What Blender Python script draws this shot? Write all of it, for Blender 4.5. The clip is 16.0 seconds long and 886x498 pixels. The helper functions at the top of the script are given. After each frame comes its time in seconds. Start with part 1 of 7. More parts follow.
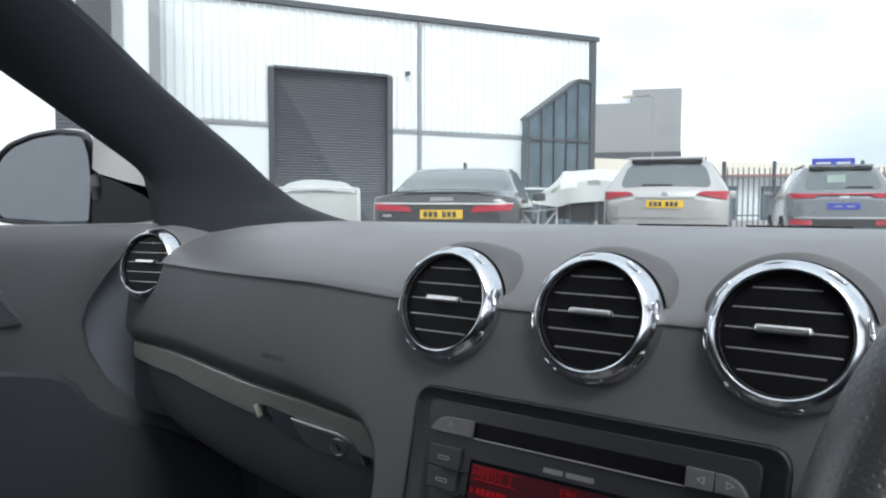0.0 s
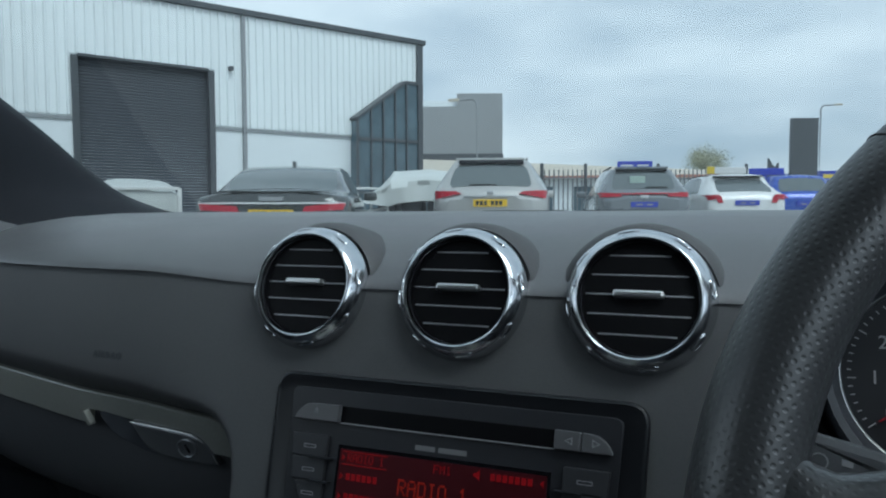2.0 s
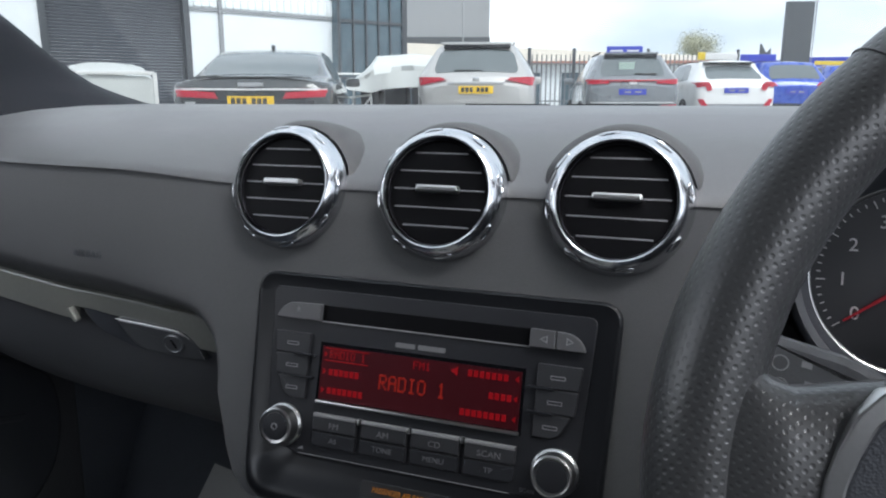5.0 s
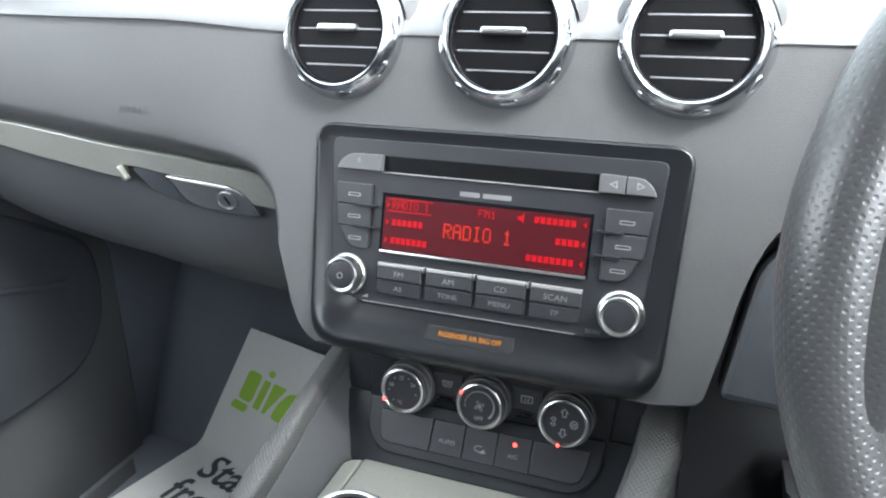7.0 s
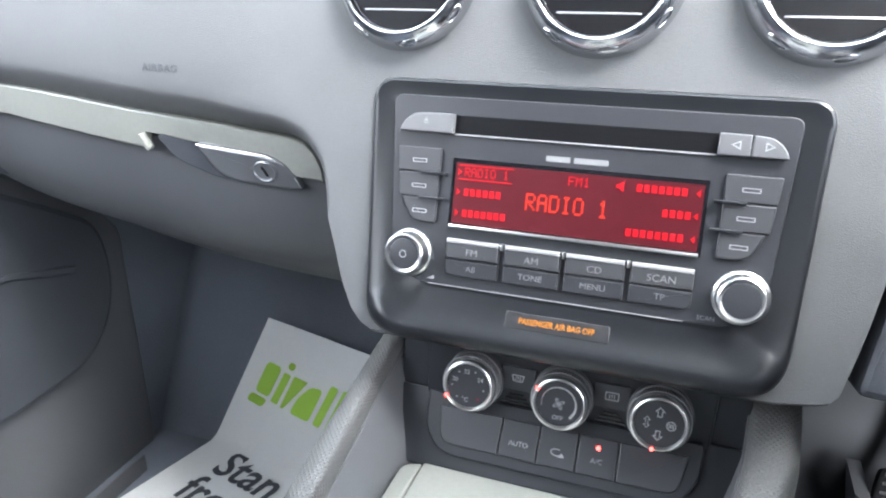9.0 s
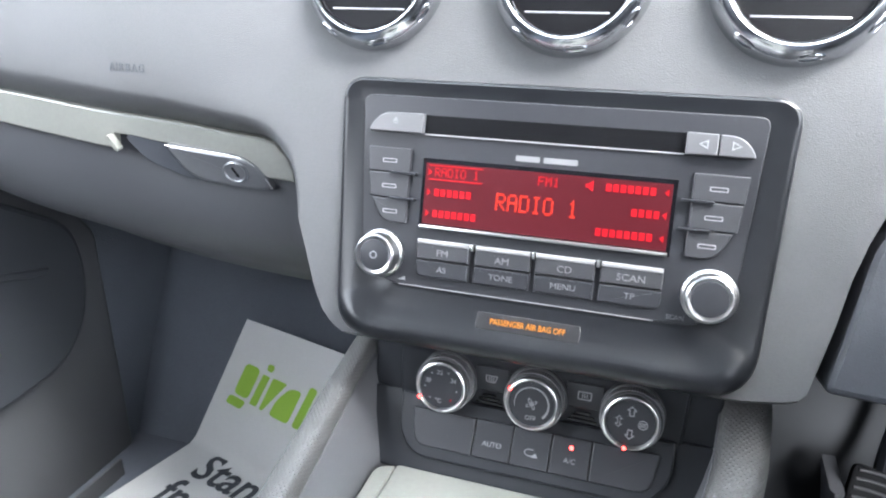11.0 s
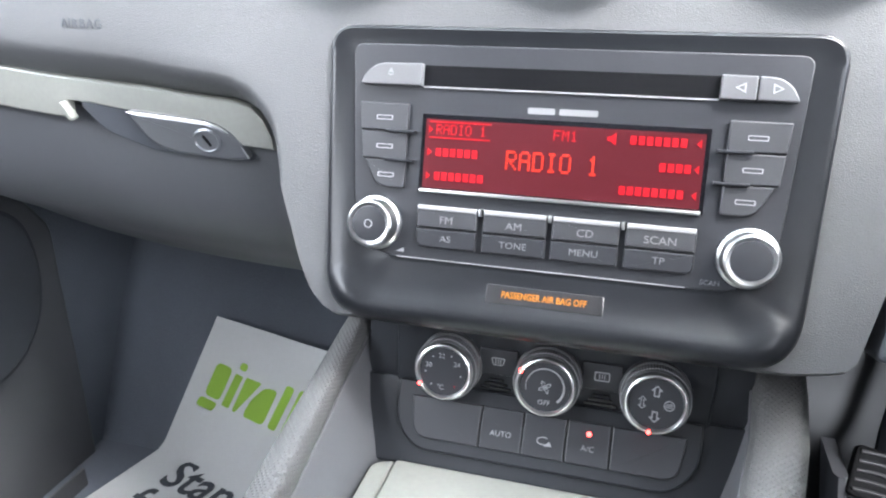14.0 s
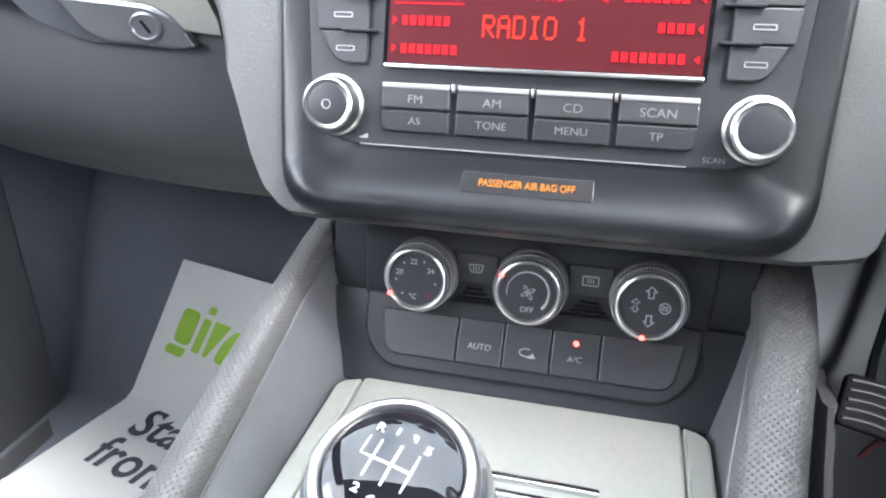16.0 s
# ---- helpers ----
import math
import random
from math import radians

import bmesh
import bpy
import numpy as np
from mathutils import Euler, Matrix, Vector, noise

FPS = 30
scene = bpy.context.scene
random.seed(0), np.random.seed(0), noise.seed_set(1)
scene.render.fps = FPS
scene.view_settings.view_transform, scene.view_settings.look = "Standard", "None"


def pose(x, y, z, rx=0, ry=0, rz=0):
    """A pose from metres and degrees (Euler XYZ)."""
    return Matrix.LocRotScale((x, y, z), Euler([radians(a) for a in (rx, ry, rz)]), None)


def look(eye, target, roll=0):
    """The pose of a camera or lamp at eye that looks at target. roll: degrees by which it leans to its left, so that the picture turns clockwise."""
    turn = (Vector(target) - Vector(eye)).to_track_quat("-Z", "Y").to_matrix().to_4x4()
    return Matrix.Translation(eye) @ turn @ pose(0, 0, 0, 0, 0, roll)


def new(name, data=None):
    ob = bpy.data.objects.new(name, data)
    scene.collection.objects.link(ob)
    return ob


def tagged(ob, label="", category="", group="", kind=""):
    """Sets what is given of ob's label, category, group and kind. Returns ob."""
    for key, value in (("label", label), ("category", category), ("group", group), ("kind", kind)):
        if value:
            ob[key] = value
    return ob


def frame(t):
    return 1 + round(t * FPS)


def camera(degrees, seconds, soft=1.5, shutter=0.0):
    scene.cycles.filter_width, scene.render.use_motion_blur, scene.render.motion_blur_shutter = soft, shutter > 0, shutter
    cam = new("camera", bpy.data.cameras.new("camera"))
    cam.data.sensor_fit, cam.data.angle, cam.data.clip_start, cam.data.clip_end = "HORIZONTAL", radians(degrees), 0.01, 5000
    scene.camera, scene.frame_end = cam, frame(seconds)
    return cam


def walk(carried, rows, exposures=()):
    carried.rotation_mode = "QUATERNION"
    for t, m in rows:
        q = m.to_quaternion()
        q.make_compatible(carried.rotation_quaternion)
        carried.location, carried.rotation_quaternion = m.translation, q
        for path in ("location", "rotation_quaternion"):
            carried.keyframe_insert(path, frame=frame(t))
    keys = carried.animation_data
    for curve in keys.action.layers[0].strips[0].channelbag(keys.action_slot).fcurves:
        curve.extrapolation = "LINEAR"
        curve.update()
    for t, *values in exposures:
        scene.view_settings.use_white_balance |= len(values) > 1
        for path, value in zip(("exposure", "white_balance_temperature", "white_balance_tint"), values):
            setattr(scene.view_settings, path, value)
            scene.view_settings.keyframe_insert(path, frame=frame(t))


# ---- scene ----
cam = camera(64.82, 16.0, soft=2.1)
PATH = [  # seconds, eye, yaw, pitch and lean to the right in degrees
    (0, (0.1752, -0.5966, 0.9700), 35.147, -3.104, -0.225),
    (0.5, (0.1779, -0.5838, 0.9707), 27.983, -3.036, -0.108),
    (1, (0.1807, -0.5760, 0.9736), 24.836, -3.086, 0.030),
    (1.5, (0.1708, -0.5876, 0.9743), 22.905, -3.054, 0.108),
    (2, (0.1518, -0.5995, 0.9548), 21.326, -3.050, 0.200),
    (2.5, (0.1480, -0.6154, 0.9581), 20.887, -4.698, 0.216),
    (3, (0.1540, -0.6393, 0.9759), 20.692, -9.403, 0.320),
    (3.2, (0.1537, -0.6477, 0.9749), 20.627, -10.181, 0.279),
    (5.3, (0.1541, -0.5929, 0.9621), 20.127, -13.163, 0.152),
    (5.5, (0.1525, -0.5986, 0.9639), 20.254, -14.443, 0.391),
    (6, (0.1471, -0.6092, 0.9486), 20.238, -17.134, 0.488),
    (6.5, (0.1353, -0.6115, 0.9459), 20.310, -20.252, 0.521),
    (7, (0.1198, -0.6121, 0.9431), 20.475, -21.965, 0.566),
    (7.5, (0.0853, -0.6051, 0.9323), 20.751, -22.430, 0.442),
    (8, (0.0731, -0.5875, 0.9163), 20.666, -22.532, 0.422),
    (8.5, (0.0609, -0.5774, 0.9089), 20.590, -22.628, 0.453),
    (9, (0.0588, -0.5790, 0.9115), 20.364, -22.598, 0.405),
    (9.5, (0.0606, -0.5752, 0.9111), 20.248, -22.508, 0.350),
    (10, (0.0667, -0.5776, 0.9153), 20.075, -22.625, 0.334),
    (12.5, (0.0458, -0.5623, 0.9040), 16.862, -22.594, 0.235),
    (13, (0.0307, -0.5571, 0.9051), 16.418, -22.615, 0.304),
    (13.5, (0.0390, -0.5505, 0.8981), 16.209, -22.628, 0.318),
    (14, (0.0371, -0.5498, 0.8796), 16.052, -22.628, 0.268),
    (14.5, (0.0336, -0.5430, 0.8528), 15.826, -22.771, 0.233),
    (15, (0.0343, -0.5346, 0.8348), 15.675, -23.168, 0.204),
    (15.5, (0.0352, -0.5289, 0.8308), 15.195, -24.397, 0.179),
    (16, (0.0350, -0.5266, 0.8322), 14.325, -25.698, 0.215),
]
EXPOSURES = [(0.0, 0.95, 6100, 10), (0.5, 0.45, 5750, 5), (1.0, 0.22, 5550, 3), (1.5, 0.1, 5450, 1), (2.0, 0.07, 5450, 0), (2.5, 0.15, 5500, 1), (3.0, 0.5, 5750, 6), (5.5, 1.25, 6050, 11), (6.0, 2.05, 6070, 10), (6.5, 2.70, 6100, 8), (7.0, 3.14, 6080, 7), (8.0, 3.74, 6020, 8), (9.0, 3.86, 5980, 10), (12.5, 3.92, 6000, 11), (16.0, 4.04, 6080, 12)]
walk(cam, [(t, pose(*eye, 90 + pitch, 0, yaw) @ pose(0, 0, 0, 0, 0, -lean)) for t, eye, yaw, pitch, lean in PATH], EXPOSURES)

# ---------------------------------------------------------------- light
world = bpy.data.worlds.new("sky")
scene.world = world
world.use_nodes = True
wn, wl = world.node_tree.nodes, world.node_tree.links
sky = wn.new("ShaderNodeTexSky")
sky.sky_type, sky.sun_disc = "NISHITA", False
sky.sun_elevation, sky.sun_rotation = radians(50), radians(127)
sky.air_density, sky.dust_density = 1.0, 4.0
# a broken layer of grey cloud over the clear sky
tc, cl, ramp, mixc = wn.new("ShaderNodeTexCoord"), wn.new("ShaderNodeTexNoise"), wn.new("ShaderNodeValToRGB"), wn.new("ShaderNodeMix")
mapc = wn.new("ShaderNodeMapping")
mapc.inputs["Scale"].default_value = (1.0, 1.0, 3.2)
cl.inputs["Scale"].default_value, cl.inputs["Detail"].default_value = 2.6, 6
ramp.color_ramp.elements[0].position, ramp.color_ramp.elements[0].color = 0.34, (5.6, 6.3, 7.0, 1)
ramp.color_ramp.elements[1].position, ramp.color_ramp.elements[1].color = 0.66, (10.5, 10.6, 10.6, 1)
mixc.data_type = "RGBA"
mixc.inputs["Factor"].default_value = 0.86
wl.new(tc.outputs["Generated"], mapc.inputs["Vector"])
wl.new(mapc.outputs["Vector"], cl.inputs["Vector"])
wl.new(cl.outputs["Fac"], ramp.inputs["Fac"])
wl.new(sky.outputs["Color"], mixc.inputs["A"])
wl.new(ramp.outputs["Color"], mixc.inputs["B"])
wl.new(mixc.outputs["Result"], wn["Background"].inputs["Color"])
wn["Background"].inputs["Strength"].default_value = 0.092

sun = new("sun", bpy.data.lights.new("sun", "SUN"))
sun.data.energy, sun.data.angle, sun.data.color = 1.5, radians(30), (1.0, 0.96, 0.9)
sun.matrix_world = look((4.0, -3.0, 6.0), (0, 0, 0))
# the sky that fills the driver's side window
pane = new("window_light", bpy.data.lights.new("window_light", "AREA"))
pane.data.shape, pane.data.size, pane.data.size_y, pane.data.energy, pane.data.color = "RECTANGLE", 0.62, 0.26, 0.76, (0.98, 0.99, 1.0)
pane.matrix_world = look((0.69, -0.80, 1.10), (0.14, -0.40, 0.78))
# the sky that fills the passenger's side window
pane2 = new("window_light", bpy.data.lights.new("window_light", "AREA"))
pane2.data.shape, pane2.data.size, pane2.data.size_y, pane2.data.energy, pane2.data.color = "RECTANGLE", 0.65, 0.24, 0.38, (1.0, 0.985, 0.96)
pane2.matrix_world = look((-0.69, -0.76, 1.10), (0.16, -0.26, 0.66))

# ---------------------------------------------------------------- materials


def mat(name, colour, rough=0.5, metal=0.0, vary=0.12, grain=900.0, bump=0.0, bump_scale=1500.0, stain=6.0, coat=0.0, spec=0.5):
    """A procedural surface: colour varied at two scales, roughness varied with it, and a fine relief."""
    m = bpy.data.materials.new(name)
    m.use_nodes = True
    n, l = m.node_tree.nodes, m.node_tree.links
    b = n["Principled BSDF"]
    b.inputs["Metallic"].default_value = metal
    b.inputs["Specular IOR Level"].default_value = spec
    b.inputs["Coat Weight"].default_value = coat
    b.inputs["Coat Roughness"].default_value = 0.06
    co = n.new("ShaderNodeTexCoord")
    big, fine = n.new("ShaderNodeTexNoise"), n.new("ShaderNodeTexNoise")
    big.inputs["Scale"].default_value, big.inputs["Detail"].default_value = stain, 5
    fine.inputs["Scale"].default_value, fine.inputs["Detail"].default_value = grain, 3
    l.new(co.outputs["Object"], big.inputs["Vector"])
    l.new(co.outputs["Object"], fine.inputs["Vector"])
    add = n.new("ShaderNodeMath")
    add.operation = "ADD"
    l.new(big.outputs["Fac"], add.inputs[0])
    l.new(fine.outputs["Fac"], add.inputs[1])
    rng = n.new("ShaderNodeMapRange")
    rng.inputs["From Min"].default_value, rng.inputs["From Max"].default_value = 0.6, 1.4
    rng.inputs["To Min"].default_value, rng.inputs["To Max"].default_value = 1 - vary, 1 + vary
    l.new(add.outputs[0], rng.inputs["Value"])
    mul = n.new("ShaderNodeMix")
    mul.data_type, mul.blend_type = "RGBA", "MULTIPLY"
    mul.inputs["Factor"].default_value = 1.0
    mul.inputs["A"].default_value = (*colour, 1)
    l.new(rng.outputs["Result"], mul.inputs["B"])
    l.new(mul.outputs["Result"], b.inputs["Base Color"])
    rr = n.new("ShaderNodeMapRange")
    rr.inputs["From Min"].default_value, rr.inputs["From Max"].default_value = 0.3, 0.7
    rr.inputs["To Min"].default_value, rr.inputs["To Max"].default_value = rough * 0.85, min(1, rough * 1.15)
    l.new(big.outputs["Fac"], rr.inputs["Value"])
    l.new(rr.outputs["Result"], b.inputs["Roughness"])
    if bump:
        bt, bp = n.new("ShaderNodeTexVoronoi"), n.new("ShaderNodeBump")
        bt.inputs["Scale"].default_value = bump_scale
        bp.inputs["Strength"].default_value, bp.inputs["Distance"].default_value = bump, 0.0004
        l.new(co.outputs["Object"], bt.inputs["Vector"])
        l.new(bt.outputs["Distance"], bp.inputs["Height"])
        l.new(bp.outputs["Normal"], b.inputs["Normal"])
    return m


def glow(name, colour, strength):
    m = bpy.data.materials.new(name)
    m.use_nodes = True
    b = m.node_tree.nodes["Principled BSDF"]
    b.inputs["Base Color"].default_value = (*[c * 0.1 for c in colour], 1)
    b.inputs["Emission Color"].default_value = (*colour, 1)
    b.inputs["Specular IOR Level"].default_value = 0.25
    b.inputs["Emission Strength"].default_value = strength
    return m


def glassy(name, colour, rough=0.0, ior=1.45, alpha_like=1.0):
    m = bpy.data.materials.new(name)
    m.use_nodes = True
    b = m.node_tree.nodes["Principled BSDF"]
    b.inputs["Base Color"].default_value = (*colour, 1)
    b.inputs["Roughness"].default_value = rough
    b.inputs["IOR"].default_value = ior
    b.inputs["Transmission Weight"].default_value = alpha_like
    return m


def dotted(name, colour, rough, pitch, depth, spec):
    """Leather or vinyl with a regular lattice of small dots, laid by the mesh's own lengthwise and crosswise measure in metres."""
    m = mat(name, colour, rough, vary=0.10, grain=600, spec=spec)
    n, l = m.node_tree.nodes, m.node_tree.links
    b = n["Principled BSDF"]
    co, mp, vo = n.new("ShaderNodeTexCoord"), n.new("ShaderNodeMapping"), n.new("ShaderNodeTexVoronoi")
    mp.inputs["Rotation"].default_value = (0, 0, radians(45))
    mp.inputs["Scale"].default_value = (1 / pitch, 1 / pitch, 1)
    vo.voronoi_dimensions = "2D"
    vo.inputs["Scale"].default_value, vo.inputs["Randomness"].default_value = 1.0, 0.0
    l.new(co.outputs["UV"], mp.inputs["Vector"])
    l.new(mp.outputs["Vector"], vo.inputs["Vector"])
    rg = n.new("ShaderNodeMapRange")
    rg.interpolation_type = "SMOOTHSTEP"
    rg.inputs["From Min"].default_value, rg.inputs["From Max"].default_value = 0.10, 0.34
    rg.inputs["To Min"].default_value, rg.inputs["To Max"].default_value = (1, 0) if depth > 0 else (0, 1)
    l.new(vo.outputs["Distance"], rg.inputs["Value"])
    bp = n.new("ShaderNodeBump")
    bp.inputs["Strength"].default_value, bp.inputs["Distance"].default_value = min(1.0, abs(depth)), 0.0005 * max(1.0, abs(depth))
    l.new(rg.outputs["Result"], bp.inputs["Height"])
    l.new(bp.outputs["Normal"], b.inputs["Normal"])
    return m


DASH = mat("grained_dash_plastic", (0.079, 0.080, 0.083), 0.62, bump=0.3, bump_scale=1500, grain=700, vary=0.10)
# glossier copy of the dash plastic, its colour lightened for light through the windscreen
DASH_TOP = mat("lit_sheened_dash_plastic", (0.098, 0.099, 0.104), 0.41, bump=0.3, bump_scale=1500, grain=700, vary=0.10, spec=1.0)
PILLAR = mat("pillar_plastic", (0.013, 0.0145, 0.019), 0.62, bump=0.3, bump_scale=1300, spec=0.2)
DASH_DARK = mat("dark_plastic", (0.047, 0.051, 0.060), 0.55, bump=0.35, bump_scale=1300)
SATIN = mat("satin_black", (0.016, 0.0175, 0.021), 0.42, vary=0.08, spec=0.34)
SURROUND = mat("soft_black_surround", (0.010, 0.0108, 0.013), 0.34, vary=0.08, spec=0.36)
RADIO = mat("radio_black", (0.020, 0.021, 0.025), 0.44, vary=0.08)
KEY = mat("key_grey", (0.032, 0.033, 0.037), 0.5, vary=0.06)
GLOSS = mat("gloss_black", (0.008, 0.008, 0.010), 0.10, vary=0.05)
CHROME = mat("chrome", (0.60, 0.61, 0.63), 0.17, metal=1.0, vary=0.04)
SATIN_CHROME = mat("satin_chrome", (0.66, 0.66, 0.66), 0.33, metal=1.0, vary=0.05)
ALU = mat("brushed_aluminium_trim", (0.36, 0.365, 0.33), 0.42, metal=0.55, vary=0.06, grain=300)
LEVER_GREY = mat("silver_grey_lever", (0.17, 0.175, 0.185), 0.34, metal=0.6, vary=0.06)
LEATHER = dotted("perforated_leather", (0.060, 0.060, 0.062), 0.36, 0.0025, -0.23, 0.7)
LEATHER_PLAIN = mat("smooth_leather", (0.030, 0.030, 0.032), 0.5, bump=0.5, bump_scale=900)
RAIL = dotted("textured_vinyl", (0.092, 0.091, 0.090), 0.52, 0.0024, 1.0, 0.35)
CARPET = mat("dark_carpet", (0.125, 0.139, 0.165), 0.95, bump=1.0, bump_scale=500, vary=0.3)
PAPER = mat("white_paper", (0.58, 0.585, 0.58), 0.7, vary=0.03, grain=200)
INK_GREEN = mat("green_ink", (0.28, 0.46, 0.05), 0.7, vary=0.08)
INK_GREY = mat("dark_grey_ink", (0.05, 0.055, 0.065), 0.7, vary=0.08)
WHITE_MARK = mat("white_marking", (0.28, 0.28, 0.29), 0.5, vary=0.04)
DIM_MARK = mat("grey_marking", (0.17, 0.17, 0.18), 0.5, vary=0.04)
HEADLINER = mat("dark_headliner", (0.13, 0.13, 0.13), 0.95, bump=0.5, bump_scale=600)
RED_GLOW = glow("red_indicator", (1.0, 0.05, 0.04), 0.9)
SCREEN = glow("red_backlit_screen", (0.42, 0.018, 0.045), 0.0064)
SCREEN_TEXT = glow("red_screen_characters", (1.0, 0.006, 0.02), 0.075)
SCREEN_TEXT_BIG = glow("orange_red_screen_characters", (1.0, 0.045, 0.02), 0.085)
AMBER = glow("amber_lettering", (1.0, 0.36, 0.02), 0.07)
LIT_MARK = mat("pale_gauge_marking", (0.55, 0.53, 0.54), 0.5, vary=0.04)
NEEDLE = glow("red_needle", (0.9, 0.02, 0.05), 0.05)
WINDSHIELD = glassy("windscreen_glass", (0.93, 0.96, 0.95))
MIRROR = mat("mirror_silver", (0.85, 0.87, 0.88), 0.02, metal=1.0, vary=0.01)

WORLD_OF = {}


def world_of(ob):
    return WORLD_OF.get(ob.name, Matrix())


def thing(name, at=(0, 0, 0), label="", category="", group="", kind="", rz=0.0):
    ob = new(name)
    ob.empty_display_size = 0.05
    ob.matrix_basis = pose(*at, 0, 0, rz)
    WORLD_OF[ob.name] = ob.matrix_basis.copy()
    return tagged(ob, label, category, group, kind)


def keep_caps_flat(me):
    """Large flat faces keep their own shading beside rounded edges."""
    total = sum(p.area for p in me.polygons)
    sharp = me.attributes.get("sharp_edge") or me.attributes.new("sharp_edge", "BOOLEAN", "EDGE")
    for p in me.polygons:
        if p.loop_total > 4 or p.area > 0.2 * total:
            for i in p.loop_indices:
                sharp.data[me.loops[i].edge_index].value = True


def part(name, bm, material, parent=None, label="", angle=35.0, local=False):
    """Links a bmesh as one mesh object. Its coordinates are the world's, or with local its parent's."""
    me = bpy.data.meshes.new(name)
    bmesh.ops.recalc_face_normals(bm, faces=bm.faces)
    bm.to_mesh(me)
    bm.free()
    me.materials.append(material)
    me.polygons.foreach_set("use_smooth", [True] * len(me.polygons))
    me.set_sharp_from_angle(angle=radians(angle))
    keep_caps_flat(me)
    ob = new(name, me)
    if parent:
        ob.parent = parent
        if not local:
            ob.matrix_parent_inverse = world_of(parent).inverted()
            WORLD_OF[ob.name] = Matrix()
        else:
            WORLD_OF[ob.name] = world_of(parent)
    return tagged(ob, label) if label else ob


def structure(name, bm, material, label, category):
    return tagged(part(name, bm, material), label, category, kind="structure")


def frame_at(origin, tilt, turn=0.0):
    """A face frame: x to the right, y up along the face, z out of it towards the seats; tilt: degrees that its top leans forward."""
    return Matrix.Translation(origin) @ Matrix.Rotation(radians(turn), 4, "Z") @ Matrix.Rotation(radians(90 - tilt), 4, "X")


# ---------------------------------------------------------------- mesh helpers
def loft(bm, rings, closed=True, caps=True):
    rows = [[bm.verts.new(p) for p in ring] for ring in rings]
    n = len(rows[0])
    for a, b in zip(rows, rows[1:]):
        for i in range(n if closed else n - 1):
            j = (i + 1) % n
            bm.faces.new((a[i], a[j], b[j], b[i]))
    if caps and closed:
        bm.faces.new(rows[0])
        bm.faces.new(rows[-1][::-1])
    return rows


def lathe(bm, m, profile, n=48, closed=False):
    """profile: radius and height along the frame's z."""
    rings = []
    for k in range(n):
        a = 2 * math.pi * k / n
        rings.append([m @ Vector((r * math.cos(a), r * math.sin(a), h)) for r, h in profile])
    rows = [[bm.verts.new(p) for p in ring] for ring in rings]
    for k in range(n):
        a, b = rows[k], rows[(k + 1) % n]
        for i in range(len(profile) - (0 if closed else 1)):
            j = (i + 1) % len(profile)
            bm.faces.new((a[i], a[j], b[j], b[i]))
    if not closed:
        if profile[0][0] > 1e-6:
            bm.faces.new([r[0] for r in rows])
        if profile[-1][0] > 1e-6:
            bm.faces.new([r[-1] for r in rows][::-1])
    bmesh.ops.remove_doubles(bm, verts=bm.verts, dist=1e-7)


def rounded(points, radii, seg=5):
    """A polygon with its corners rounded. radii: one for all, or one a corner."""
    out, n = [], len(points)
    for i, p in enumerate(points):
        r = radii if isinstance(radii, (int, float)) else radii[i]
        p, a, b = Vector(p), Vector(points[i - 1]), Vector(points[(i + 1) % n])
        if r <= 0:
            out.append(p)
            continue
        da, db = (a - p), (b - p)
        r = min(r, da.length * 0.48, db.length * 0.48)
        s, e = p + da.normalized() * r, p + db.normalized() * r
        for k in range(seg + 1):
            t = k / seg
            out.append((1 - t) ** 2 * s + 2 * t * (1 - t) * p + t * t * e)
    return out


def inset(poly, d):
    n, out = len(poly), []
    area = sum(poly[i - 1].x * poly[i].y - poly[i].x * poly[i - 1].y for i in range(n))
    s = 1 if area > 0 else -1
    for i, p in enumerate(poly):
        e1, e2 = (p - poly[i - 1]), (poly[(i + 1) % n] - p)
        e1 = e1.normalized() if e1.length > 1e-9 else e2.normalized()
        e2 = e2.normalized() if e2.length > 1e-9 else e1
        n1, n2 = Vector((-e1.y, e1.x)) * s, Vector((-e2.y, e2.x)) * s
        m = n1 + n2
        m = m.normalized() if m.length > 1e-6 else n1
        out.append(p + m * d / max(0.5, m.dot(n1)))
    # corners tighter than the inset close up to a point
    for _ in range(3):
        bad = [(out[(i + 1) % n] - out[i]).dot(poly[(i + 1) % n] - poly[i]) < 0 for i in range(n)]
        for i in range(n):
            if bad[i]:
                mid = (out[i] + out[(i + 1) % n]) / 2
                out[i], out[(i + 1) % n] = mid.copy(), mid.copy()
    return out


def prism(bm, m, poly, low, high, r=0.0):
    """A polygon of the frame's plane, raised from low to high, its upper edge rounded by r."""
    poly = [Vector(p) for p in poly]
    steps = [(0, low), (0, high - r)] + ([(0.3 * r, high - 0.3 * r), (r, high)] if r else [(0, high)])
    steps = steps if r else steps[:1] + steps[2:]
    loft(bm, [[m @ Vector((q.x, q.y, h)) for q in (inset(poly, d) if d else poly)] for d, h in steps])


def rect(x0, y0, x1, y1, r=0.0, seg=4):
    pts = [(x0, y0), (x1, y0), (x1, y1), (x0, y1)]
    return rounded(pts, r, seg) if r else [Vector(p) for p in pts]


def box(bm, m, sx, sy, sz, r=0.0):
    """A box about the frame's origin with bevelled edges."""
    made = bmesh.ops.create_cube(bm, size=1.0, matrix=m @ Matrix.Diagonal((sx, sy, sz, 1)))
    if r:
        edges = {e for v in made["verts"] for e in v.link_edges}
        bmesh.ops.bevel(bm, geom=list(edges), offset=r, segments=2, affect="EDGES", profile=0.6)


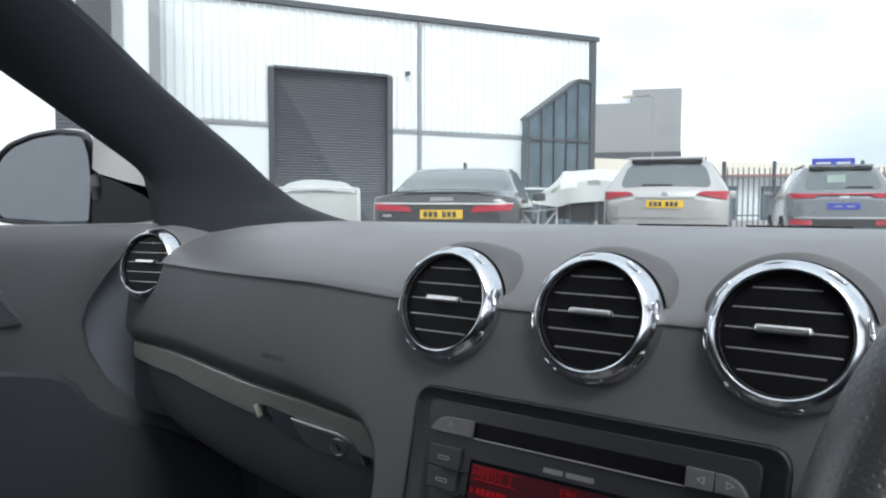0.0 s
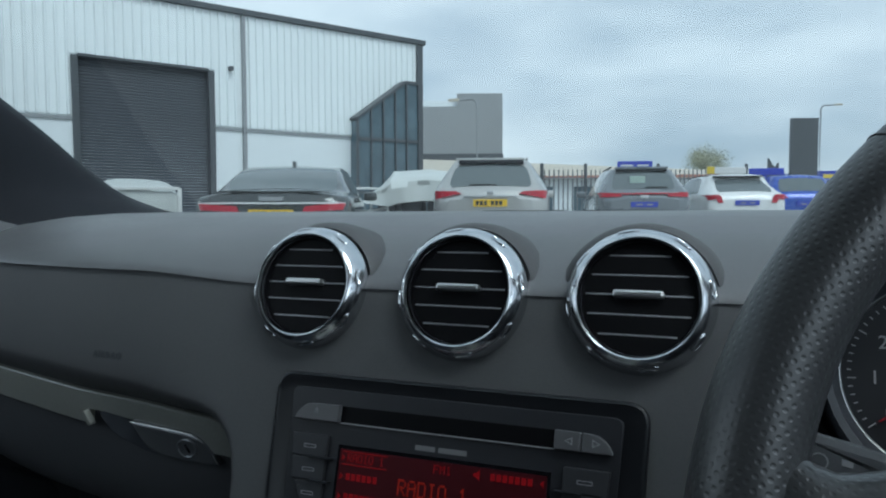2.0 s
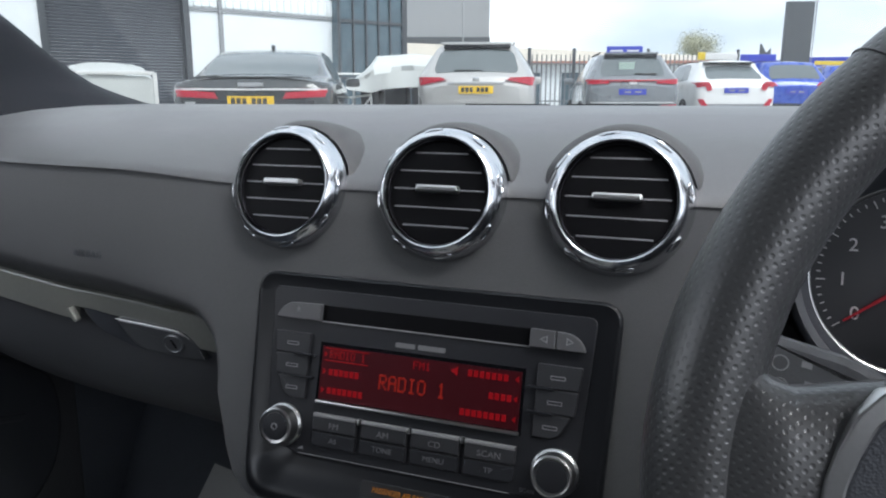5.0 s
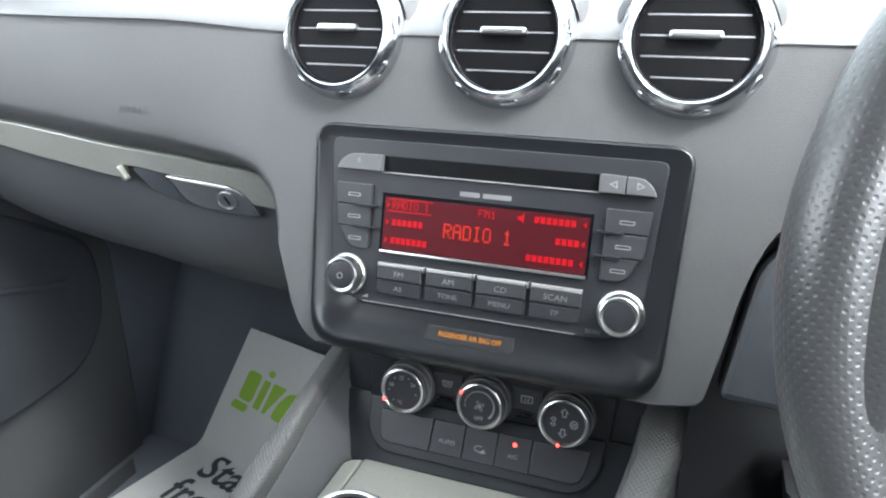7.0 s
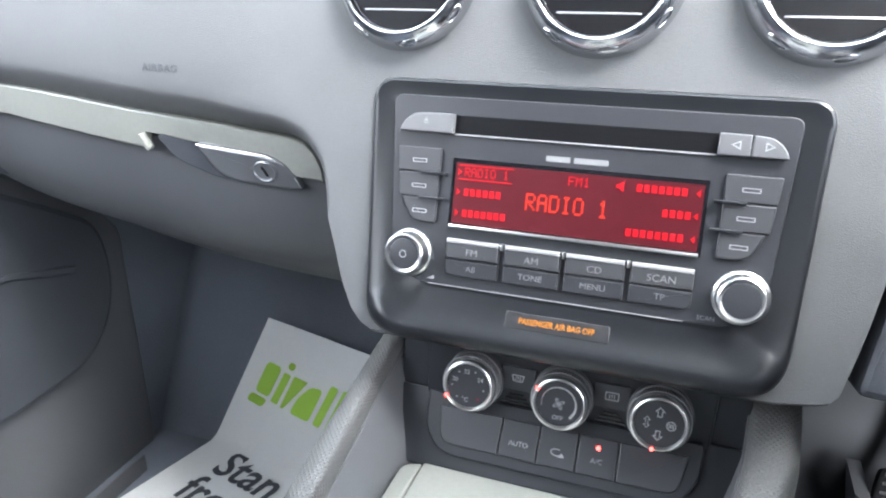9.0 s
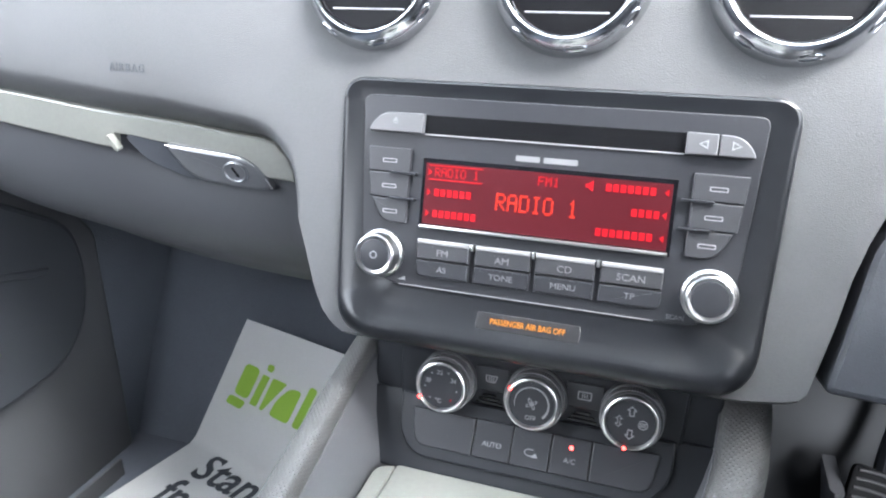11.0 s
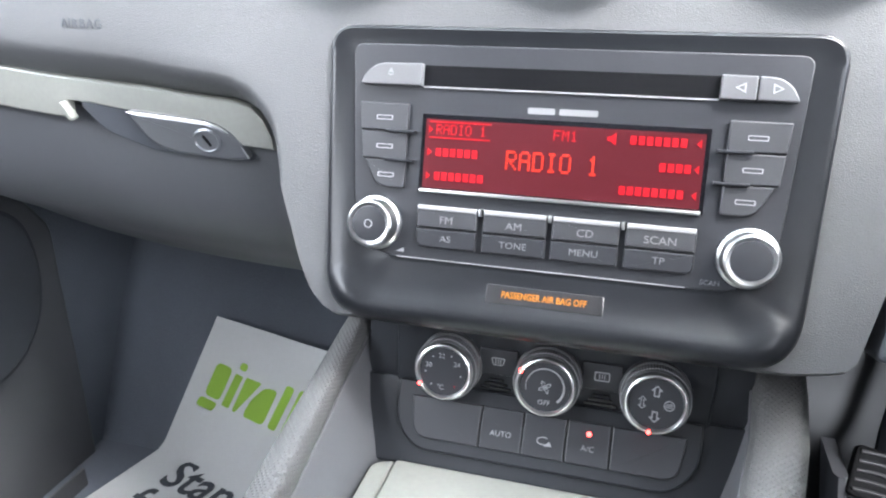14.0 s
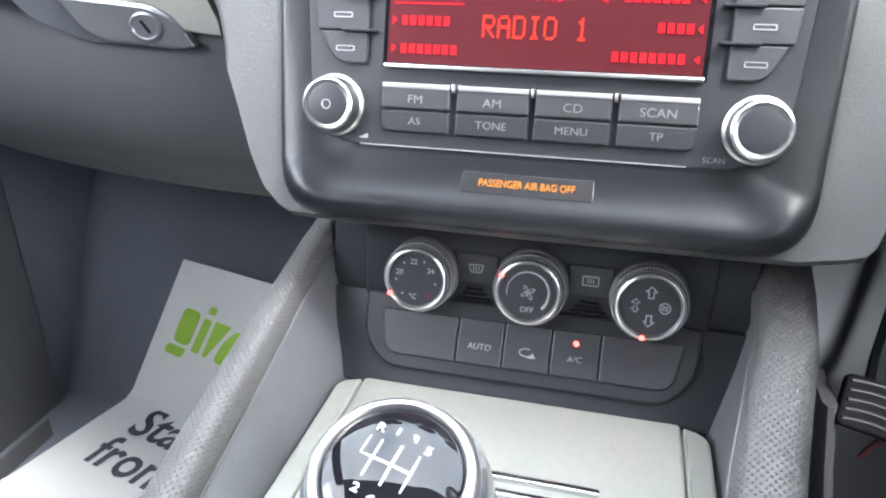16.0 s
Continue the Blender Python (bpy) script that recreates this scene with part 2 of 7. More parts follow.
def sweep(bm, path, radii, n=14, closed=False, flat=1.0, up=Vector((0, 0, 1)), caps=True):
    """A tube along a path; radii one a point, flat squeezes it along up."""
    path = [Vector(p) for p in path]
    rings, cnt = [], len(path)
    for i, p in enumerate(path):
        a, b = (path[i - 1], path[(i + 1) % cnt]) if closed else (path[max(0, i - 1)], path[min(cnt - 1, i + 1)])
        t = (b - a).normalized()
        side = t.cross(up).normalized()
        nrm = side.cross(t).normalized()
        r = radii if isinstance(radii, (int, float)) else radii[i]
        rings.append([p + side * (r * math.cos(2 * math.pi * k / n)) + nrm * (r * flat * math.sin(2 * math.pi * k / n)) for k in range(n)])
    if closed:
        rings.append(rings[0])
        loft(bm, rings, caps=False)
        bmesh.ops.remove_doubles(bm, verts=bm.verts, dist=1e-6)
    else:
        loft(bm, rings, caps=caps)


def tube_mapped(bm, path, radii, n=22, closed=False, flat=1.0, up=Vector((0, 0, 1))):
    """As sweep, with a map of lengthwise and crosswise metres on its faces."""
    path = [Vector(p) for p in path]
    cnt, rings, run = len(path), [], [0.0]
    for i, p in enumerate(path):
        a, b = (path[i - 1], path[(i + 1) % cnt]) if closed else (path[max(0, i - 1)], path[min(cnt - 1, i + 1)])
        t = (b - a).normalized()
        side = t.cross(up).normalized()
        nrm = side.cross(t).normalized()
        r = radii if isinstance(radii, (int, float)) else radii[i]
        rings.append([bm.verts.new(p + side * (r * math.cos(2 * math.pi * k / n)) + nrm * (r * flat * math.sin(2 * math.pi * k / n))) for k in range(n)])
        run.append(run[-1] + (path[(i + 1) % cnt] - p).length)
    uv = bm.loops.layers.uv.new("UVMap")
    mean = (radii if isinstance(radii, (int, float)) else sum(radii) / len(radii)) * (1 + flat) / 2
    for i in range(cnt if closed else cnt - 1):
        a, b = rings[i], rings[(i + 1) % cnt]
        for k in range(n):
            j = (k + 1) % n
            f = bm.faces.new((a[k], a[j], b[j], b[k]))
            for loop, (u, v) in zip(f.loops, ((i, k), (i, k + 1), (i + 1, k + 1), (i + 1, k))):
                loop[uv].uv = (run[u], 2 * math.pi * mean * v / n)
    if not closed:
        bm.faces.new(rings[0])
        bm.faces.new(rings[-1][::-1])


def rail_mapped(bm, path, scales, profile, side):
    """A bar of one section along a path; profile: outward and up; mapped in metres."""
    uv, rings, run = bm.loops.layers.uv.new("UVMap"), [], [0.0]
    for i, p in enumerate(path):
        t = (path[min(len(path) - 1, i + 1)] - path[max(0, i - 1)]).normalized()
        up = Vector((0, -t.z, t.y))
        up = up if up.z > 0 else -up
        rings.append([bm.verts.new(p + Vector((side * u * scales[i], 0, 0)) + up.normalized() * (v * scales[i])) for u, v in profile])
        run.append(run[-1] + (path[min(len(path) - 1, i + 1)] - p).length)
    across = [0.0]
    for a, b in zip(profile, profile[1:] + profile[:1]):
        across.append(across[-1] + math.hypot(b[0] - a[0], b[1] - a[1]))
    n = len(profile)
    for i in range(len(path) - 1):
        for k in range(n):
            j = (k + 1) % n
            f = bm.faces.new((rings[i][k], rings[i][j], rings[i + 1][j], rings[i + 1][k]))
            for loop, (g, h) in zip(f.loops, ((i, k), (i, k + 1), (i + 1, k + 1), (i + 1, k))):
                loop[uv].uv = (run[g], across[h])
    bm.faces.new(rings[0])
    bm.faces.new(rings[-1][::-1])


def smooth(a, b, x):
    t = min(1, max(0, (x - a) / (b - a)))
    return t * t * (3 - 2 * t)


def text(name, words, size, m, material, parent, centre=True, stretch=1.0, lift=0.0003, thick=0.0, label=""):
    """Words in the built-in font as a mesh, in the frame's plane."""
    cu = bpy.data.curves.new(name, "FONT")
    cu.body, cu.size, cu.extrude, cu.offset = words, size, 0.00015, thick
    cu.align_x, cu.align_y, cu.resolution_u = ("CENTER" if centre else "LEFT"), "CENTER", 3
    tmp = bpy.data.objects.new(name, cu)
    scene.collection.objects.link(tmp)
    dg = bpy.context.evaluated_depsgraph_get()
    me = bpy.data.meshes.new_from_object(tmp.evaluated_get(dg))
    bpy.data.objects.remove(tmp)
    bpy.data.curves.remove(cu)
    me.transform(m @ Matrix.Translation((0, 0, lift)) @ Matrix.Diagonal((stretch, 1, 1, 1)))
    me.materials.clear()
    me.materials.append(material)
    ob = new(name, me)
    ob.parent = parent
    ob.matrix_parent_inverse = world_of(parent).inverted()
    return tagged(ob, label) if label else ob


def off(m, x, y, z=0.0):
    return m @ Matrix.Translation((x, y, z))


KEY_LIGHT = mat("light_key_grey", (0.10, 0.10, 0.105), 0.42, vary=0.05)
KEY_EDGE = mat("key_edge_grey", (0.26, 0.26, 0.265), 0.35, vary=0.05)
GLOSS_SOFT = mat("smoked_black", (0.022, 0.022, 0.024), 0.25, vary=0.05)
DASH_MID = mat("smooth_dash_plastic", (0.088, 0.090, 0.096), 0.5, bump=0.25, bump_scale=1500)
KNURL = mat("knurled_grey", (0.30, 0.30, 0.31), 0.32, vary=0.05)
CAR_SILVER = mat("silver_paint", (0.42, 0.42, 0.41), 0.28, metal=0.5, vary=0.03, coat=0.6)
SLAT_EDGE = mat("slat_edge", (0.22, 0.22, 0.23), 0.3, metal=0.6, vary=0.05)
KEY_MARK = mat("key_lettering", (0.18, 0.18, 0.185), 0.5, vary=0.04)
RUBBER_TRIM = mat("pedal_rubber", (0.008, 0.008, 0.009), 0.7, vary=0.1, spec=0.15)
KNOB_METAL = mat("satin_knob_metal", (0.46, 0.46, 0.46), 0.30, metal=1.0, vary=0.05)
# rib colour lighter than the pad, with the ribs' highlights painted in
RIB = mat("highlit_rubber_rib", (0.05, 0.05, 0.052), 0.4, vary=0.15)
RED_DULL = mat("dull_red_plastic", (0.05, 0.01, 0.01), 0.6)
SLOT = mat("slot_black", (0.003, 0.003, 0.004), 0.5, vary=0.05, spec=0.15)


def cut(ob, bm):
    """Takes the closed mesh bm away from ob, for good."""
    me = bpy.data.meshes.new("cutter")
    bmesh.ops.recalc_face_normals(bm, faces=bm.faces)
    bm.to_mesh(me)
    bm.free()
    tool = new("cutter", me)
    mod = ob.modifiers.new("cut", "BOOLEAN")
    mod.operation, mod.object, mod.solver = "DIFFERENCE", tool, "EXACT"
    mod.use_self = True
    dg = bpy.context.evaluated_depsgraph_get()
    done = bpy.data.meshes.new_from_object(ob.evaluated_get(dg))
    ob.modifiers.clear()
    old, ob.data = ob.data, done
    bpy.data.meshes.remove(old)
    bpy.data.objects.remove(tool)
    bpy.data.meshes.remove(me)
    done.set_sharp_from_angle(angle=radians(35))


# ---------------------------------------------------------------- dashboard
def crease_y(x):
    """How far forward the edge between the upper pad and the face below it runs."""
    if x < -0.2:
        return -0.186 + 0.09 * ((-x - 0.2) / 0.45) ** 2
    return -0.186 + (0.03 * ((x - 0.2) / 0.45) ** 2 if x > 0.2 else 0)


def crease_lift(x):
    """How much higher the crease runs on the passenger side."""
    return 0.007 * smooth(-0.13, -0.27, x)


def face_y(x, z):
    """The dashboard's face below the crease: the flat centre stack, which flows into the bulged passenger side."""
    plane = -0.2253 + (z - 0.7705) * 0.2943
    bulge = crease_y(x) - 0.016 * math.sin(min(1.0, (0.905 - z) / 0.1) * math.pi / 2)
    b = smooth(-0.27, -0.165, x)
    return b * plane + (1 - b) * bulge


def trim_z(x):
    """The glovebox trim strip's upper and lower edge."""
    top = float(np.interp(x, (-0.66, -0.56, -0.48, -0.388, -0.3143, -0.253, -0.2121, -0.1958, -0.1841, -0.177, -0.1722, -0.1714), (0.803, 0.814, 0.819, 0.8165, 0.8116, 0.8076, 0.8038, 0.8028, 0.7999, 0.7932, 0.7819, 0.7752)))
    low = float(np.interp(x, (-0.66, -0.56, -0.487, -0.394, -0.3165, -0.3150, -0.2995, -0.2775, -0.2559, -0.2348, -0.2159, -0.206, -0.1985, -0.193, -0.189, -0.1714), (0.783, 0.7895, 0.794, 0.7905, 0.7862, 0.7972, 0.7965, 0.7937, 0.7918, 0.7899, 0.7893, 0.7864, 0.7806, 0.7758, 0.7754, 0.7742)))
    return top, min(low, top - 0.0008)


def trim_top(x):
    """The strip's upper edge, evened out along its long straight part."""
    if x > -0.24:
        return trim_z(x)[0]
    return sum(trim_z(min(x + d, -0.21))[0] for d in (-0.045, -0.03, -0.015, 0.0, 0.015, 0.03)) / 6


def trim_y(x):
    """How far forward the trim strip runs."""
    return max(crease_y(x) - 0.006, -0.185)


EDGE = [(-0.1961, 0.8034), (-0.1816, 0.8017), (-0.1694, 0.7976), (-0.1591, 0.7899), (-0.1545, 0.7849), (-0.1505, 0.775), (-0.1463, 0.7640), (-0.1405, 0.7480), (-0.134, 0.729), (-0.127, 0.715), (-0.119, 0.707), (-0.112, 0.7035), (0.112, 0.7035), (0.130, 0.7062), (0.137, 0.7080), (0.1405, 0.712), (0.144, 0.727), (0.148, 0.745), (0.152, 0.768), (0.157, 0.786), (0.162, 0.799), (0.167, 0.807), (0.176, 0.812), (0.19, 0.814)]


def panel_low(x):
    """The lower edge of the face."""
    if x < EDGE[0][0]:
        return trim_top(x) + 0.0006
    return float(np.interp(x, [p[0] for p in EDGE], [p[1] for p in EDGE]))


dashboard = thing("dashboard", (0, 0.1, 0.8), "dark grey grained plastic car dashboard with curved passenger side", "dashboard")
XS = [-0.69 + 1.38 * i / 92 for i in range(93)]
bm = bmesh.new()
rings = []
for x in XS:
    c = crease_y(x)
    drop = 0.012 * smooth(-0.52, -0.69, x) if x < 0 else 0.0
    prof = [(c - 0.0012, 0.9037), (c - 0.0002, 0.9058), (c + 0.004, 0.9105), (c + 0.020, 0.9215), (c + 0.045, 0.9345), (c + 0.080, 0.9445), (c + 0.130, 0.9510), (0.06, 0.9545), (0.14, 0.9555), (0.22, 0.954), (0.34, 0.948),
            (0.46, 0.938), (0.50, 0.92), (0.50, 0.78), (c + 0.06, 0.78), (c + 0.03, 0.88), (c + 0.004, 0.9025)]
    rings.append([Vector((x, y, z - (drop if z > 0.9 else 0) + crease_lift(x) * max(0.0, 1 - max(0.0, z - 0.9037) / 0.04) * (z > 0.89))) for y, z in prof])
loft(bm, rings)
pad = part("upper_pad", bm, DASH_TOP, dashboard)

bm = bmesh.new()
rings = []
for x in [-0.672 + 0.50 * i / 60 for i in range(60)] + [-0.172 + 0.059 * i / 40 for i in range(40)] + [-0.113, 0.0, 0.113, 0.125, 0.130, 0.134, 0.137, 0.1405, 0.144, 0.148, 0.152, 0.157, 0.162, 0.167, 0.176, 0.188, 0.200]:
    low = panel_low(x)
    rim_z = 0.9035 + crease_lift(x) - (0.012 * smooth(-0.52, -0.69, x))
    zs = [rim_z + (low + 0.020 - rim_z) * k / 11 for k in range(12)] + [low + 0.020 - 0.020 * k / 10 for k in range(1, 11)]
    # the passenger side rolls back under itself to meet the trim strip
    under = (trim_y(x) + 0.003 - face_y(x, low)) * float(np.interp(x, (-0.1961, -0.1816, -0.1694, -0.1591, -0.1545, -0.147), (1, 0.85, 0.6, 0.35, 0.2, 0)))
    front = [Vector((x, face_y(x, z) + (0.0004 if k == 0 else 0) + under * max(0.0, min(1.0, (low + 0.020 - z) / 0.020)) ** 1.7, z)) for k, z in enumerate(zs)]
    y = front[-1].y
    back = [Vector((x, y + 0.006, low - 0.005)), Vector((x, y + 0.018, low - 0.007)), Vector((x, y + 0.05, low)), Vector((x, front[0].y + 0.05, 0.9))]
    rings.append(front + back)
loft(bm, rings)
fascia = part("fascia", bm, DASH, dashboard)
VENT_X = (-0.1073, 0.0034, 0.1118)
VENTS = [frame_at((x, -0.1902, 0.9044), 17) @ Matrix.Diagonal((0.988, 0.988, 0.988, 1)) for x in VENT_X] + [frame_at((-0.5830, -0.1240, 0.9060), 14, 14)]
for m in VENTS:
    for ob in (pad, fascia):
        bm = bmesh.new()
        lathe(bm, m, [(0.0, -0.07), (0.0405, -0.07), (0.0405, 0.06), (0.0, 0.06)], 40)
        cut(ob, bm)

bm = bmesh.new()
prism(bm, Matrix.Translation((0.331, 0, 0.868)) @ Matrix.Rotation(radians(90), 4, "X"), [(0.134 * math.cos(2 * math.pi * k / 40), 0.0865 * math.sin(2 * math.pi * k / 40)) for k in range(40)], 0.06, 0.30)
cut(pad, bm)

RM = frame_at((0, -0.2253, 0.7705), 16.4)
mm = lambda *pts: [Vector((x / 1000, y / 1000)) for x, y in pts]
# letters take a darker plastic, so the shading of their relief is coloured in
for x, letter in ((-0.2982, "A"), (-0.2940, "I"), (-0.2899, "R"), (-0.2843, "B"), (-0.2786, "A"), (-0.2727, "G")):
    z = 0.8450
    turn = math.degrees(math.atan((face_y(x + 0.002, z) - face_y(x - 0.002, z)) / 0.004))
    tilt = math.degrees(math.atan((face_y(x, z + 0.002) - face_y(x, z - 0.002)) / 0.004))
    text("moulded_letter", letter, 0.0074, frame_at((x, face_y(x, z), z), tilt, turn), DASH_DARK, fascia, lift=0.0003, thick=0.0001, label="moulded letter of the airbag cover")

# driver's side below the crease: the dark column shroud and knee panel
bm = bmesh.new()
box(bm, pose(0.43, -0.045, 0.80, 12), 0.52, 0.10, 0.22, 0.01)
part("driver_panel", bm, DASH_DARK, dashboard)
bm = bmesh.new()
prism(bm, frame_at((0, -0.2205, 0.7705), 16.4), rounded(mm((148, -62), (330, -70), (330, 34), (180, 36), (161, 18)), [0.006, 0.02, 0.01, 0.018, 0.02]), -0.03, 0.0, 0.004)
part("knee_panel", bm, DASH_DARK, dashboard, "dark panel under the steering column")
for s in (-1, 1):
    bm = bmesh.new()
    prism(bm, Matrix.Translation((s * 0.06, 0.205, 0.952)), rounded([(-0.05, -0.004), (0.05, -0.004), (0.05, 0.004), (-0.05, 0.004)], 0.002), -0.004, 0.0042)
    part("demist_slot", bm, SLOT, dashboard, "narrow demister slot")
bm = bmesh.new()
box(bm, pose(0.326, -0.27, 0.815, 22), 0.10, 0.16, 0.085, 0.02)
part("column_shroud", bm, DASH_DARK, dashboard)
bm = bmesh.new()
box(bm, pose(-0.40, 0.08, 0.775), 0.54, 0.36, 0.13, 0.02)
part("under_dash", bm, DASH_DARK, dashboard)


# ---------------------------------------------------------------- air vents
def air_vent(m, at, label):
    v = thing("air_vent", at, label, "air vent", "dashboard air vents")
    bm = bmesh.new()
    lathe(bm, m, [(0.0338, -0.006), (0.0340, 0.0072), (0.0345, 0.0084), (0.0354, 0.0088), (0.0366, 0.0082), (0.0384, 0.0064), (0.0404, 0.0036), (0.0420, 0.0004), (0.0430, -0.0034), (0.0434, -0.0072), (0.0434, -0.0095), (0.0426, -0.017)], 64, closed=True)
    ring = part("chrome_ring", bm, CHROME, v, "polished chrome bezel")
    # shallow oval finger dimples in the bezel's slope
    for a in (10, 55, 100, 145, 190, 235, 280, 325):
        bm = bmesh.new()
        g = m @ Matrix.Rotation(radians(a), 4, "Z") @ Matrix.Translation((0.0405, 0, 0.0035)) @ Matrix.Rotation(radians(57), 4, "Y")
        lathe(bm, g @ Matrix.Diagonal((0.62, 1.75, 1, 1)), [(0.0036, -0.0012), (0.0036, 0.0001), (0.0032, 0.0004), (0.0027, 0.0001), (0.0015, -0.0001), (0.0, -0.0002)], 20)
        part("grip_dimple", bm, CHROME, ring)
    bm = bmesh.new()
    lathe(bm, m, [(0.0446, -0.0075), (0.0470, -0.0095), (0.0505, -0.0160), (0.0535, -0.0270), (0.0560, -0.0450), (0.058, -0.075), (0.046, -0.075), (0.044, -0.016), (0.0436, -0.011)], 56, closed=True)
    part("housing", bm, DASH, v)
    bm = bmesh.new()
    lathe(bm, m, [(0.0336, 0.0030), (0.0328, 0.0036), (0.0320, 0.0020), (0.0314, -0.012), (0.029, -0.030), (0.0, -0.034)], 56)
    part("barrel", bm, SLOT, v, "black vent barrel")
    bm = bmesh.new()
    lathe(bm, m, [(0.0338, 0.001), (0.0337, 0.0056), (0.0331, 0.0062), (0.0323, 0.0050), (0.0319, 0.001)], 56, closed=True)
    part("inner_rim", bm, GLOSS, v, "gloss black inner rim")
    for k in range(5):
        y = 0.0252 - 0.0116 * k
        half = math.sqrt(0.0312 ** 2 - y * y) - 0.001
        bm = bmesh.new()
        sm = m @ Matrix.Translation((0, y, 0.003)) @ Matrix.Rotation(radians(-97), 4, "X")
        prism(bm, sm, rect(-half, 0.0012, half, 0.016, 0.001), -0.0008, 0.0008, 0.0004)
        slat = part("slat", bm, GLOSS, v)
        bm = bmesh.new()
        prism(bm, sm, rect(-half, -0.0002, half, 0.0012, 0.0004), -0.00055, 0.00055, 0.0003)
        part("slat_edge", bm, SLAT_EDGE, slat, "bright slat edge")
    bm = bmesh.new()
    prism(bm, off(m, 0, 0.0018, 0.001), rect(-0.0142, -0.0018, 0.0142, 0.0026, 0.0019), 0, 0.0068, 0.0014)
    part("thumb_tab", bm, SATIN_CHROME, v, "satin metal adjuster tab")
    return v



for x, m in zip(VENT_X, VENTS):
    air_vent(m, (x, -0.19, 0.905), "round black air vent with polished chrome ring in the dashboard centre")
air_vent(VENTS[3], (-0.5830, -0.1240, 0.9060), "round black air vent with chrome ring beside the passenger door")

# ---------------------------------------------------------------- radio
radio = thing("car_radio", (0, -0.225, 0.77), "black car radio with red lit display and two chrome knobs", "car radio")
bm = bmesh.new()
flare = lambda q: smooth(-0.030, -0.0685, q.y)


def surround_outline(d):
    """The surround's outline drawn in by d, its corners kept round."""
    e = d * 1000
    return rounded(mm((-121 + e, 81 - e), (121 - e, 81 - e), (115.5 - e, -70 + e), (-115.5 + e, -70 + e)), [max(0.014 - d, 0.001)] * 2 + [max(0.026 - d * 0.6, 0.004)] * 2, 9)


sur = surround_outline(0.0)
rings = []
for d, f0, f1 in ((0.0, -0.02, -0.004), (0.0, 0.0014, 0.0018), (0.0006, 0.0026, 0.0048), (0.0020, 0.0033, 0.0078), (0.0036, 0.0030, 0.0099), (0.0056, 0.0026, 0.0116), (0.0078, 0.0023, 0.0125), (0.0100, 0.0021, 0.0126), (0.0122, 0.0020, 0.0118), (0.0150, 0.0020, 0.0101), (0.0185, 0.0019, 0.0080), (0.0230, 0.0018, 0.0060), (0.0280, 0.0018, 0.0047), (0.0330, 0.0018, 0.0039)):
    rings.append([RM @ Vector((q.x, q.y, f0 + (f1 - f0) * flare(p) if f0 > 0 else f0)) for p, q in zip(sur, surround_outline(d))])
loft(bm, rings)
surround = part("surround", bm, SURROUND, radio, "satin black surround with flared lower lip")
bm = bmesh.new()
face = rounded(mm((-107, 71.5), (107, 71.5), (101.5, -16), (88, -35), (-88, -35), (-101.5, -16)), [0.006, 0.006, 0.012, 0.012, 0.012, 0.012])
prism(bm, RM, face, 0.0, 0.0042, 0.0006)
part("faceplate", bm, RADIO, radio, "matt black faceplate")
W = 0.0042


def key(name, poly, high=0.0022, material=None, r=0.0007, parent=None):
    bm = bmesh.new()
    prism(bm, off(RM, 0, 0, W), poly, -0.001, high, r)
    return part(name, bm, material or KEY, parent or radio)


bm = bmesh.new()
prism(bm, off(RM, 0, 0, W), mm((-68.5, 51.5), (69, 51.5), (69, 61.5), (-68.5, 61.5)), -0.001, 0.0003)
part("disc_slot", bm, SLOT, radio, "dark disc slot")
key("slot_edge", mm((-68.5, 50.5), (69, 50.5), (69, 51.3), (-68.5, 51.3)), 0.0012, KEY_EDGE, 0.0003)
key("eject_key", rounded(mm((-101, 51), (-68.8, 51), (-68.8, 62), (-92, 61.6), (-98.5, 56.5)), [0.0016, 0.001, 0.001, 0.004, 0.004]), 0.0042, KEY_LIGHT, 0.0007)
key("seek_key", rounded(mm((69.2, 51), (84.2, 51), (84.2, 61.6), (69.2, 61.9)), 0.001), 0.0042, KEY_LIGHT, 0.0007)
key("seek_key", rounded(mm((84.8, 51), (102, 51), (99.5, 56.5), (94, 61), (84.8, 61.6)), [0.001, 0.0016, 0.004, 0.004, 0.001]), 0.0042, KEY_LIGHT, 0.0007)


def mark(poly, high, name="symbol", material=None):
    bm = bmesh.new()
    prism(bm, off(RM, 0, 0, W + high), poly, -0.0003, 0.0002)
    return part(name, bm, material or WHITE_MARK, radio)


def ring_mark(outer, inner, m, name, parent, material):
    bm = bmesh.new()
    loft(bm, [[m @ Vector((p.x, p.y, h)) for p in q] for q, h in ((inner, 0), (inner, 0.0003), (outer, 0.0003), (outer, 0))], caps=False)
    return part(name, bm, material, parent)


mark(mm((-86.4, 57.0), (-83.6, 57.0), (-85, 59.2)), 0.0042, material=DIM_MARK)
mark(mm((-86.4, 55.8), (-83.6, 55.8), (-83.6, 56.3), (-86.4, 56.3)), 0.0042, material=DIM_MARK)
ring_mark(mm((75, 56.3), (79.5, 58.6), (79.5, 54.0)), mm((76, 56.3), (78.9, 57.6), (78.9, 55.0)), off(RM, 0, 0, W + 0.0042), "symbol", radio, WHITE_MARK)
ring_mark(mm((95, 56.3), (90.5, 54.0), (90.5, 58.6)), mm((94, 56.3), (91.1, 55.0), (91.1, 57.6)), off(RM, 0, 0, W + 0.0042), "symbol", radio, WHITE_MARK)
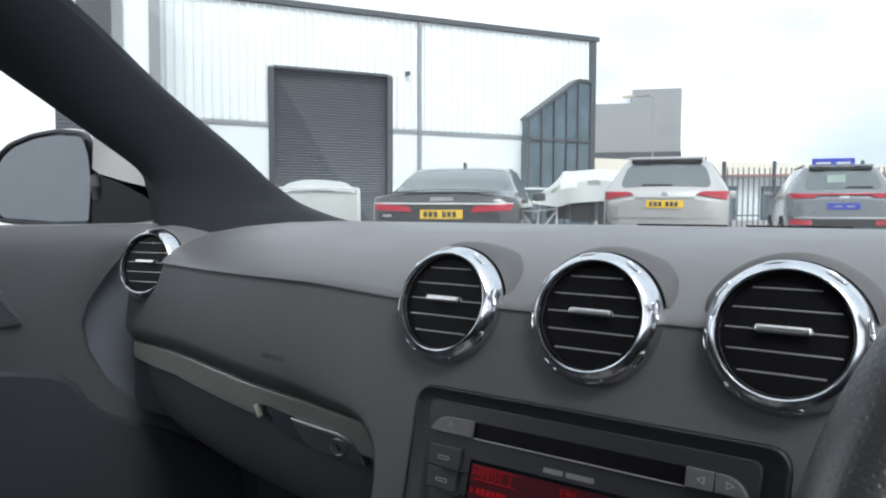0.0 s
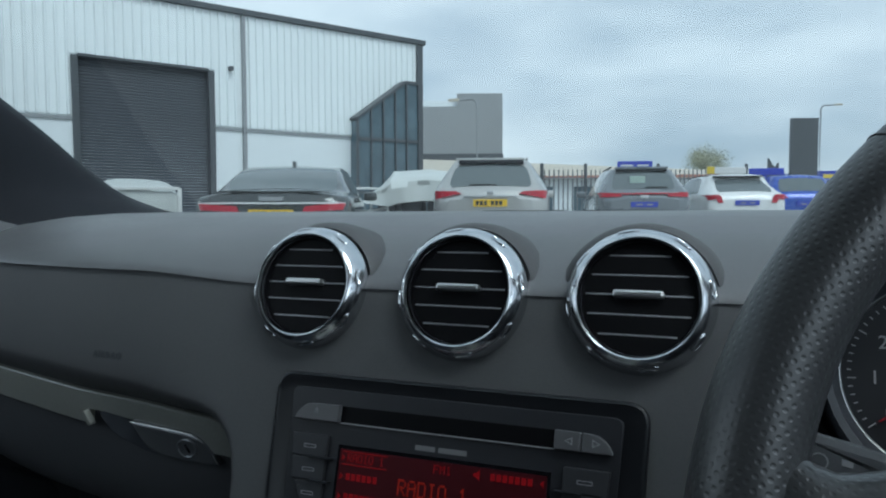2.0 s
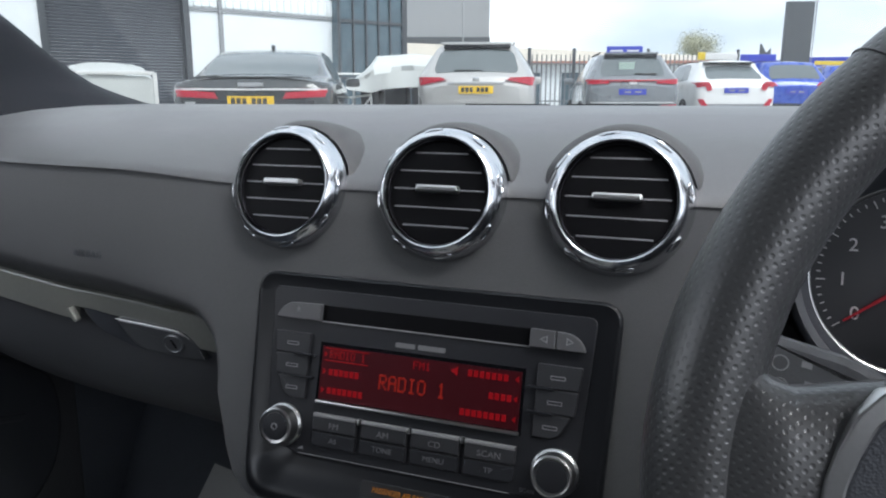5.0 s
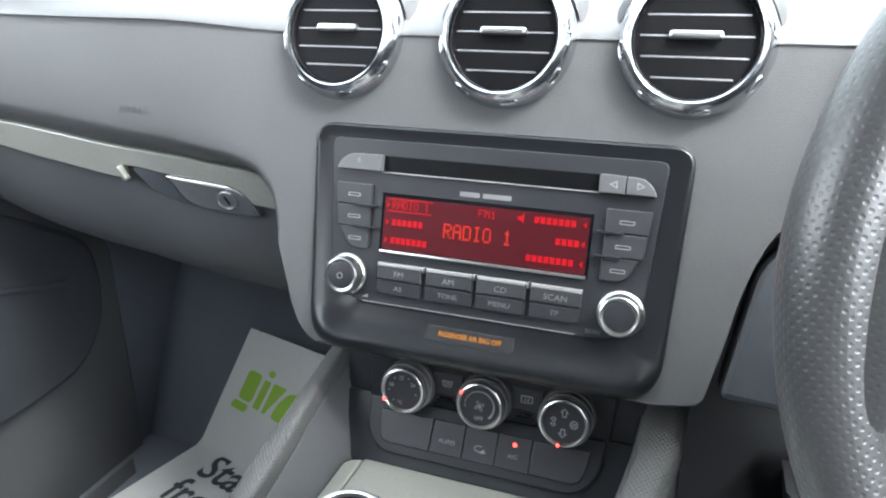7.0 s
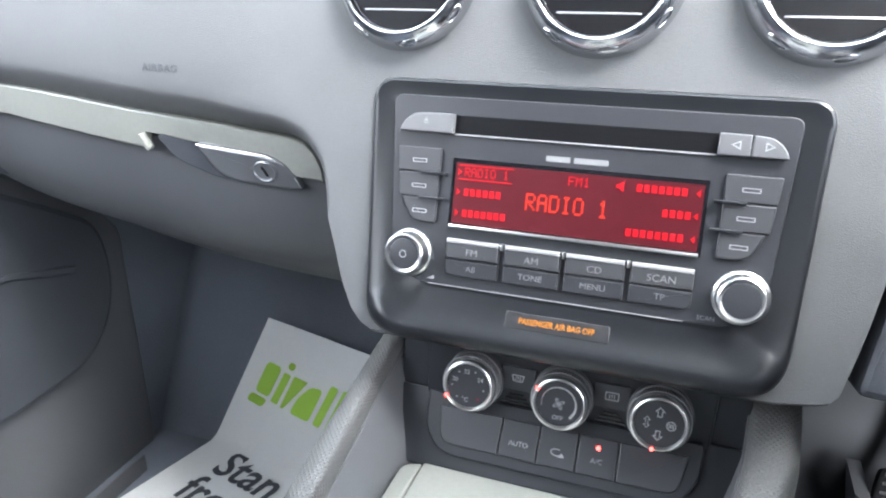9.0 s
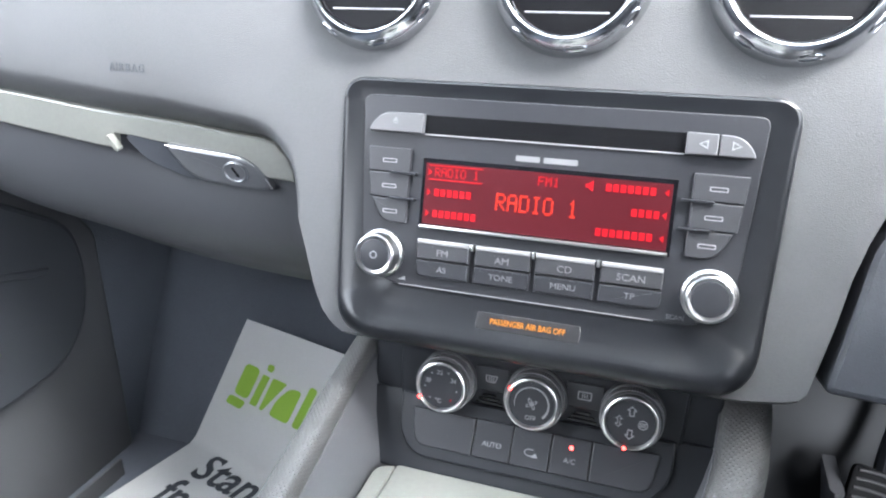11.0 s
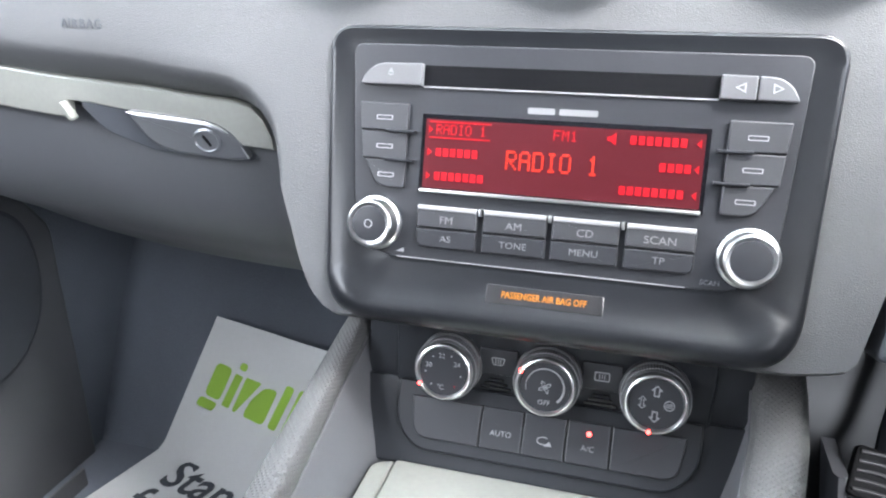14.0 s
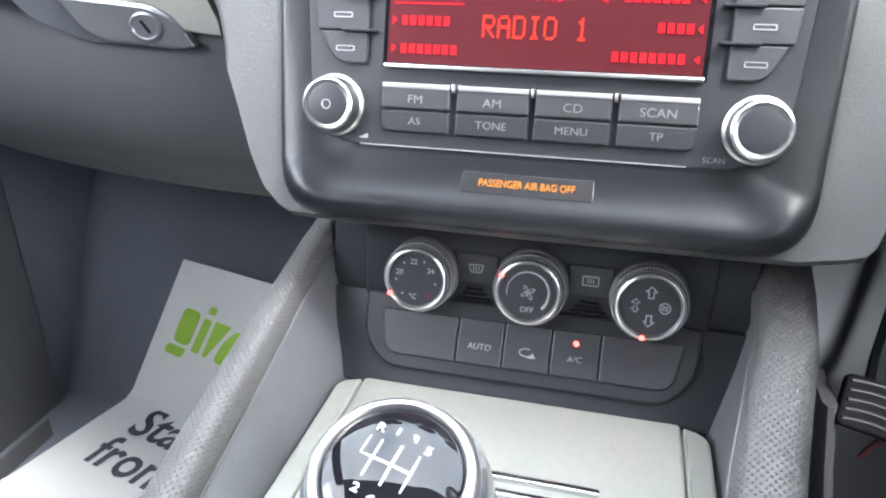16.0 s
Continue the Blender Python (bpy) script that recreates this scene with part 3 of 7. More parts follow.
for s in (-1, 1):
    for k, (lo, hi) in enumerate(((28.6, 42.3), (14.3, 28.1), (0.2, 13.8))):
        wide = (101, 99.5, 96.5)[k]
        poly = [(s * 75, lo), (s * (wide - (7 if k == 2 else 1.2)), lo), (s * wide, hi), (s * 75, hi)]
        poly = poly if s > 0 else poly[::-1]
        rad = [0.0015, 0.006 if k == 2 else 0.001, 0.001, 0.001]
        key("station_key", rounded(mm(*poly), rad if s > 0 else rad[::-1]), 0.0026)
        c = s * (75 + wide - 1.5) / 2
        mid = (lo + hi) / 2 - 0.5
        o, i = rect((c - 4.3) / 1000, (mid - 1.15) / 1000, (c + 4.3) / 1000, (mid + 1.15) / 1000, 0.0005), rect((c - 3.85) / 1000, (mid - 0.72) / 1000, (c + 3.85) / 1000, (mid + 0.72) / 1000, 0.0003)
        ring_mark(o, i, off(RM, 0, 0, W + 0.0026), "symbol", radio, WHITE_MARK)
    for v in (28.4, 14.1):
        lo, hi = sorted((s * 70.5, s * 86))
        key("key_divider", rounded(mm((lo, v - 0.7), (hi, v - 0.7), (hi, v + 0.7), (lo, v + 0.7)), 0.0006), 0.0048, SATIN, 0.0004)
# display
bm = bmesh.new()
prism(bm, off(RM, 0, 0, W), mm((-68, -0.6), (68, -0.6), (68, 38), (-68, 38)), -0.001, 0.0002)
part("display_frame", bm, GLOSS, radio)
bm = bmesh.new()
prism(bm, off(RM, 0, 0, W), mm((-66, 1.5), (66, 1.5), (66, 35.6), (-66, 35.6)), 0.0001, 0.0006)
screen = part("display", bm, SCREEN, radio, "red backlit display with station list")
key("display_bar", mm((-66.8, -0.9), (66.8, -0.9), (66.8, 0.9), (-66.8, 0.9)), 0.0030, SATIN_CHROME, 0.0006)
D = off(RM, 0, 0, W + 0.0006)
DOTS = {"R": "11110 10001 10001 11110 10100 10010 10001", "A": "01110 10001 10001 11111 10001 10001 10001", "D": "11110 10001 10001 10001 10001 10001 11110", "I": "01110 00100 00100 00100 00100 00100 01110",
        "O": "01110 10001 10001 10001 10001 10001 01110", "1": "00100 01100 00100 00100 00100 00100 01110", "F": "11111 10000 10000 11110 10000 10000 10000", "M": "10001 11011 10101 10101 10001 10001 10001", " ": "0 0 0 0 0 0 0"}


def dot_words(words, x0, y0, wide, high, material):
    """A word of square display dots; x0, y0: its lower left corner, wide and high: one character cell, in millimetres."""
    bm = bmesh.new()
    dx, dy = wide / 6, high / 7
    for i, c in enumerate(words):
        for r, row in enumerate(DOTS[c].split()):
            for q, bit in enumerate(row):
                if bit == "1":
                    x, y = x0 + i * wide + q * dx, y0 + (6 - r) * dy
                    prism(bm, D, mm((x, y), (x + dx * 0.97, y), (x + dx * 0.97, y + dy * 0.95), (x, y + dy * 0.95)), 0.0001, 0.0003)
    part("display_text", bm, material, screen)


dot_words("RADIO 1", -24.5, 13.2, 6.5, 9.4, SCREEN_TEXT_BIG)
dot_words("RADIO 1", -60.5, 28.2, 3.7, 5.0, SCREEN_TEXT)
dot_words("FM1", -2.5, 28.6, 4.0, 5.0, SCREEN_TEXT)


def screen_bar(x0, x1, y, h=4.0):
    """A row of upright bars where station names stand that are not lettered."""
    x = x0
    while x < x1 - 1.5:
        bm = bmesh.new()
        prism(bm, D, mm((x, y - h / 2), (x + 2.7, y - h / 2), (x + 2.7, y + h / 2), (x, y + h / 2)), 0.0001, 0.0004)
        part("display_bar_text", bm, SCREEN_TEXT, screen)
        x += 3.7


for a, b, y in ((-60, -38, 19.4), (-60, -36, 7.6), (33, 60, 31.0), (47, 60, 19.4), (30, 60, 7.6)):
    screen_bar(a, b, y)
for x, y, s in ((-63.5, 30.5, 1), (-63.5, 19.4, 1), (-63.5, 7.6, 1), (63.5, 31, -1), (63.5, 19.4, -1), (63.5, 7.6, -1)):
    bm = bmesh.new()
    prism(bm, D, mm((x - s * 0.8, y - 2.0), (x + s * 1.4, y), (x - s * 0.8, y + 2.0)), 0.0001, 0.0004)
    part("display_arrow", bm, SCREEN_TEXT, screen)
for y in (34.3, 26.6):
    bm = bmesh.new()
    prism(bm, D, mm((-64, y - 0.35), (-33, y - 0.35), (-33, y + 0.35), (-64, y + 0.35)), 0.0001, 0.0004)
    part("display_rule", bm, SCREEN_TEXT, screen)
bm = bmesh.new()
prism(bm, D, mm((22.5, 30), (24, 30), (26.5, 28), (26.5, 34), (24, 32), (22.5, 32)), 0.0001, 0.0004)
part("display_icon", bm, SCREEN_TEXT, screen)
# preset keys
COLS = ((-67, -35.9), (-33.0, -1.7), (0.9, 32.4), (35.2, 66.6))
for k, (a, b) in enumerate(COLS):
    key("preset_key", rounded(mm((a, -18.4), (b, -18.4), (b, -7.4), (a, -7.4)), 0.0008), 0.0030, KEY, 0.0010)
    key("key_ledge", mm((a + 0.3, -9.6), (b - 0.3, -9.6), (b - 0.3, -7.3), (a + 0.3, -7.3)), 0.0036, KEY_EDGE, 0.0008)
    lo = [(a, -28.4), (b, -28.4), (b, -18.9), (a, -18.9)]
    key("preset_key", rounded(mm(*lo), [0.008 if k == 0 else 0.0008, 0.008 if k == 3 else 0.0008, 0.0006, 0.0006]), 0.0024, RADIO, 0.0008)
    text("key_lettering", ("FM", "AM", "CD", "SCAN")[k], 0.0052, off(RM, (a + b) / 2000, -0.0142, W + 0.0030), KEY_MARK, radio, stretch=1.1)
    text("key_lettering", ("AS", "TONE", "MENU", "TP")[k], 0.0046, off(RM, (a + b) / 2000, -0.0236, W + 0.0024), DIM_MARK, radio, stretch=1.1)
    if k < 3:
        key("key_divider", mm((b + 0.6, -10.5), (COLS[k + 1][0] - 0.6, -10.5), (COLS[k + 1][0] - 0.6, -7.0), (b + 0.6, -7.0)), 0.0040, SATIN_CHROME, 0.0005)
for x, w in ((-9.4, 13), (8.2, 18)):
    mark(rect((x - w / 2) / 1000, 0.0405, (x + w / 2) / 1000, 0.0435, 0.0006), 0.0, "name_bar", KEY_MARK)
key("faceplate_seam", mm((-77, -35.0), (64, -35.0), (64, -34.5), (-77, -34.5)), 0.0004, KEY_EDGE, 0.0001)
text("key_lettering", "SCAN", 0.0034, off(RM, 0.0745, -0.0315, W), DIM_MARK, radio)
mark(mm((-78, -32.2), (-73.5, -32.2), (-73.5, -30)), 0.0, "symbol")
for s in (-1, 1):
    km = off(RM, s * 0.0895, -0.0185, W)
    bm = bmesh.new()
    lathe(bm, km, [(0.0140, 0.0), (0.0137, 0.0015), (0.0124, 0.0025), (0.0121, 0.0085), (0.0117, 0.0100), (0.0106, 0.0106), (0.0090, 0.0100), (0.0, 0.0100)], 56)
    knob = part("knob", bm, KNOB_METAL, radio, "polished chrome rotary knob")
    bm = bmesh.new()
    lathe(bm, off(km, 0, 0, 0.0098), [(0.0090, 0.0), (0.0088, 0.0007), (0.006, 0.0011), (0.0, 0.0012)], 40)
    part("knob_cap", bm, RADIO, knob, "matt black cap")
    if s < 0:
        ring_mark([Vector((0.0022 * math.cos(a), 0.0022 * math.sin(a))) for a in [0.5236 * k for k in range(12)]], [Vector((0.0017 * math.cos(a), 0.0017 * math.sin(a))) for a in [0.5236 * k for k in range(12)]],
                  off(km, 0, 0, 0.0111), "symbol", knob, WHITE_MARK)
# airbag warning light
bm = bmesh.new()
LIP = off(RM, 0, -0.0480, 0.0066) @ Matrix.Rotation(radians(-21.5), 4, "X")
prism(bm, LIP, rect(-0.0285, -0.0048, 0.0285, 0.0048, 0.0008), -0.003, 0.0004, 0.0003)
tell = part("warning_panel", bm, GLOSS_SOFT, radio, "dark airbag warning panel with lit amber words")
text("warning_text", "PASSENGER AIR BAG OFF", 0.0046, off(LIP, 0, 0, 0.0002), AMBER, tell, stretch=0.80, thick=0.00006)


# ---------------------------------------------------------------- glovebox and passenger trim
glovebox = thing("glovebox", (-0.40, -0.15, 0.72), "dark grey closed glovebox with brushed trim strip, lever and lock", "glovebox")
bm = bmesh.new()
rings = []
for x in [-0.64 + 0.478 * i / 40 for i in range(41)]:
    y = crease_y(x)
    rings.append([Vector((x, y + a, z)) for a, z in ((0.010, 0.800), (0.004, 0.792), (0.004, 0.780), (0.007, 0.757), (0.014, 0.733), (0.027, 0.711), (0.050, 0.690), (0.085, 0.668), (0.125, 0.644), (0.158, 0.622), (0.166, 0.614), (0.172, 0.610), (0.182, 0.614), (0.19, 0.64), (0.09, 0.80))])
loft(bm, rings)
part("lid", bm, DASH_MID, glovebox)

bm = bmesh.new()
rings = []
for x in [-0.652 + 0.334 * i / 40 for i in range(41)] + [-0.3165, -0.3158, -0.3150] + [-0.313 + 0.123 * i / 50 for i in range(51)] + [-0.1895 + 0.0181 * i / 44 for i in range(45)]:
    top, low = trim_top(x), trim_z(x)[1]
    y = trim_y(x)
    h = top - low
    rings.append([Vector((x, y + a, z)) for a, z in ((0.004, low), (-0.0012, low), (-0.0022, low + min(0.001, h * 0.3)), (-0.0026, low + h * 0.5), (-0.0022, top - min(0.0012, h * 0.3)), (-0.0010, top - 0.0001), (0.004, top), (0.004, low + h * 0.5))])
loft(bm, rings)
part("trim_strip", bm, ALU, glovebox, "pale brushed aluminium trim strip")
HM = frame_at((-0.235, -0.1845, 0.779), -4, 2)
bm = bmesh.new()
prism(bm, HM, rounded(mm((-83.6, 17.6), (-81.0, 18.2), (-75.0, 8.0), (-77.0, 5.8), (-79.6, 7.0)), 0.0010), -0.002, 0.0034, 0.0010)
part("strip_end", bm, ALU, glovebox, "rounded bright end of the trim strip")
# flat patch in darker plastic paints the shade of the lever's recess
bm = bmesh.new()
prism(bm, HM, rounded(mm((-73.8, 17.8), (-34.6, 17.6), (36, 14.5), (49.8, 1), (53, -6), (46.3, -14.7), (-22.7, -12.2), (-56.9, -0.7)), 0.008), -0.006, -0.0016, 0.0008)
part("lever_recess_shade", bm, DASH_DARK, glovebox, "dark patch drawing the shade of the lever recess")
bm = bmesh.new()
prism(bm, HM, rounded(mm((-34.8, 15.5), (23.7, 10.6), (38.6, 4.1), (46.8, -11.2), (35.7, -13.0), (-7.2, -10.2), (-20.9, -4.5)), [0.004, 0.02, 0.012, 0.004, 0.008, 0.012, 0.012]), 0.0, 0.0050, 0.0022)
lever = part("lever", bm, LEVER_GREY, glovebox, "silver grey release lever")
bm = bmesh.new()
sweep(bm, [HM @ Vector((x / 1000, y / 1000, 0.0042)) for x, y in ((-34, 14.2), (-15, 13.0), (5, 11.5), (20, 10.2), (27, 8.4), (33, 5.0), (38, 0.4), (42, -5.0), (45.5, -11.0))], 0.0005, 8)
part("lever_edge", bm, SATIN_CHROME, lever, "bright lever edge")
bm = bmesh.new()
lathe(bm, off(HM, 0.0195, -0.0008, 0.0047) @ Matrix.Diagonal((1.25, 1, 1, 1)), [(0.0078, 0.0), (0.0078, 0.0012), (0.0066, 0.0018), (0.0058, 0.0010), (0.0, 0.0006)], 32)
part("lock", bm, LEVER_GREY, lever, "keyhole lock")
bm = bmesh.new()
prism(bm, off(HM, 0.0195, -0.0008, 0.0052) @ Matrix.Rotation(radians(35), 4, "Z"), rect(-0.0009, -0.004, 0.0009, 0.004, 0.0006), 0, 0.0005)
part("keyhole", bm, GLOSS, lever)

# ---------------------------------------------------------------- climate controls
climate = thing("climate_panel", (0, -0.21, 0.66), "black climate control panel with three chrome-ringed dials and red lights", "climate control")
CM = frame_at((0, -0.2090, 0.665), 14)
bm = bmesh.new()
prism(bm, CM, rounded(mm((-92, 40), (92, 40), (88, -34), (74, -50), (-74, -50), (-88, -34)), 0.012), -0.02, -0.0006, 0.0015)
panel = part("panel", bm, SATIN, climate, "satin black fascia")
KM = frame_at((0, -0.2150, 0.6460), 36)
bm = bmesh.new()
prism(bm, KM, rounded(mm((-86, 2), (86, 2), (85, -22), (72, -37), (-72, -37), (-85, -22)), [0.002, 0.002, 0.012, 0.016, 0.016, 0.012]), -0.015, 0.0018, 0.0012)
part("key_bank", bm, SATIN, climate)
for a, b, word in ((-76, -34.2, ""), (-33.3, -9.9, "AUTO"), (-9.1, 14.2, ""), (15.0, 38.4, "A/C"), (39.2, 78, "")):
    bm = bmesh.new()
    poly = mm((a + (4 if a < -70 else 0), -30), (b - (4 if b > 70 else 0), -30), (b, -6.5), (a, -6.5))
    prism(bm, KM, rounded(poly, [0.008 if a < -70 else 0.0008, 0.008 if b > 70 else 0.0008, 0.0008, 0.0008]), 0.001, 0.0036, 0.0008)
    k = part("button", bm, RADIO, climate)
    if word:
        text("button_lettering", word, 0.0044, off(KM, (a + b) / 2000, -0.0208, 0.0037), WHITE_MARK, k)
bm = bmesh.new()
sweep(bm, [KM @ Vector((0.0026 + 0.0036 * math.cos(a), -0.0205 + 0.0020 * math.sin(a), 0.0038)) for a in [radians(60 + 20 * i) for i in range(14)]], 0.0003, 6)
part("symbol", bm, WHITE_MARK, climate)
bm = bmesh.new()
prism(bm, KM, mm((3.0, -23.3), (7.5, -23.0), (5.8, -20.3)), 0.0037, 0.0040)
part("symbol", bm, WHITE_MARK, climate)
for a in (-33.8, -9.5, 14.6, 38.8):
    bm = bmesh.new()
    prism(bm, KM, rect((a - 0.45) / 1000, -0.0150, (a + 0.45) / 1000, -0.0065, 0.0003), 0.001, 0.0037, 0.0003)
    part("button_divider", bm, SLOT, climate)
bm = bmesh.new()
lathe(bm, off(KM, 0.0268, -0.0128, 0.0037), [(0.0014, 0), (0.0013, 0.0005), (0.0007, 0.0009), (0, 0.0010)], 16)
part("indicator", bm, RED_GLOW, climate, "lit red indicator")
for x, shape in ((-28, "screen"), (30.5, "rear")):
    bm = bmesh.new()
    prism(bm, CM, rect((x - 11) / 1000, -0.0075, (x + 11) / 1000, 0.008, 0.001), -0.001, 0.0012, 0.0006)
    k = part("demist_button", bm, RADIO, climate)
    o, i = (rounded(mm((-3, -2.2), (3, -2.2), (4.2, 2.2), (-4.2, 2.2)), 0.001), rounded(mm((-2.5, -1.7), (2.5, -1.7), (3.5, 1.7), (-3.5, 1.7)), 0.0008)) if shape == "screen" else (rect(-0.0042, -0.0026, 0.0042, 0.0026, 0.0007), rect(-0.0036, -0.002, 0.0036, 0.002, 0.0005))
    ring_mark(o, i, off(CM, x / 1000, 0.0005, 0.0012), "symbol", k, WHITE_MARK)
    for d in (-1.4, 0, 1.4):
        bm = bmesh.new()
        prism(bm, off(CM, (x + d) / 1000, 0.0005, 0.0012), rect(-0.00025, -0.0012, 0.00025, 0.0012), 0, 0.0003)
        part("symbol", bm, WHITE_MARK, k)
for x in (-28.5, 30.5):
    for r in range(5):
        w = 4.5 + 2.2 * r
        bm = bmesh.new()
        prism(bm, CM, rect((x - w) / 1000, (-11.5 - 2.5 * r) / 1000, (x + w) / 1000, (-10.3 - 2.5 * r) / 1000, 0.0004), -0.001, 0.0006)
        part("sensor_slot", bm, GLOSS, climate)


def dial(x, tilt_led, marks):
    m = off(CM, x, -0.0050, 0)
    bm = bmesh.new()
    prof = [(0.0192, -0.001), (0.0190, 0.0035), (0.0178, 0.0045), (0.0176, 0.0125), (0.0168, 0.0140)]
    lathe(bm, m, prof, 56)
    d = part("dial", bm, KEY_LIGHT, climate, "black dial with knurled collar")
    for k in range(72):
        a = 2 * math.pi * k / 72
        bm = bmesh.new()
        box(bm, m @ Matrix.Rotation(a, 4, "Z") @ Matrix.Translation((0.0177, 0, 0.0085)), 0.0012, 0.0008, 0.0076)
        if k == 0:
            ridge = part("ridge", bm, KNURL, d)
        else:
            bm.free()
            r = new("ridge", ridge.data)
            r.parent = d
            r.matrix_basis = m @ Matrix.Rotation(a, 4, "Z") @ m.inverted()
    bm = bmesh.new()
    lathe(bm, m, [(0.0167, 0.0125), (0.0166, 0.0158), (0.0160, 0.0175), (0.0151, 0.0180), (0.0143, 0.0172), (0.0138, 0.0150)], 56, closed=True)
    part("dial_ring", bm, SATIN_CHROME, d, "chrome ring")
    bm = bmesh.new()
    lathe(bm, m, [(0.0141, 0.014), (0.0140, 0.0162), (0.0, 0.0164)], 48)
    cap = part("dial_face", bm, RADIO, d)
    a = radians(tilt_led)
    bm = bmesh.new()
    lathe(bm, m @ Matrix.Translation((0.0155 * math.cos(a), 0.0155 * math.sin(a), 0.0172)), [(0.0013, -0.001), (0.0012, 0.0008), (0.0007, 0.0013), (0, 0.0015)], 14)
    part("indicator", bm, RED_GLOW, d, "lit red indicator")
    return off(m, 0, 0, 0.0164), cap


m, cap = dial(-0.0562, 212, 0)
for a, w in ((160, "20"), (98, "22"), (33, "24"), (262, "°C")):
    text("dial_lettering", w, 0.0039, off(m, 0.0092 * math.cos(radians(a)), 0.0092 * math.sin(radians(a))), WHITE_MARK, cap)
for a in (185, 128, 66, 352, 230, 312):
    bm = bmesh.new()
    lathe(bm, off(m, 0.0104 * math.cos(radians(a)), 0.0104 * math.sin(radians(a))), [(0.0005, 0), (0.0005, 0.0003), (0, 0.0003)], 10)
    part("dial_dot", bm, SCREEN_TEXT if a == 312 else WHITE_MARK, cap)
m, cap = dial(0.0012, 150, 0)
text("dial_lettering", "OFF", 0.0039, off(m, 0, -0.0088), WHITE_MARK, cap)
bm = bmesh.new()
sweep(bm, [m @ Vector((0.0104 * math.cos(radians(a)), 0.0104 * math.sin(radians(a)), 0.0004)) for a in range(-45, 200, 8)], [0.00075 - 0.0006 * k / 30 for k in range(31)], 6)
part("dial_arc", bm, WHITE_MARK, cap)
for k in range(4):
    bm = bmesh.new()
    lathe(bm, m @ Matrix.Rotation(radians(90 * k + 30), 4, "Z") @ Matrix.Translation((0.0021, 0, 0)) @ Matrix.Diagonal((1.5, 0.8, 1, 1)), [(0.0012, 0), (0.0012, 0.0003), (0.0008, 0.0003), (0.0008, 0.0)], 14, closed=True)
    part("symbol", bm, WHITE_MARK, cap)
m, cap = dial(0.0592, 262, 0)
arrow = mm((0, 3.6), (3, 0.6), (1.5, 0.6), (1.5, -2.6), (-1.5, -2.6), (-1.5, 0.6), (-3, 0.6))
for x, y, r in ((0, 6.6, 0), (0, -6.6, 180)):
    g = off(m, x / 1000, y / 1000) @ Matrix.Rotation(radians(r), 4, "Z")
    ring_mark(arrow, inset(arrow, 0.0006), g, "symbol", cap, WHITE_MARK)
both = mm((0, 3.6), (2.2, 1.4), (0.9, 1.4), (0.9, -1.4), (2.2, -1.4), (0, -3.6), (-2.2, -1.4), (-0.9, -1.4), (-0.9, 1.4), (-2.2, 1.4))
ring_mark(both, inset(both, 0.0004), off(m, -0.0068, 0), "symbol", cap, WHITE_MARK)
circ = [Vector((0.0028 * math.cos(0.3927 * k), 0.0028 * math.sin(0.3927 * k))) for k in range(16)]
ring_mark(circ, inset(circ, 0.0005), off(m, 0.0068, 0), "symbol", cap, WHITE_MARK)
for y in (-0.9, 0, 0.9):
    bm = bmesh.new()
    prism(bm, off(m, 0.0068, y / 1000), rect(-0.0017, -0.0002, 0.0017, 0.0002), 0, 0.0003)
    part("symbol", bm, WHITE_MARK, cap)

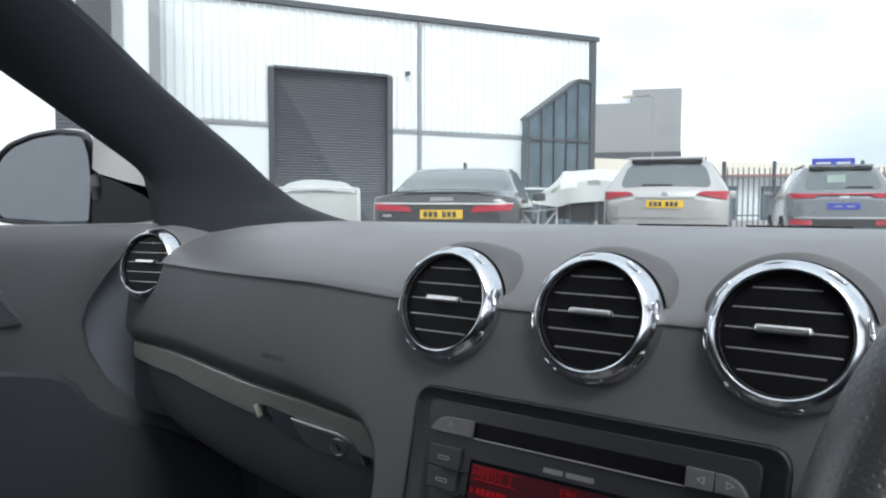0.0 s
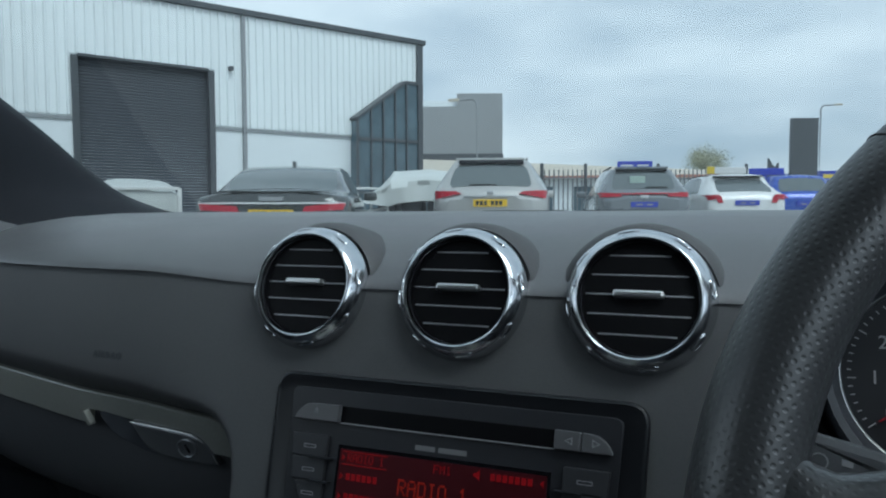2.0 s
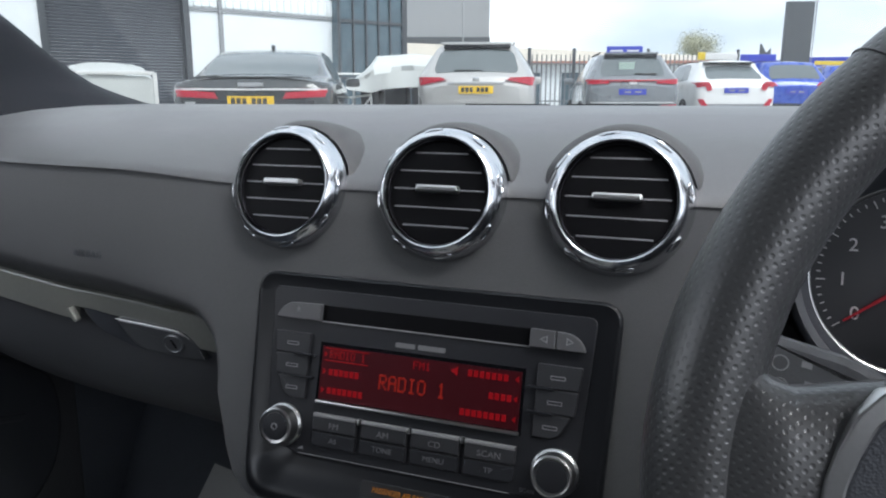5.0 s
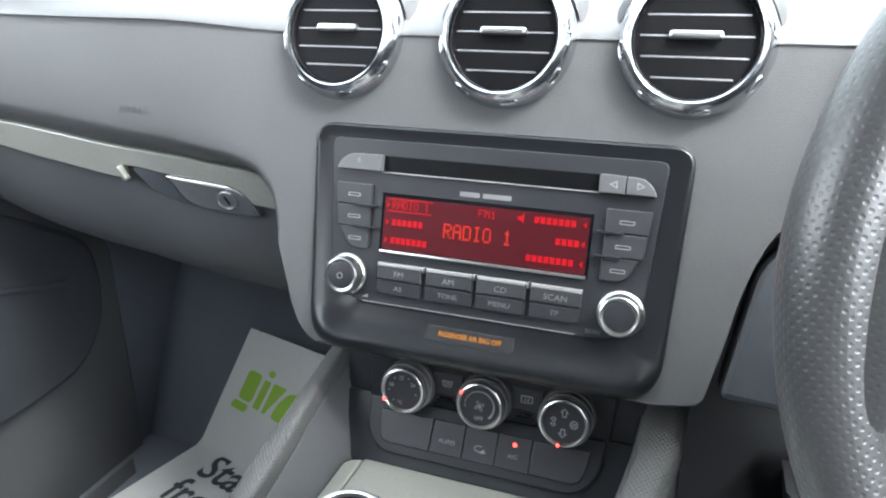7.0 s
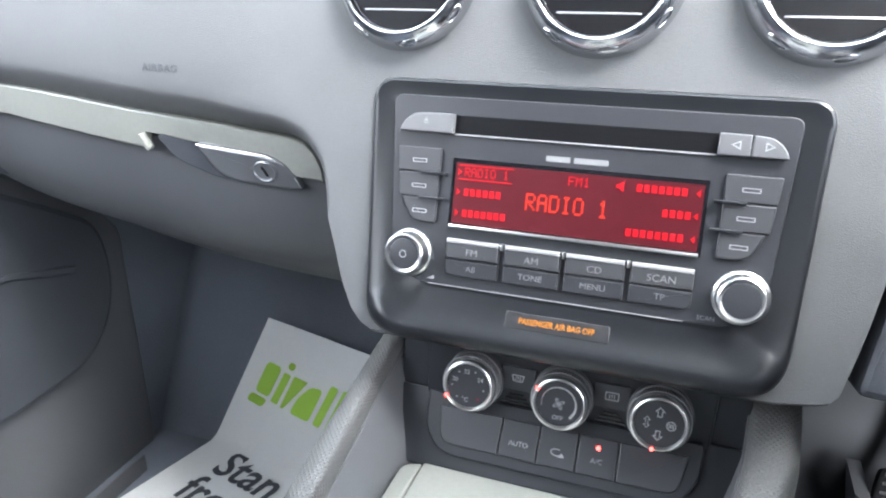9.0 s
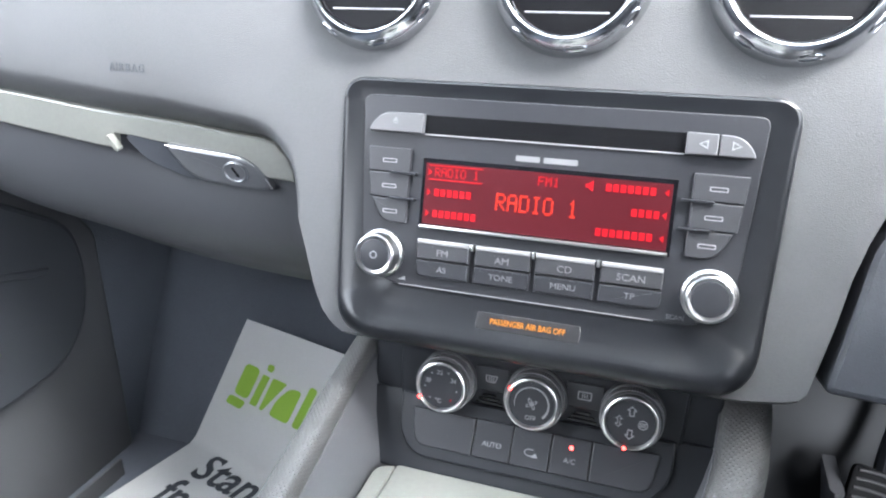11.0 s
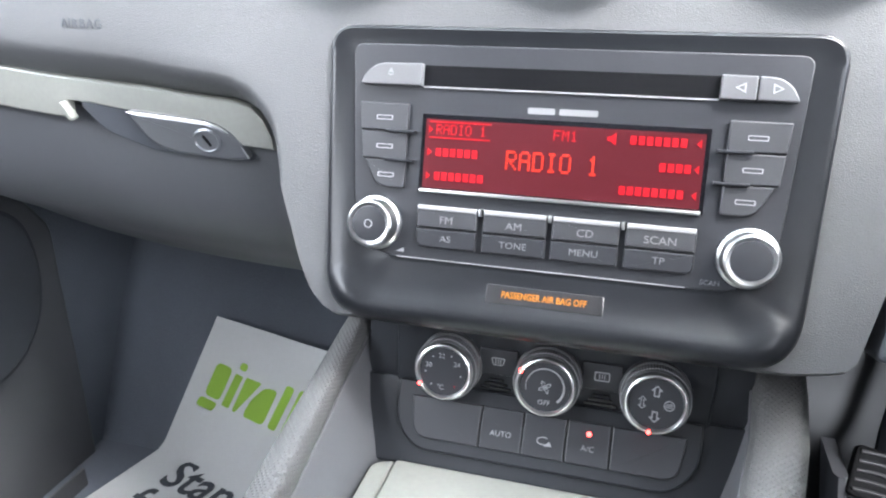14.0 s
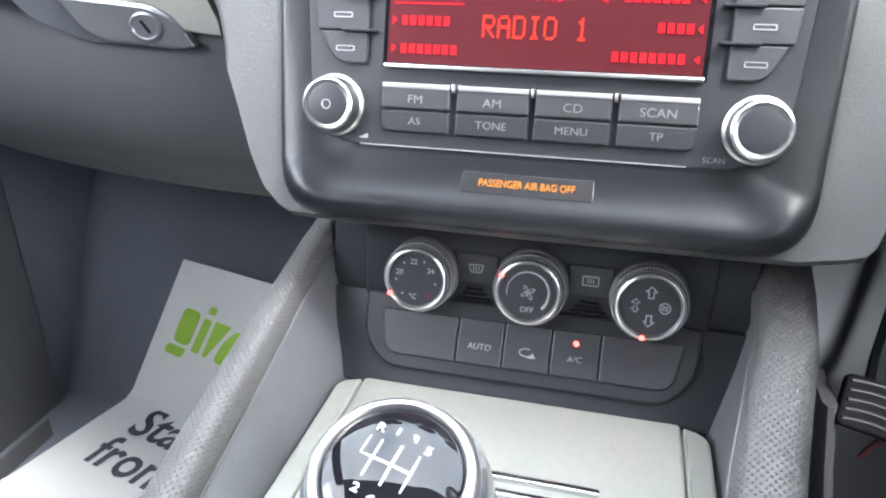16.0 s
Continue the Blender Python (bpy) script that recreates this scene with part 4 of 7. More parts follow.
# ---------------------------------------------------------------- centre console
console = thing("centre_console", (0, -0.40, 0.25), "dark plastic centre console with padded side rails and aluminium plate", "centre console")
RAILS = {-1: [(0.1200, -0.185, 0.672), (0.1205, -0.205, 0.668), (0.121, -0.235, 0.6595), (0.1212, -0.29, 0.6445), (0.1225, -0.37, 0.620), (0.124, -0.46, 0.592), (0.124, -0.60, 0.555)],
         1: [(0.1230, -0.185, 0.678), (0.1225, -0.205, 0.671), (0.1200, -0.235, 0.6595), (0.1095, -0.29, 0.6350), (0.1000, -0.35, 0.609), (0.0975, -0.40, 0.590), (0.0975, -0.60, 0.540)]}
for s in (-1, 1):
    bm = bmesh.new()
    rings = []
    for x, y, z in RAILS[s]:
        inner = min(0.0925, x - 0.013)
        rings.append([Vector((s * p, y, q)) for p, q in ((inner, 0.50), (inner, min(0.606, z - 0.012)), (x - 0.0095, z - 0.006), (x + 0.002, z - 0.008), (x + 0.009, z - 0.016), (x + 0.016, 0.50), (x + 0.022, 0.22), (inner, 0.22))])
    loft(bm, rings)
    part("side_wall", bm, DASH_MID, console)
    bm = bmesh.new()
    path = [(s * x, y, z) for x, y, z in RAILS[s]]
    fine = []
    for a, b in zip(path, path[1:]):
        fine += [Vector(a).lerp(Vector(b), k / 6) for k in range(6)]
    fine.append(Vector(path[-1]))
    wide = [0.78 + 0.22 * smooth(-0.19, -0.32, p.y) if s < 0 else 0.94 + 0.06 * smooth(-0.19, -0.32, p.y) for p in fine]
    if s < 0:
        section = rounded([(-0.0100, -0.010), (-0.0105, -0.002), (-0.0080, 0.0070), (-0.002, 0.0078), (0.0100, 0.002), (0.0125, -0.012), (0.006, -0.018), (-0.008, -0.016)], 0.003, 3)
    else:
        section = rounded([(-0.0155, -0.012), (-0.0158, -0.003), (-0.0125, 0.0048), (-0.004, 0.0066), (0.0080, 0.0048), (0.0135, -0.002), (0.0142, -0.013), (0.006, -0.018), (-0.010, -0.017)], 0.004, 4)
    rail_mapped(bm, fine, wide, [(q.x, q.y) for q in section], s)
    rail = part("side_rail", bm, RAIL, console, "grey textured vinyl padded rail")
    bm = bmesh.new()
    sweep(bm, [p + Vector((-s * (0.0112 if s < 0 else 0.0160) * k, 0, -0.005 * k)) for p, k in zip(fine, wide)], 0.0008, 6)
    part("seam", bm, KEY_LIGHT, rail, "seam along the rail")
bm = bmesh.new()
box(bm, pose(0, -0.42, 0.42), 0.18, 0.44, 0.36, 0.004)
part("core", bm, DASH_DARK, console)
bm = bmesh.new()
box(bm, pose(0, -0.105, 0.60), 0.225, 0.16, 0.26, 0.004)
part("stack_base", bm, SATIN, console)
bm = bmesh.new()
prism(bm, frame_at((0, -0.2090, 0.665), 14), rect(-0.109, -0.030, 0.109, 0.040), -0.03, -0.0040, 0.001)
part("stack_fascia", bm, SATIN, console, "satin black fascia round the climate panel")
bm = bmesh.new()
prism(bm, frame_at((0, -0.2150, 0.6460), 36), rect(-0.109, -0.047, 0.109, 0.003), -0.03, -0.0020, 0.001)
part("stack_foot", bm, SATIN, console, "satin black slope under the climate panel")
for s in (-1, 1):
    bm = bmesh.new()
    prism(bm, pose(0, 0, 0.6075), rounded([(s * 0.0797, -0.247), (s * 0.0915, -0.252), (s * 0.0915, -0.60), (s * 0.0797, -0.60)][:: (-1 if s > 0 else 1)], [0.002, 0.012, 0.002, 0.002][:: (-1 if s > 0 else 1)]), 0, 0.0065, 0.0015)
    part("plate_edge", bm, ALU, console, "pale aluminium edge strip")
bm = bmesh.new()
prism(bm, pose(0, 0, 0.6075), rounded([(-0.079, -0.60), (0.079, -0.60), (0.079, -0.246), (-0.079, -0.246)], 0.003), 0, 0.0065, 0.0012)
part("console_plate", bm, ALU, console, "pale brushed aluminium plate")
for dy in (0.0, -0.0095):
    bm = bmesh.new()
    box(bm, pose(-0.004, -0.3015 + dy, 0.6152), 0.096 - 2 * abs(dy), 0.0036, 0.0034, 0.0014)
    part("tray_edge", bm, CHROME, console, "chrome tray edge")

gear = thing("gear_lever", (-0.018, -0.40, 0.614), "chrome and gloss black gear lever knob with six-speed pattern", "gear lever")
GM = Matrix.Translation((-0.0145, -0.3890, 0.6925)) @ Matrix.Rotation(radians(20), 4, "X") @ Matrix.Rotation(radians(2), 4, "Y") @ Matrix.Rotation(radians(-14), 4, "Z") @ Matrix.Diagonal((0.95, 0.95, 0.95, 1))
bm = bmesh.new()
lathe(bm, GM, [(0.0, -0.085), (0.016, -0.085), (0.0165, -0.064), (0.0195, -0.052), (0.0255, -0.040), (0.0290, -0.028), (0.0302, -0.018), (0.0294, -0.010), (0.0274, -0.0034), (0.0240, -0.001)], 64)
part("knob_body", bm, CHROME, gear, "polished chrome knob body")
bm = bmesh.new()
lathe(bm, GM, [(0.0210, 0.0014), (0.0204, 0.0036), (0.0162, 0.0059), (0.0095, 0.0073), (0.0, 0.0078)], 56)
kc = part("knob_cap", bm, mat("clear_gloss_black", (0.006, 0.006, 0.008), 0.03, vary=0.03), gear, "gloss black cap")
bm = bmesh.new()
lathe(bm, GM, [(0.0207, 0.0014), (0.0210, 0.0036), (0.0218, 0.0048), (0.0231, 0.0047), (0.0245, 0.0036), (0.0254, 0.0016), (0.0256, -0.0006), (0.0250, -0.0026), (0.0210, -0.0010)], 64, closed=True)
part("knob_ring", bm, SATIN_CHROME, gear, "satin chrome ring round the cap")
G = off(GM, 0, 0, 0.0078)
CAP_MARK = mat("silver_cap_marking", (0.40, 0.40, 0.41), 0.4, vary=0.04)
for w, x, y in (("R", -9.3, 9.6), ("1", -3.4, 10.2), ("3", 2.6, 10.2), ("5", 8.4, 8.6), ("2", -6.2, -10.0), ("4", -0.2, -10.8), ("6", 6.0, -10.4)):
    text("cap_lettering", w, 0.0037, off(G, x * 0.92 / 1000, y * 0.98 / 1000, -0.0010), CAP_MARK, kc, stretch=1.25, thick=0.0001)
for pts in (((-10, 0), (6.5, 0)), ((-6, -6), (-6, 6)), ((0.2, -6.6), (0.2, 6.6)), ((6.4, -6), (6.4, 6)), ((-10, 0), (-10, 6))):
    bm = bmesh.new()
    sweep(bm, [G @ Vector((x / 1000, y / 1000, -0.0001 - (x * x + y * y) / 1e6 * 9)) for x, y in [(pts[0][0] + (pts[1][0] - pts[0][0]) * t / 8, pts[0][1] + (pts[1][1] - pts[0][1]) * t / 8) for t in range(9)]], 0.00045, 6)
    part("pattern_line", bm, CAP_MARK, kc)
bm = bmesh.new()
lathe(bm, Matrix.Translation((-0.0185, -0.402, 0.612)), [(0.05, 0.0), (0.044, 0.008), (0.034, 0.012), (0.030, 0.020), (0.022, 0.024), (0.018, 0.034), (0.012, 0.05), (0.0, 0.05)], 32)
part("boot", bm, LEATHER_PLAIN, gear, "black leather boot")

# ---------------------------------------------------------------- steering wheel
wheel = thing("steering_wheel", (0.3118, -0.4092, 0.8653), "black perforated leather steering wheel with chrome spoke trim", "steering wheel")
SM = frame_at((0.3118, -0.4092, 0.8653), 16) @ Matrix.Diagonal((0.9075, 0.9075, 0.9075, 1))
bm = bmesh.new()
rim, rad = [], []
for k in range(120):
    a = 2 * math.pi * k / 120
    x, y = 0.1684 * math.cos(a), 0.1684 * math.sin(a)
    y = max(y, -0.137 - 0.02 * math.cos(a) ** 2)
    rim.append(SM @ Vector((x, y, 0)))
    rad.append(0.0132 + 0.0012 * math.exp(-((math.degrees(math.asin(math.sin(a))) - 2) / 16) ** 2))
axis = (SM.to_3x3() @ Vector((0, 0, 1))).normalized()
tube_mapped(bm, rim, rad, 26, closed=True, flat=1.08, up=axis)
part("rim", bm, LEATHER, wheel, "perforated black leather rim")
for turn in (137, 43):
    a = radians(turn)
    bm = bmesh.new()
    c, e1_, e2_ = SM @ Vector((0.1684 * math.cos(a), 0.1684 * math.sin(a), 0)), (SM.to_3x3() @ Vector((math.cos(a), math.sin(a), 0))), axis
    sweep(bm, [c + (e1_.normalized() * math.cos(q) + e2_ * math.sin(q) * 1.08) * 0.0133 for q in [2 * math.pi * k / 32 for k in range(32)]], 0.00028, 6, closed=True, up=SM.to_3x3() @ Vector((-math.sin(a), math.cos(a), 0)))
    part("seam", bm, LEATHER_PLAIN, wheel, "stitched seam across the rim")
for s in (-1, 1):
    bm = bmesh.new()
    uv = bm.loops.layers.uv.new("UVMap")
    rows = []
    for x, hi, lo, th in ((0.1735, 0.038, -0.044, 0.0080), (0.1690, 0.048, -0.060, 0.0118), (0.1610, 0.040, -0.062, 0.0142), (0.1555, 0.0335, -0.054, 0.0166), (0.150, 0.0290, -0.047, 0.0185), (0.144, 0.0268, -0.036, 0.0172), (0.1385, 0.0275, -0.0290, 0.0160), (0.130, 0.0295, -0.0262, 0.0150), (0.118, 0.032, -0.025, 0.0140), (0.10, 0.035, -0.025, 0.013), (0.06, 0.037, -0.025, 0.012)):
        ring = []
        for k in range(28):
            a = 2 * math.pi * k / 28
            c, d = math.cos(a), math.sin(a)
            y = (hi + lo) / 2 + (hi - lo) / 2 * math.copysign(abs(c) ** 0.7, c)
            z = th * math.copysign(abs(d) ** 0.6, d)
            ring.append((Vector((s * x, y, z)), bm.verts.new(SM @ Vector((s * x, y, z)))))
        rows.append(ring)
    for r, q in zip(rows, rows[1:]):
        for k in range(28):
            j = (k + 1) % 28
            f = bm.faces.new([v for _, v in (r[k], r[j], q[j], q[k])])
            for loop, (u, v) in zip(f.loops, ((r, k), (r, k + 1), (q, k + 1), (q, k))):
                loop[uv].uv = (u[0][0].x, sum((u[i % 28][0] - u[i - 1][0]).length for i in range(1, v + 1)) - 0.5 * u[0][0].y)
    part("spoke", bm, LEATHER, wheel, "perforated leather spoke")
    bm = bmesh.new()
    outer = [(95, 31), (124, 30), (130.5, 22.5), (134, 14), (136.8, 4.5), (138.0, -6.5), (136.6, -18.5), (133.5, -25.2), (128, -28.2), (95, -29)]
    inner = [(95, -15), (125, -14.2), (130.0, -12.4), (132.6, -6.5), (131.6, 3), (128.8, 12), (125.0, 20.5), (119, 25.5), (95, 26.5)]
    prism(bm, SM, rounded([(s * x / 1000, y / 1000) for x, y in outer + inner], 0.0015, 2)[::s], 0.008, 0.0178, 0.0008)
    part("spoke_trim", bm, SATIN_CHROME, wheel, "satin chrome trim")
    bm = bmesh.new()
    prism(bm, SM, rounded([(s * x / 1000, y / 1000) for x, y in [(60, 27)] + inner[::-1] + [(60, -15)]], 0.0015, 2)[::s], 0.006, 0.0160, 0.001)
    part("thumb_pad", bm, DASH_DARK, wheel, "dark control pad in the spoke")
bm = bmesh.new()
lathe(bm, SM @ Matrix.Translation((0, -0.012, 0)), [(0.102, -0.02), (0.106, 0.006), (0.100, 0.018), (0.07, 0.026), (0.0, 0.03)], 56)
part("hub", bm, DASH_DARK, wheel, "dark airbag hub")
bm = bmesh.new()
lathe(bm, SM, [(0.035, -0.16), (0.04, -0.03), (0.06, -0.015), (0.06, 0.0), (0, 0)], 32)
part("column", bm, DASH_DARK, wheel)

stalk = thing("column_stalk", (0.27, -0.30, 0.84), "slate grey column stalk with printed white symbols", "control stalk")
STM = frame_at((0.2085, -0.292, 0.851), 20, -14)
bm = bmesh.new()
prism(bm, STM, rounded(mm((-26, 13), (-22, 15), (10, 10), (44, -6), (60, -14), (20, -16), (-24, -12)), 0.005), -0.012, 0.0, 0.004)
lever = part("stalk_lever", bm, DASH_MID, stalk, "slate grey stalk blade")
ring_mark([Vector((-0.017 + 0.0035 * math.cos(0.5236 * k), 0.003 + 0.0035 * math.sin(0.5236 * k))) for k in range(12)], [Vector((-0.017 + 0.0029 * math.cos(0.5236 * k), 0.003 + 0.0029 * math.sin(0.5236 * k))) for k in range(12)], STM, "symbol", lever, WHITE_MARK)
ring_mark([Vector((-0.016 + 0.003 * math.cos(0.5236 * k), -0.006 + 0.003 * math.sin(0.5236 * k))) for k in range(12)], [Vector((-0.016 + 0.0025 * math.cos(0.5236 * k), -0.006 + 0.0025 * math.sin(0.5236 * k))) for k in range(12)], STM, "symbol", lever, WHITE_MARK)
for x, y in ((-7, 4), (-5, -4), (-3, -10)):
    bm = bmesh.new()
    prism(bm, STM, mm((x - 2, y - 1.2), (x + 2, y - 1.6), (x + 2, y + 0.8), (x - 2, y + 1.4)), 0, 0.0004)
    part("symbol", bm, WHITE_MARK, lever)

cluster = thing("instrument_cluster", (0.33, -0.16, 0.866), "instrument cluster with black rev counter, white numerals and red needle", "instrument cluster")
IM = frame_at((0.2685, -0.163, 0.8655), 17)
for x, nm in ((0.0, "rev_counter"), (0.125, "speedometer")):
    m = off(IM, x, 0)
    bm = bmesh.new()
    lathe(bm, m, [(0.0, -0.002), (0.050, -0.002), (0.052, 0.0), (0.0528, 0.008), (0.060, 0.030), (0.064, 0.032), (0.066, 0.026), (0.062, -0.03), (0.0, -0.03)], 64)
    g = part(nm, bm, DASH_DARK, cluster, "deep round gauge hood")
    bm = bmesh.new()
    lathe(bm, m, [(0.050, -0.0015), (0.0515, 0.003), (0.0535, 0.004), (0.0540, -0.0015)], 64, closed=True)
    part("gauge_ring", bm, KNOB_METAL, g, "satin metal gauge ring")
    bm = bmesh.new()
    lathe(bm, m, [(0.0505, -0.002), (0.0505, 0.0), (0.0, 0.0)], 56)
    dialf = part("gauge_face", bm, RADIO, g)
    if x == 0:
        for k in range(9):
            a = radians(217 - 33.5 * k)
            text("gauge_numeral", str(k), 0.0105, off(m, 0.0345 * math.cos(a), 0.0345 * math.sin(a)), LIT_MARK, dialf)
        for k in range(49):
            a = radians(217 - 33.5 * k / 6)
            bm = bmesh.new()
            w = 0.0045 if k % 6 == 0 else 0.0022
            prism(bm, m @ Matrix.Rotation(a, 4, "Z"), rect(0.0478 - w, -0.0003, 0.0478, 0.0003), 0, 0.0003)
            part("gauge_tick", bm, LIT_MARK, dialf)
        bm = bmesh.new()
        prism(bm, m @ Matrix.Rotation(radians(217), 4, "Z"), mm((-4, -1.3), (42, -0.5), (42, 0.5), (-4, 1.3)), 0.003, 0.0042)
        part("needle", bm, NEEDLE, dialf, "red needle")
        bm = bmesh.new()
        lathe(bm, m, [(0.009, 0), (0.009, 0.006), (0.0075, 0.0075), (0, 0.0075)], 24)
        part("needle_hub", bm, SATIN, dialf)
bm = bmesh.new()
rings = []
for k in range(25):
    a = radians(190 - 200 * k / 24)
    c = Vector((0.331 + 0.135 * math.cos(a), 0.868 + 0.088 * math.sin(a)))
    rings.append([Vector((0.331 + (c.x - 0.331) * s, y, 0.868 + (c.y - 0.868) * s)) for s, y in ((1.0, -0.205), (1.06, -0.20), (1.09, -0.18), (1.05, -0.08), (0.98, -0.08), (0.99, -0.18))])
loft(bm, rings)
part("hood", bm, DASH, cluster, "grained binnacle hood")

# ---------------------------------------------------------------- doors, pillars, roof, glass, floor
PILLAR_A = [(-0.636, 0.335, 0.940), (-0.672, 0.275, 0.960), (-0.697, 0.205, 0.992), (-0.702, 0.102, 1.064), (-0.682, -0.03, 1.134), (-0.650, -0.167, 1.212), (-0.60, -0.34, 1.290), (-0.56, -0.50, 1.335)]
PILLAR_B = [(-0.690, -0.036, 0.935), (-0.691, -0.040, 0.965), (-0.692, -0.046, 0.990), (-0.694, -0.060, 1.018), (-0.694, -0.14, 1.070), (-0.692, -0.235, 1.127), (-0.675, -0.37, 1.20), (-0.65, -0.52, 1.262)]


def curve_through(points, per):
    """A smooth line through the points."""
    p = [Vector(q) for q in points]
    p = [2 * p[0] - p[1]] + p + [2 * p[-1] - p[-2]]
    out = []
    for i in range(1, len(p) - 2):
        for k in range(per):
            t = k / per
            out.append(0.5 * (2 * p[i] + (p[i + 1] - p[i - 1]) * t + (2 * p[i - 1] - 5 * p[i] + 4 * p[i + 1] - p[i + 2]) * t * t + (3 * p[i] - p[i - 1] - 3 * p[i + 1] + p[i + 2]) * t ** 3))
    return out + [p[-2]]


def pillar(name, s, label):
    bm = bmesh.new()
    rings = []
    for a, b in zip(curve_through(PILLAR_A, 6), curve_through(PILLAR_B, 6)):
        mid = (a + b) / 2
        out = Vector((-0.035, 0.01, 0.01))
        ring = [a.lerp(b, k / 10) + Vector((0.026, -0.014, 0.003)) * math.sin(math.pi * k / 10) ** 0.6 for k in range(11)] + [b + out, mid + out * 1.4, a + out]
        rings.append([Vector((-s * p.x, p.y, p.z)) for p in ring])
    loft(bm, rings)
    return structure(name, bm, PILLAR, label, "pillar")


pillar("pillar_1", -1, "dark grey plastic trim on the windscreen pillar")
pillar("pillar_2", 1, "dark grey plastic trim on the windscreen pillar")
bm = bmesh.new()
rings = []
for k in range(13):
    x = -0.56 + 1.12 * k / 12
    bow = 0.03 * (1 - (x / 0.56) ** 2)
    rings.append([Vector((x, y, z)) for y, z in ((-0.47 + bow, 1.315 + bow), (-0.55, 1.335 + bow), (-1.0, 1.34 + bow), (-1.5, 1.28 + bow), (-1.5, 1.32 + bow), (-1.0, 1.385 + bow), (-0.5 + bow, 1.36 + bow))])
loft(bm, rings)
structure("ceiling", bm, HEADLINER, "dark grey cloth headliner", "headliner")
bm = bmesh.new()
rings = []
for k in range(13):
    x = -0.64 + 1.28 * k / 12
    bow = 0.07 * (1 - (x / 0.64) ** 2)
    rings.append([Vector((x * w, y + bow, z)) for w, y, z in ((1.13, 0.36, 0.92), (1.11, 0.10, 1.045), (1.03, -0.17, 1.195), (0.94, -0.47, 1.318), (0.94, -0.468, 1.322), (1.03, -0.167, 1.199), (1.11, 0.103, 1.049), (1.13, 0.364, 0.924))])
loft(bm, rings)
ws = tagged(part("window_1", bm, WINDSHIELD), "clear raked windscreen", "windscreen", kind="structure")
ws.visible_shadow = False


def door_front(z):
    """How far forward the door panel reaches at a height: it swings back in a curve beside the dashboard's end."""
    return float(np.interp(z, (0.18, 0.56, 0.62, 0.66, 0.70, 0.743, 0.791, 0.828, 0.856, 0.877, 0.912, 0.930, 0.955), (0.14, 0.14, 0.10, 0.03, -0.045, -0.098, -0.125, -0.132, -0.123, -0.107, -0.078, -0.02, 0.10)))


for s, nm in ((-1, "door_1"), (1, "door_2")):
    door = thing(nm, (s * 0.72, -0.5, 0.4), "dark grey moulded car door with rounded pocket and pull handle", "car door", kind="structure")
    bm = bmesh.new()
    col = [(0.715, 0.952), (0.700, 0.950), (0.692, 0.942), (0.689, 0.928)] + [(0.688 + 0.006 * math.sin((0.92 - z) * 9) ** 2, z) for z in [0.915 - 0.0125 * k for k in range(30)]] + [(0.690, 0.50), (0.694, 0.35), (0.700, 0.18)]
    rings = []
    for k in range(29):
        row = []
        for x, z in col:
            f = door_front(z)
            y = f - (0.0025 * k if k <= 8 else 0.02 + (1.12 + f) * (k - 8) / 20)
            lean = 0.030 * (1 - math.sin(math.pi / 2 * min(1, k / 8))) if z < 0.93 else 0.0
            row.append(Vector((s * (x + lean), y, z)))
        last = row[-1].y
        row += [Vector((s * 0.78, last, 0.18)), Vector((s * 0.80, -0.3 - 0.02 * k, 0.60)), Vector((s * 0.78, row[0].y, 0.945))]
        rings.append(row)
    loft(bm, rings)
    part("door_panel", bm, DASH_MID, door)
    X = Matrix(((0, 0, -s, s * 0.690), (1, 0, 0, 0), (0, 1, 0, 0), (0, 0, 0, 1)))
    bm = bmesh.new()
    prism(bm, X, rounded([(-0.133, 0.715), (-0.027, 0.662), (0.085, 0.590), (0.097, 0.52), (0.080, 0.450), (0.030, 0.402), (-0.06, 0.394), (-0.30, 0.40), (-0.60, 0.42), (-0.60, 0.79), (-0.25, 0.792), (-0.165, 0.768)], [0.03, 0.05, 0.03, 0.04, 0.04, 0.05, 0.05, 0.05, 0.03, 0.03, 0.03, 0.03], 6), -0.012, 0.0085, 0.008)
    part("door_pocket", bm, DASH_DARK, door, "dark moulded door pocket")
    bm = bmesh.new()
    prism(bm, X, rounded([(0.03, 0.536), (0.036, 0.545), (-0.055, 0.572), (-0.55, 0.60), (-0.55, 0.592), (-0.058, 0.564)], 0.003), 0.006, 0.0115, 0.002)
    part("pocket_lip", bm, DASH_DARK, door)
    bm = bmesh.new()
    prism(bm, X, rounded([(-0.218, 0.836), (-0.225, 0.852), (-0.244, 0.884), (-0.30, 0.900), (-0.42, 0.90), (-0.42, 0.832), (-0.30, 0.831)], [0.004, 0.01, 0.012, 0.02, 0.01, 0.01, 0.02]), -0.005, 0.006, 0.004)
    part("door_pull_frame", bm, DASH_MID, door, "moulded rim of the door pull")
    bm = bmesh.new()
    prism(bm, X, rounded([(-0.227, 0.8405), (-0.232, 0.850), (-0.248, 0.874), (-0.30, 0.890), (-0.42, 0.89), (-0.42, 0.842), (-0.30, 0.840)], [0.003, 0.008, 0.01, 0.02, 0.01, 0.01, 0.02]), 0.0, 0.0068, 0.0005)
    part("door_pull", bm, DASH_DARK, door, "dark recessed door pull")
    bm = bmesh.new()
    prism(bm, pose(0, 0, 0.2), [(s * x, y) for x, y in ((0.658, 0.06), (0.662, 0.06), (0.664, -0.8), (0.659, -0.8))][::s], 0.0, 0.028, 0.001)
    part("sill_strip", bm, DASH_MID, door, "thin grey sill strip")
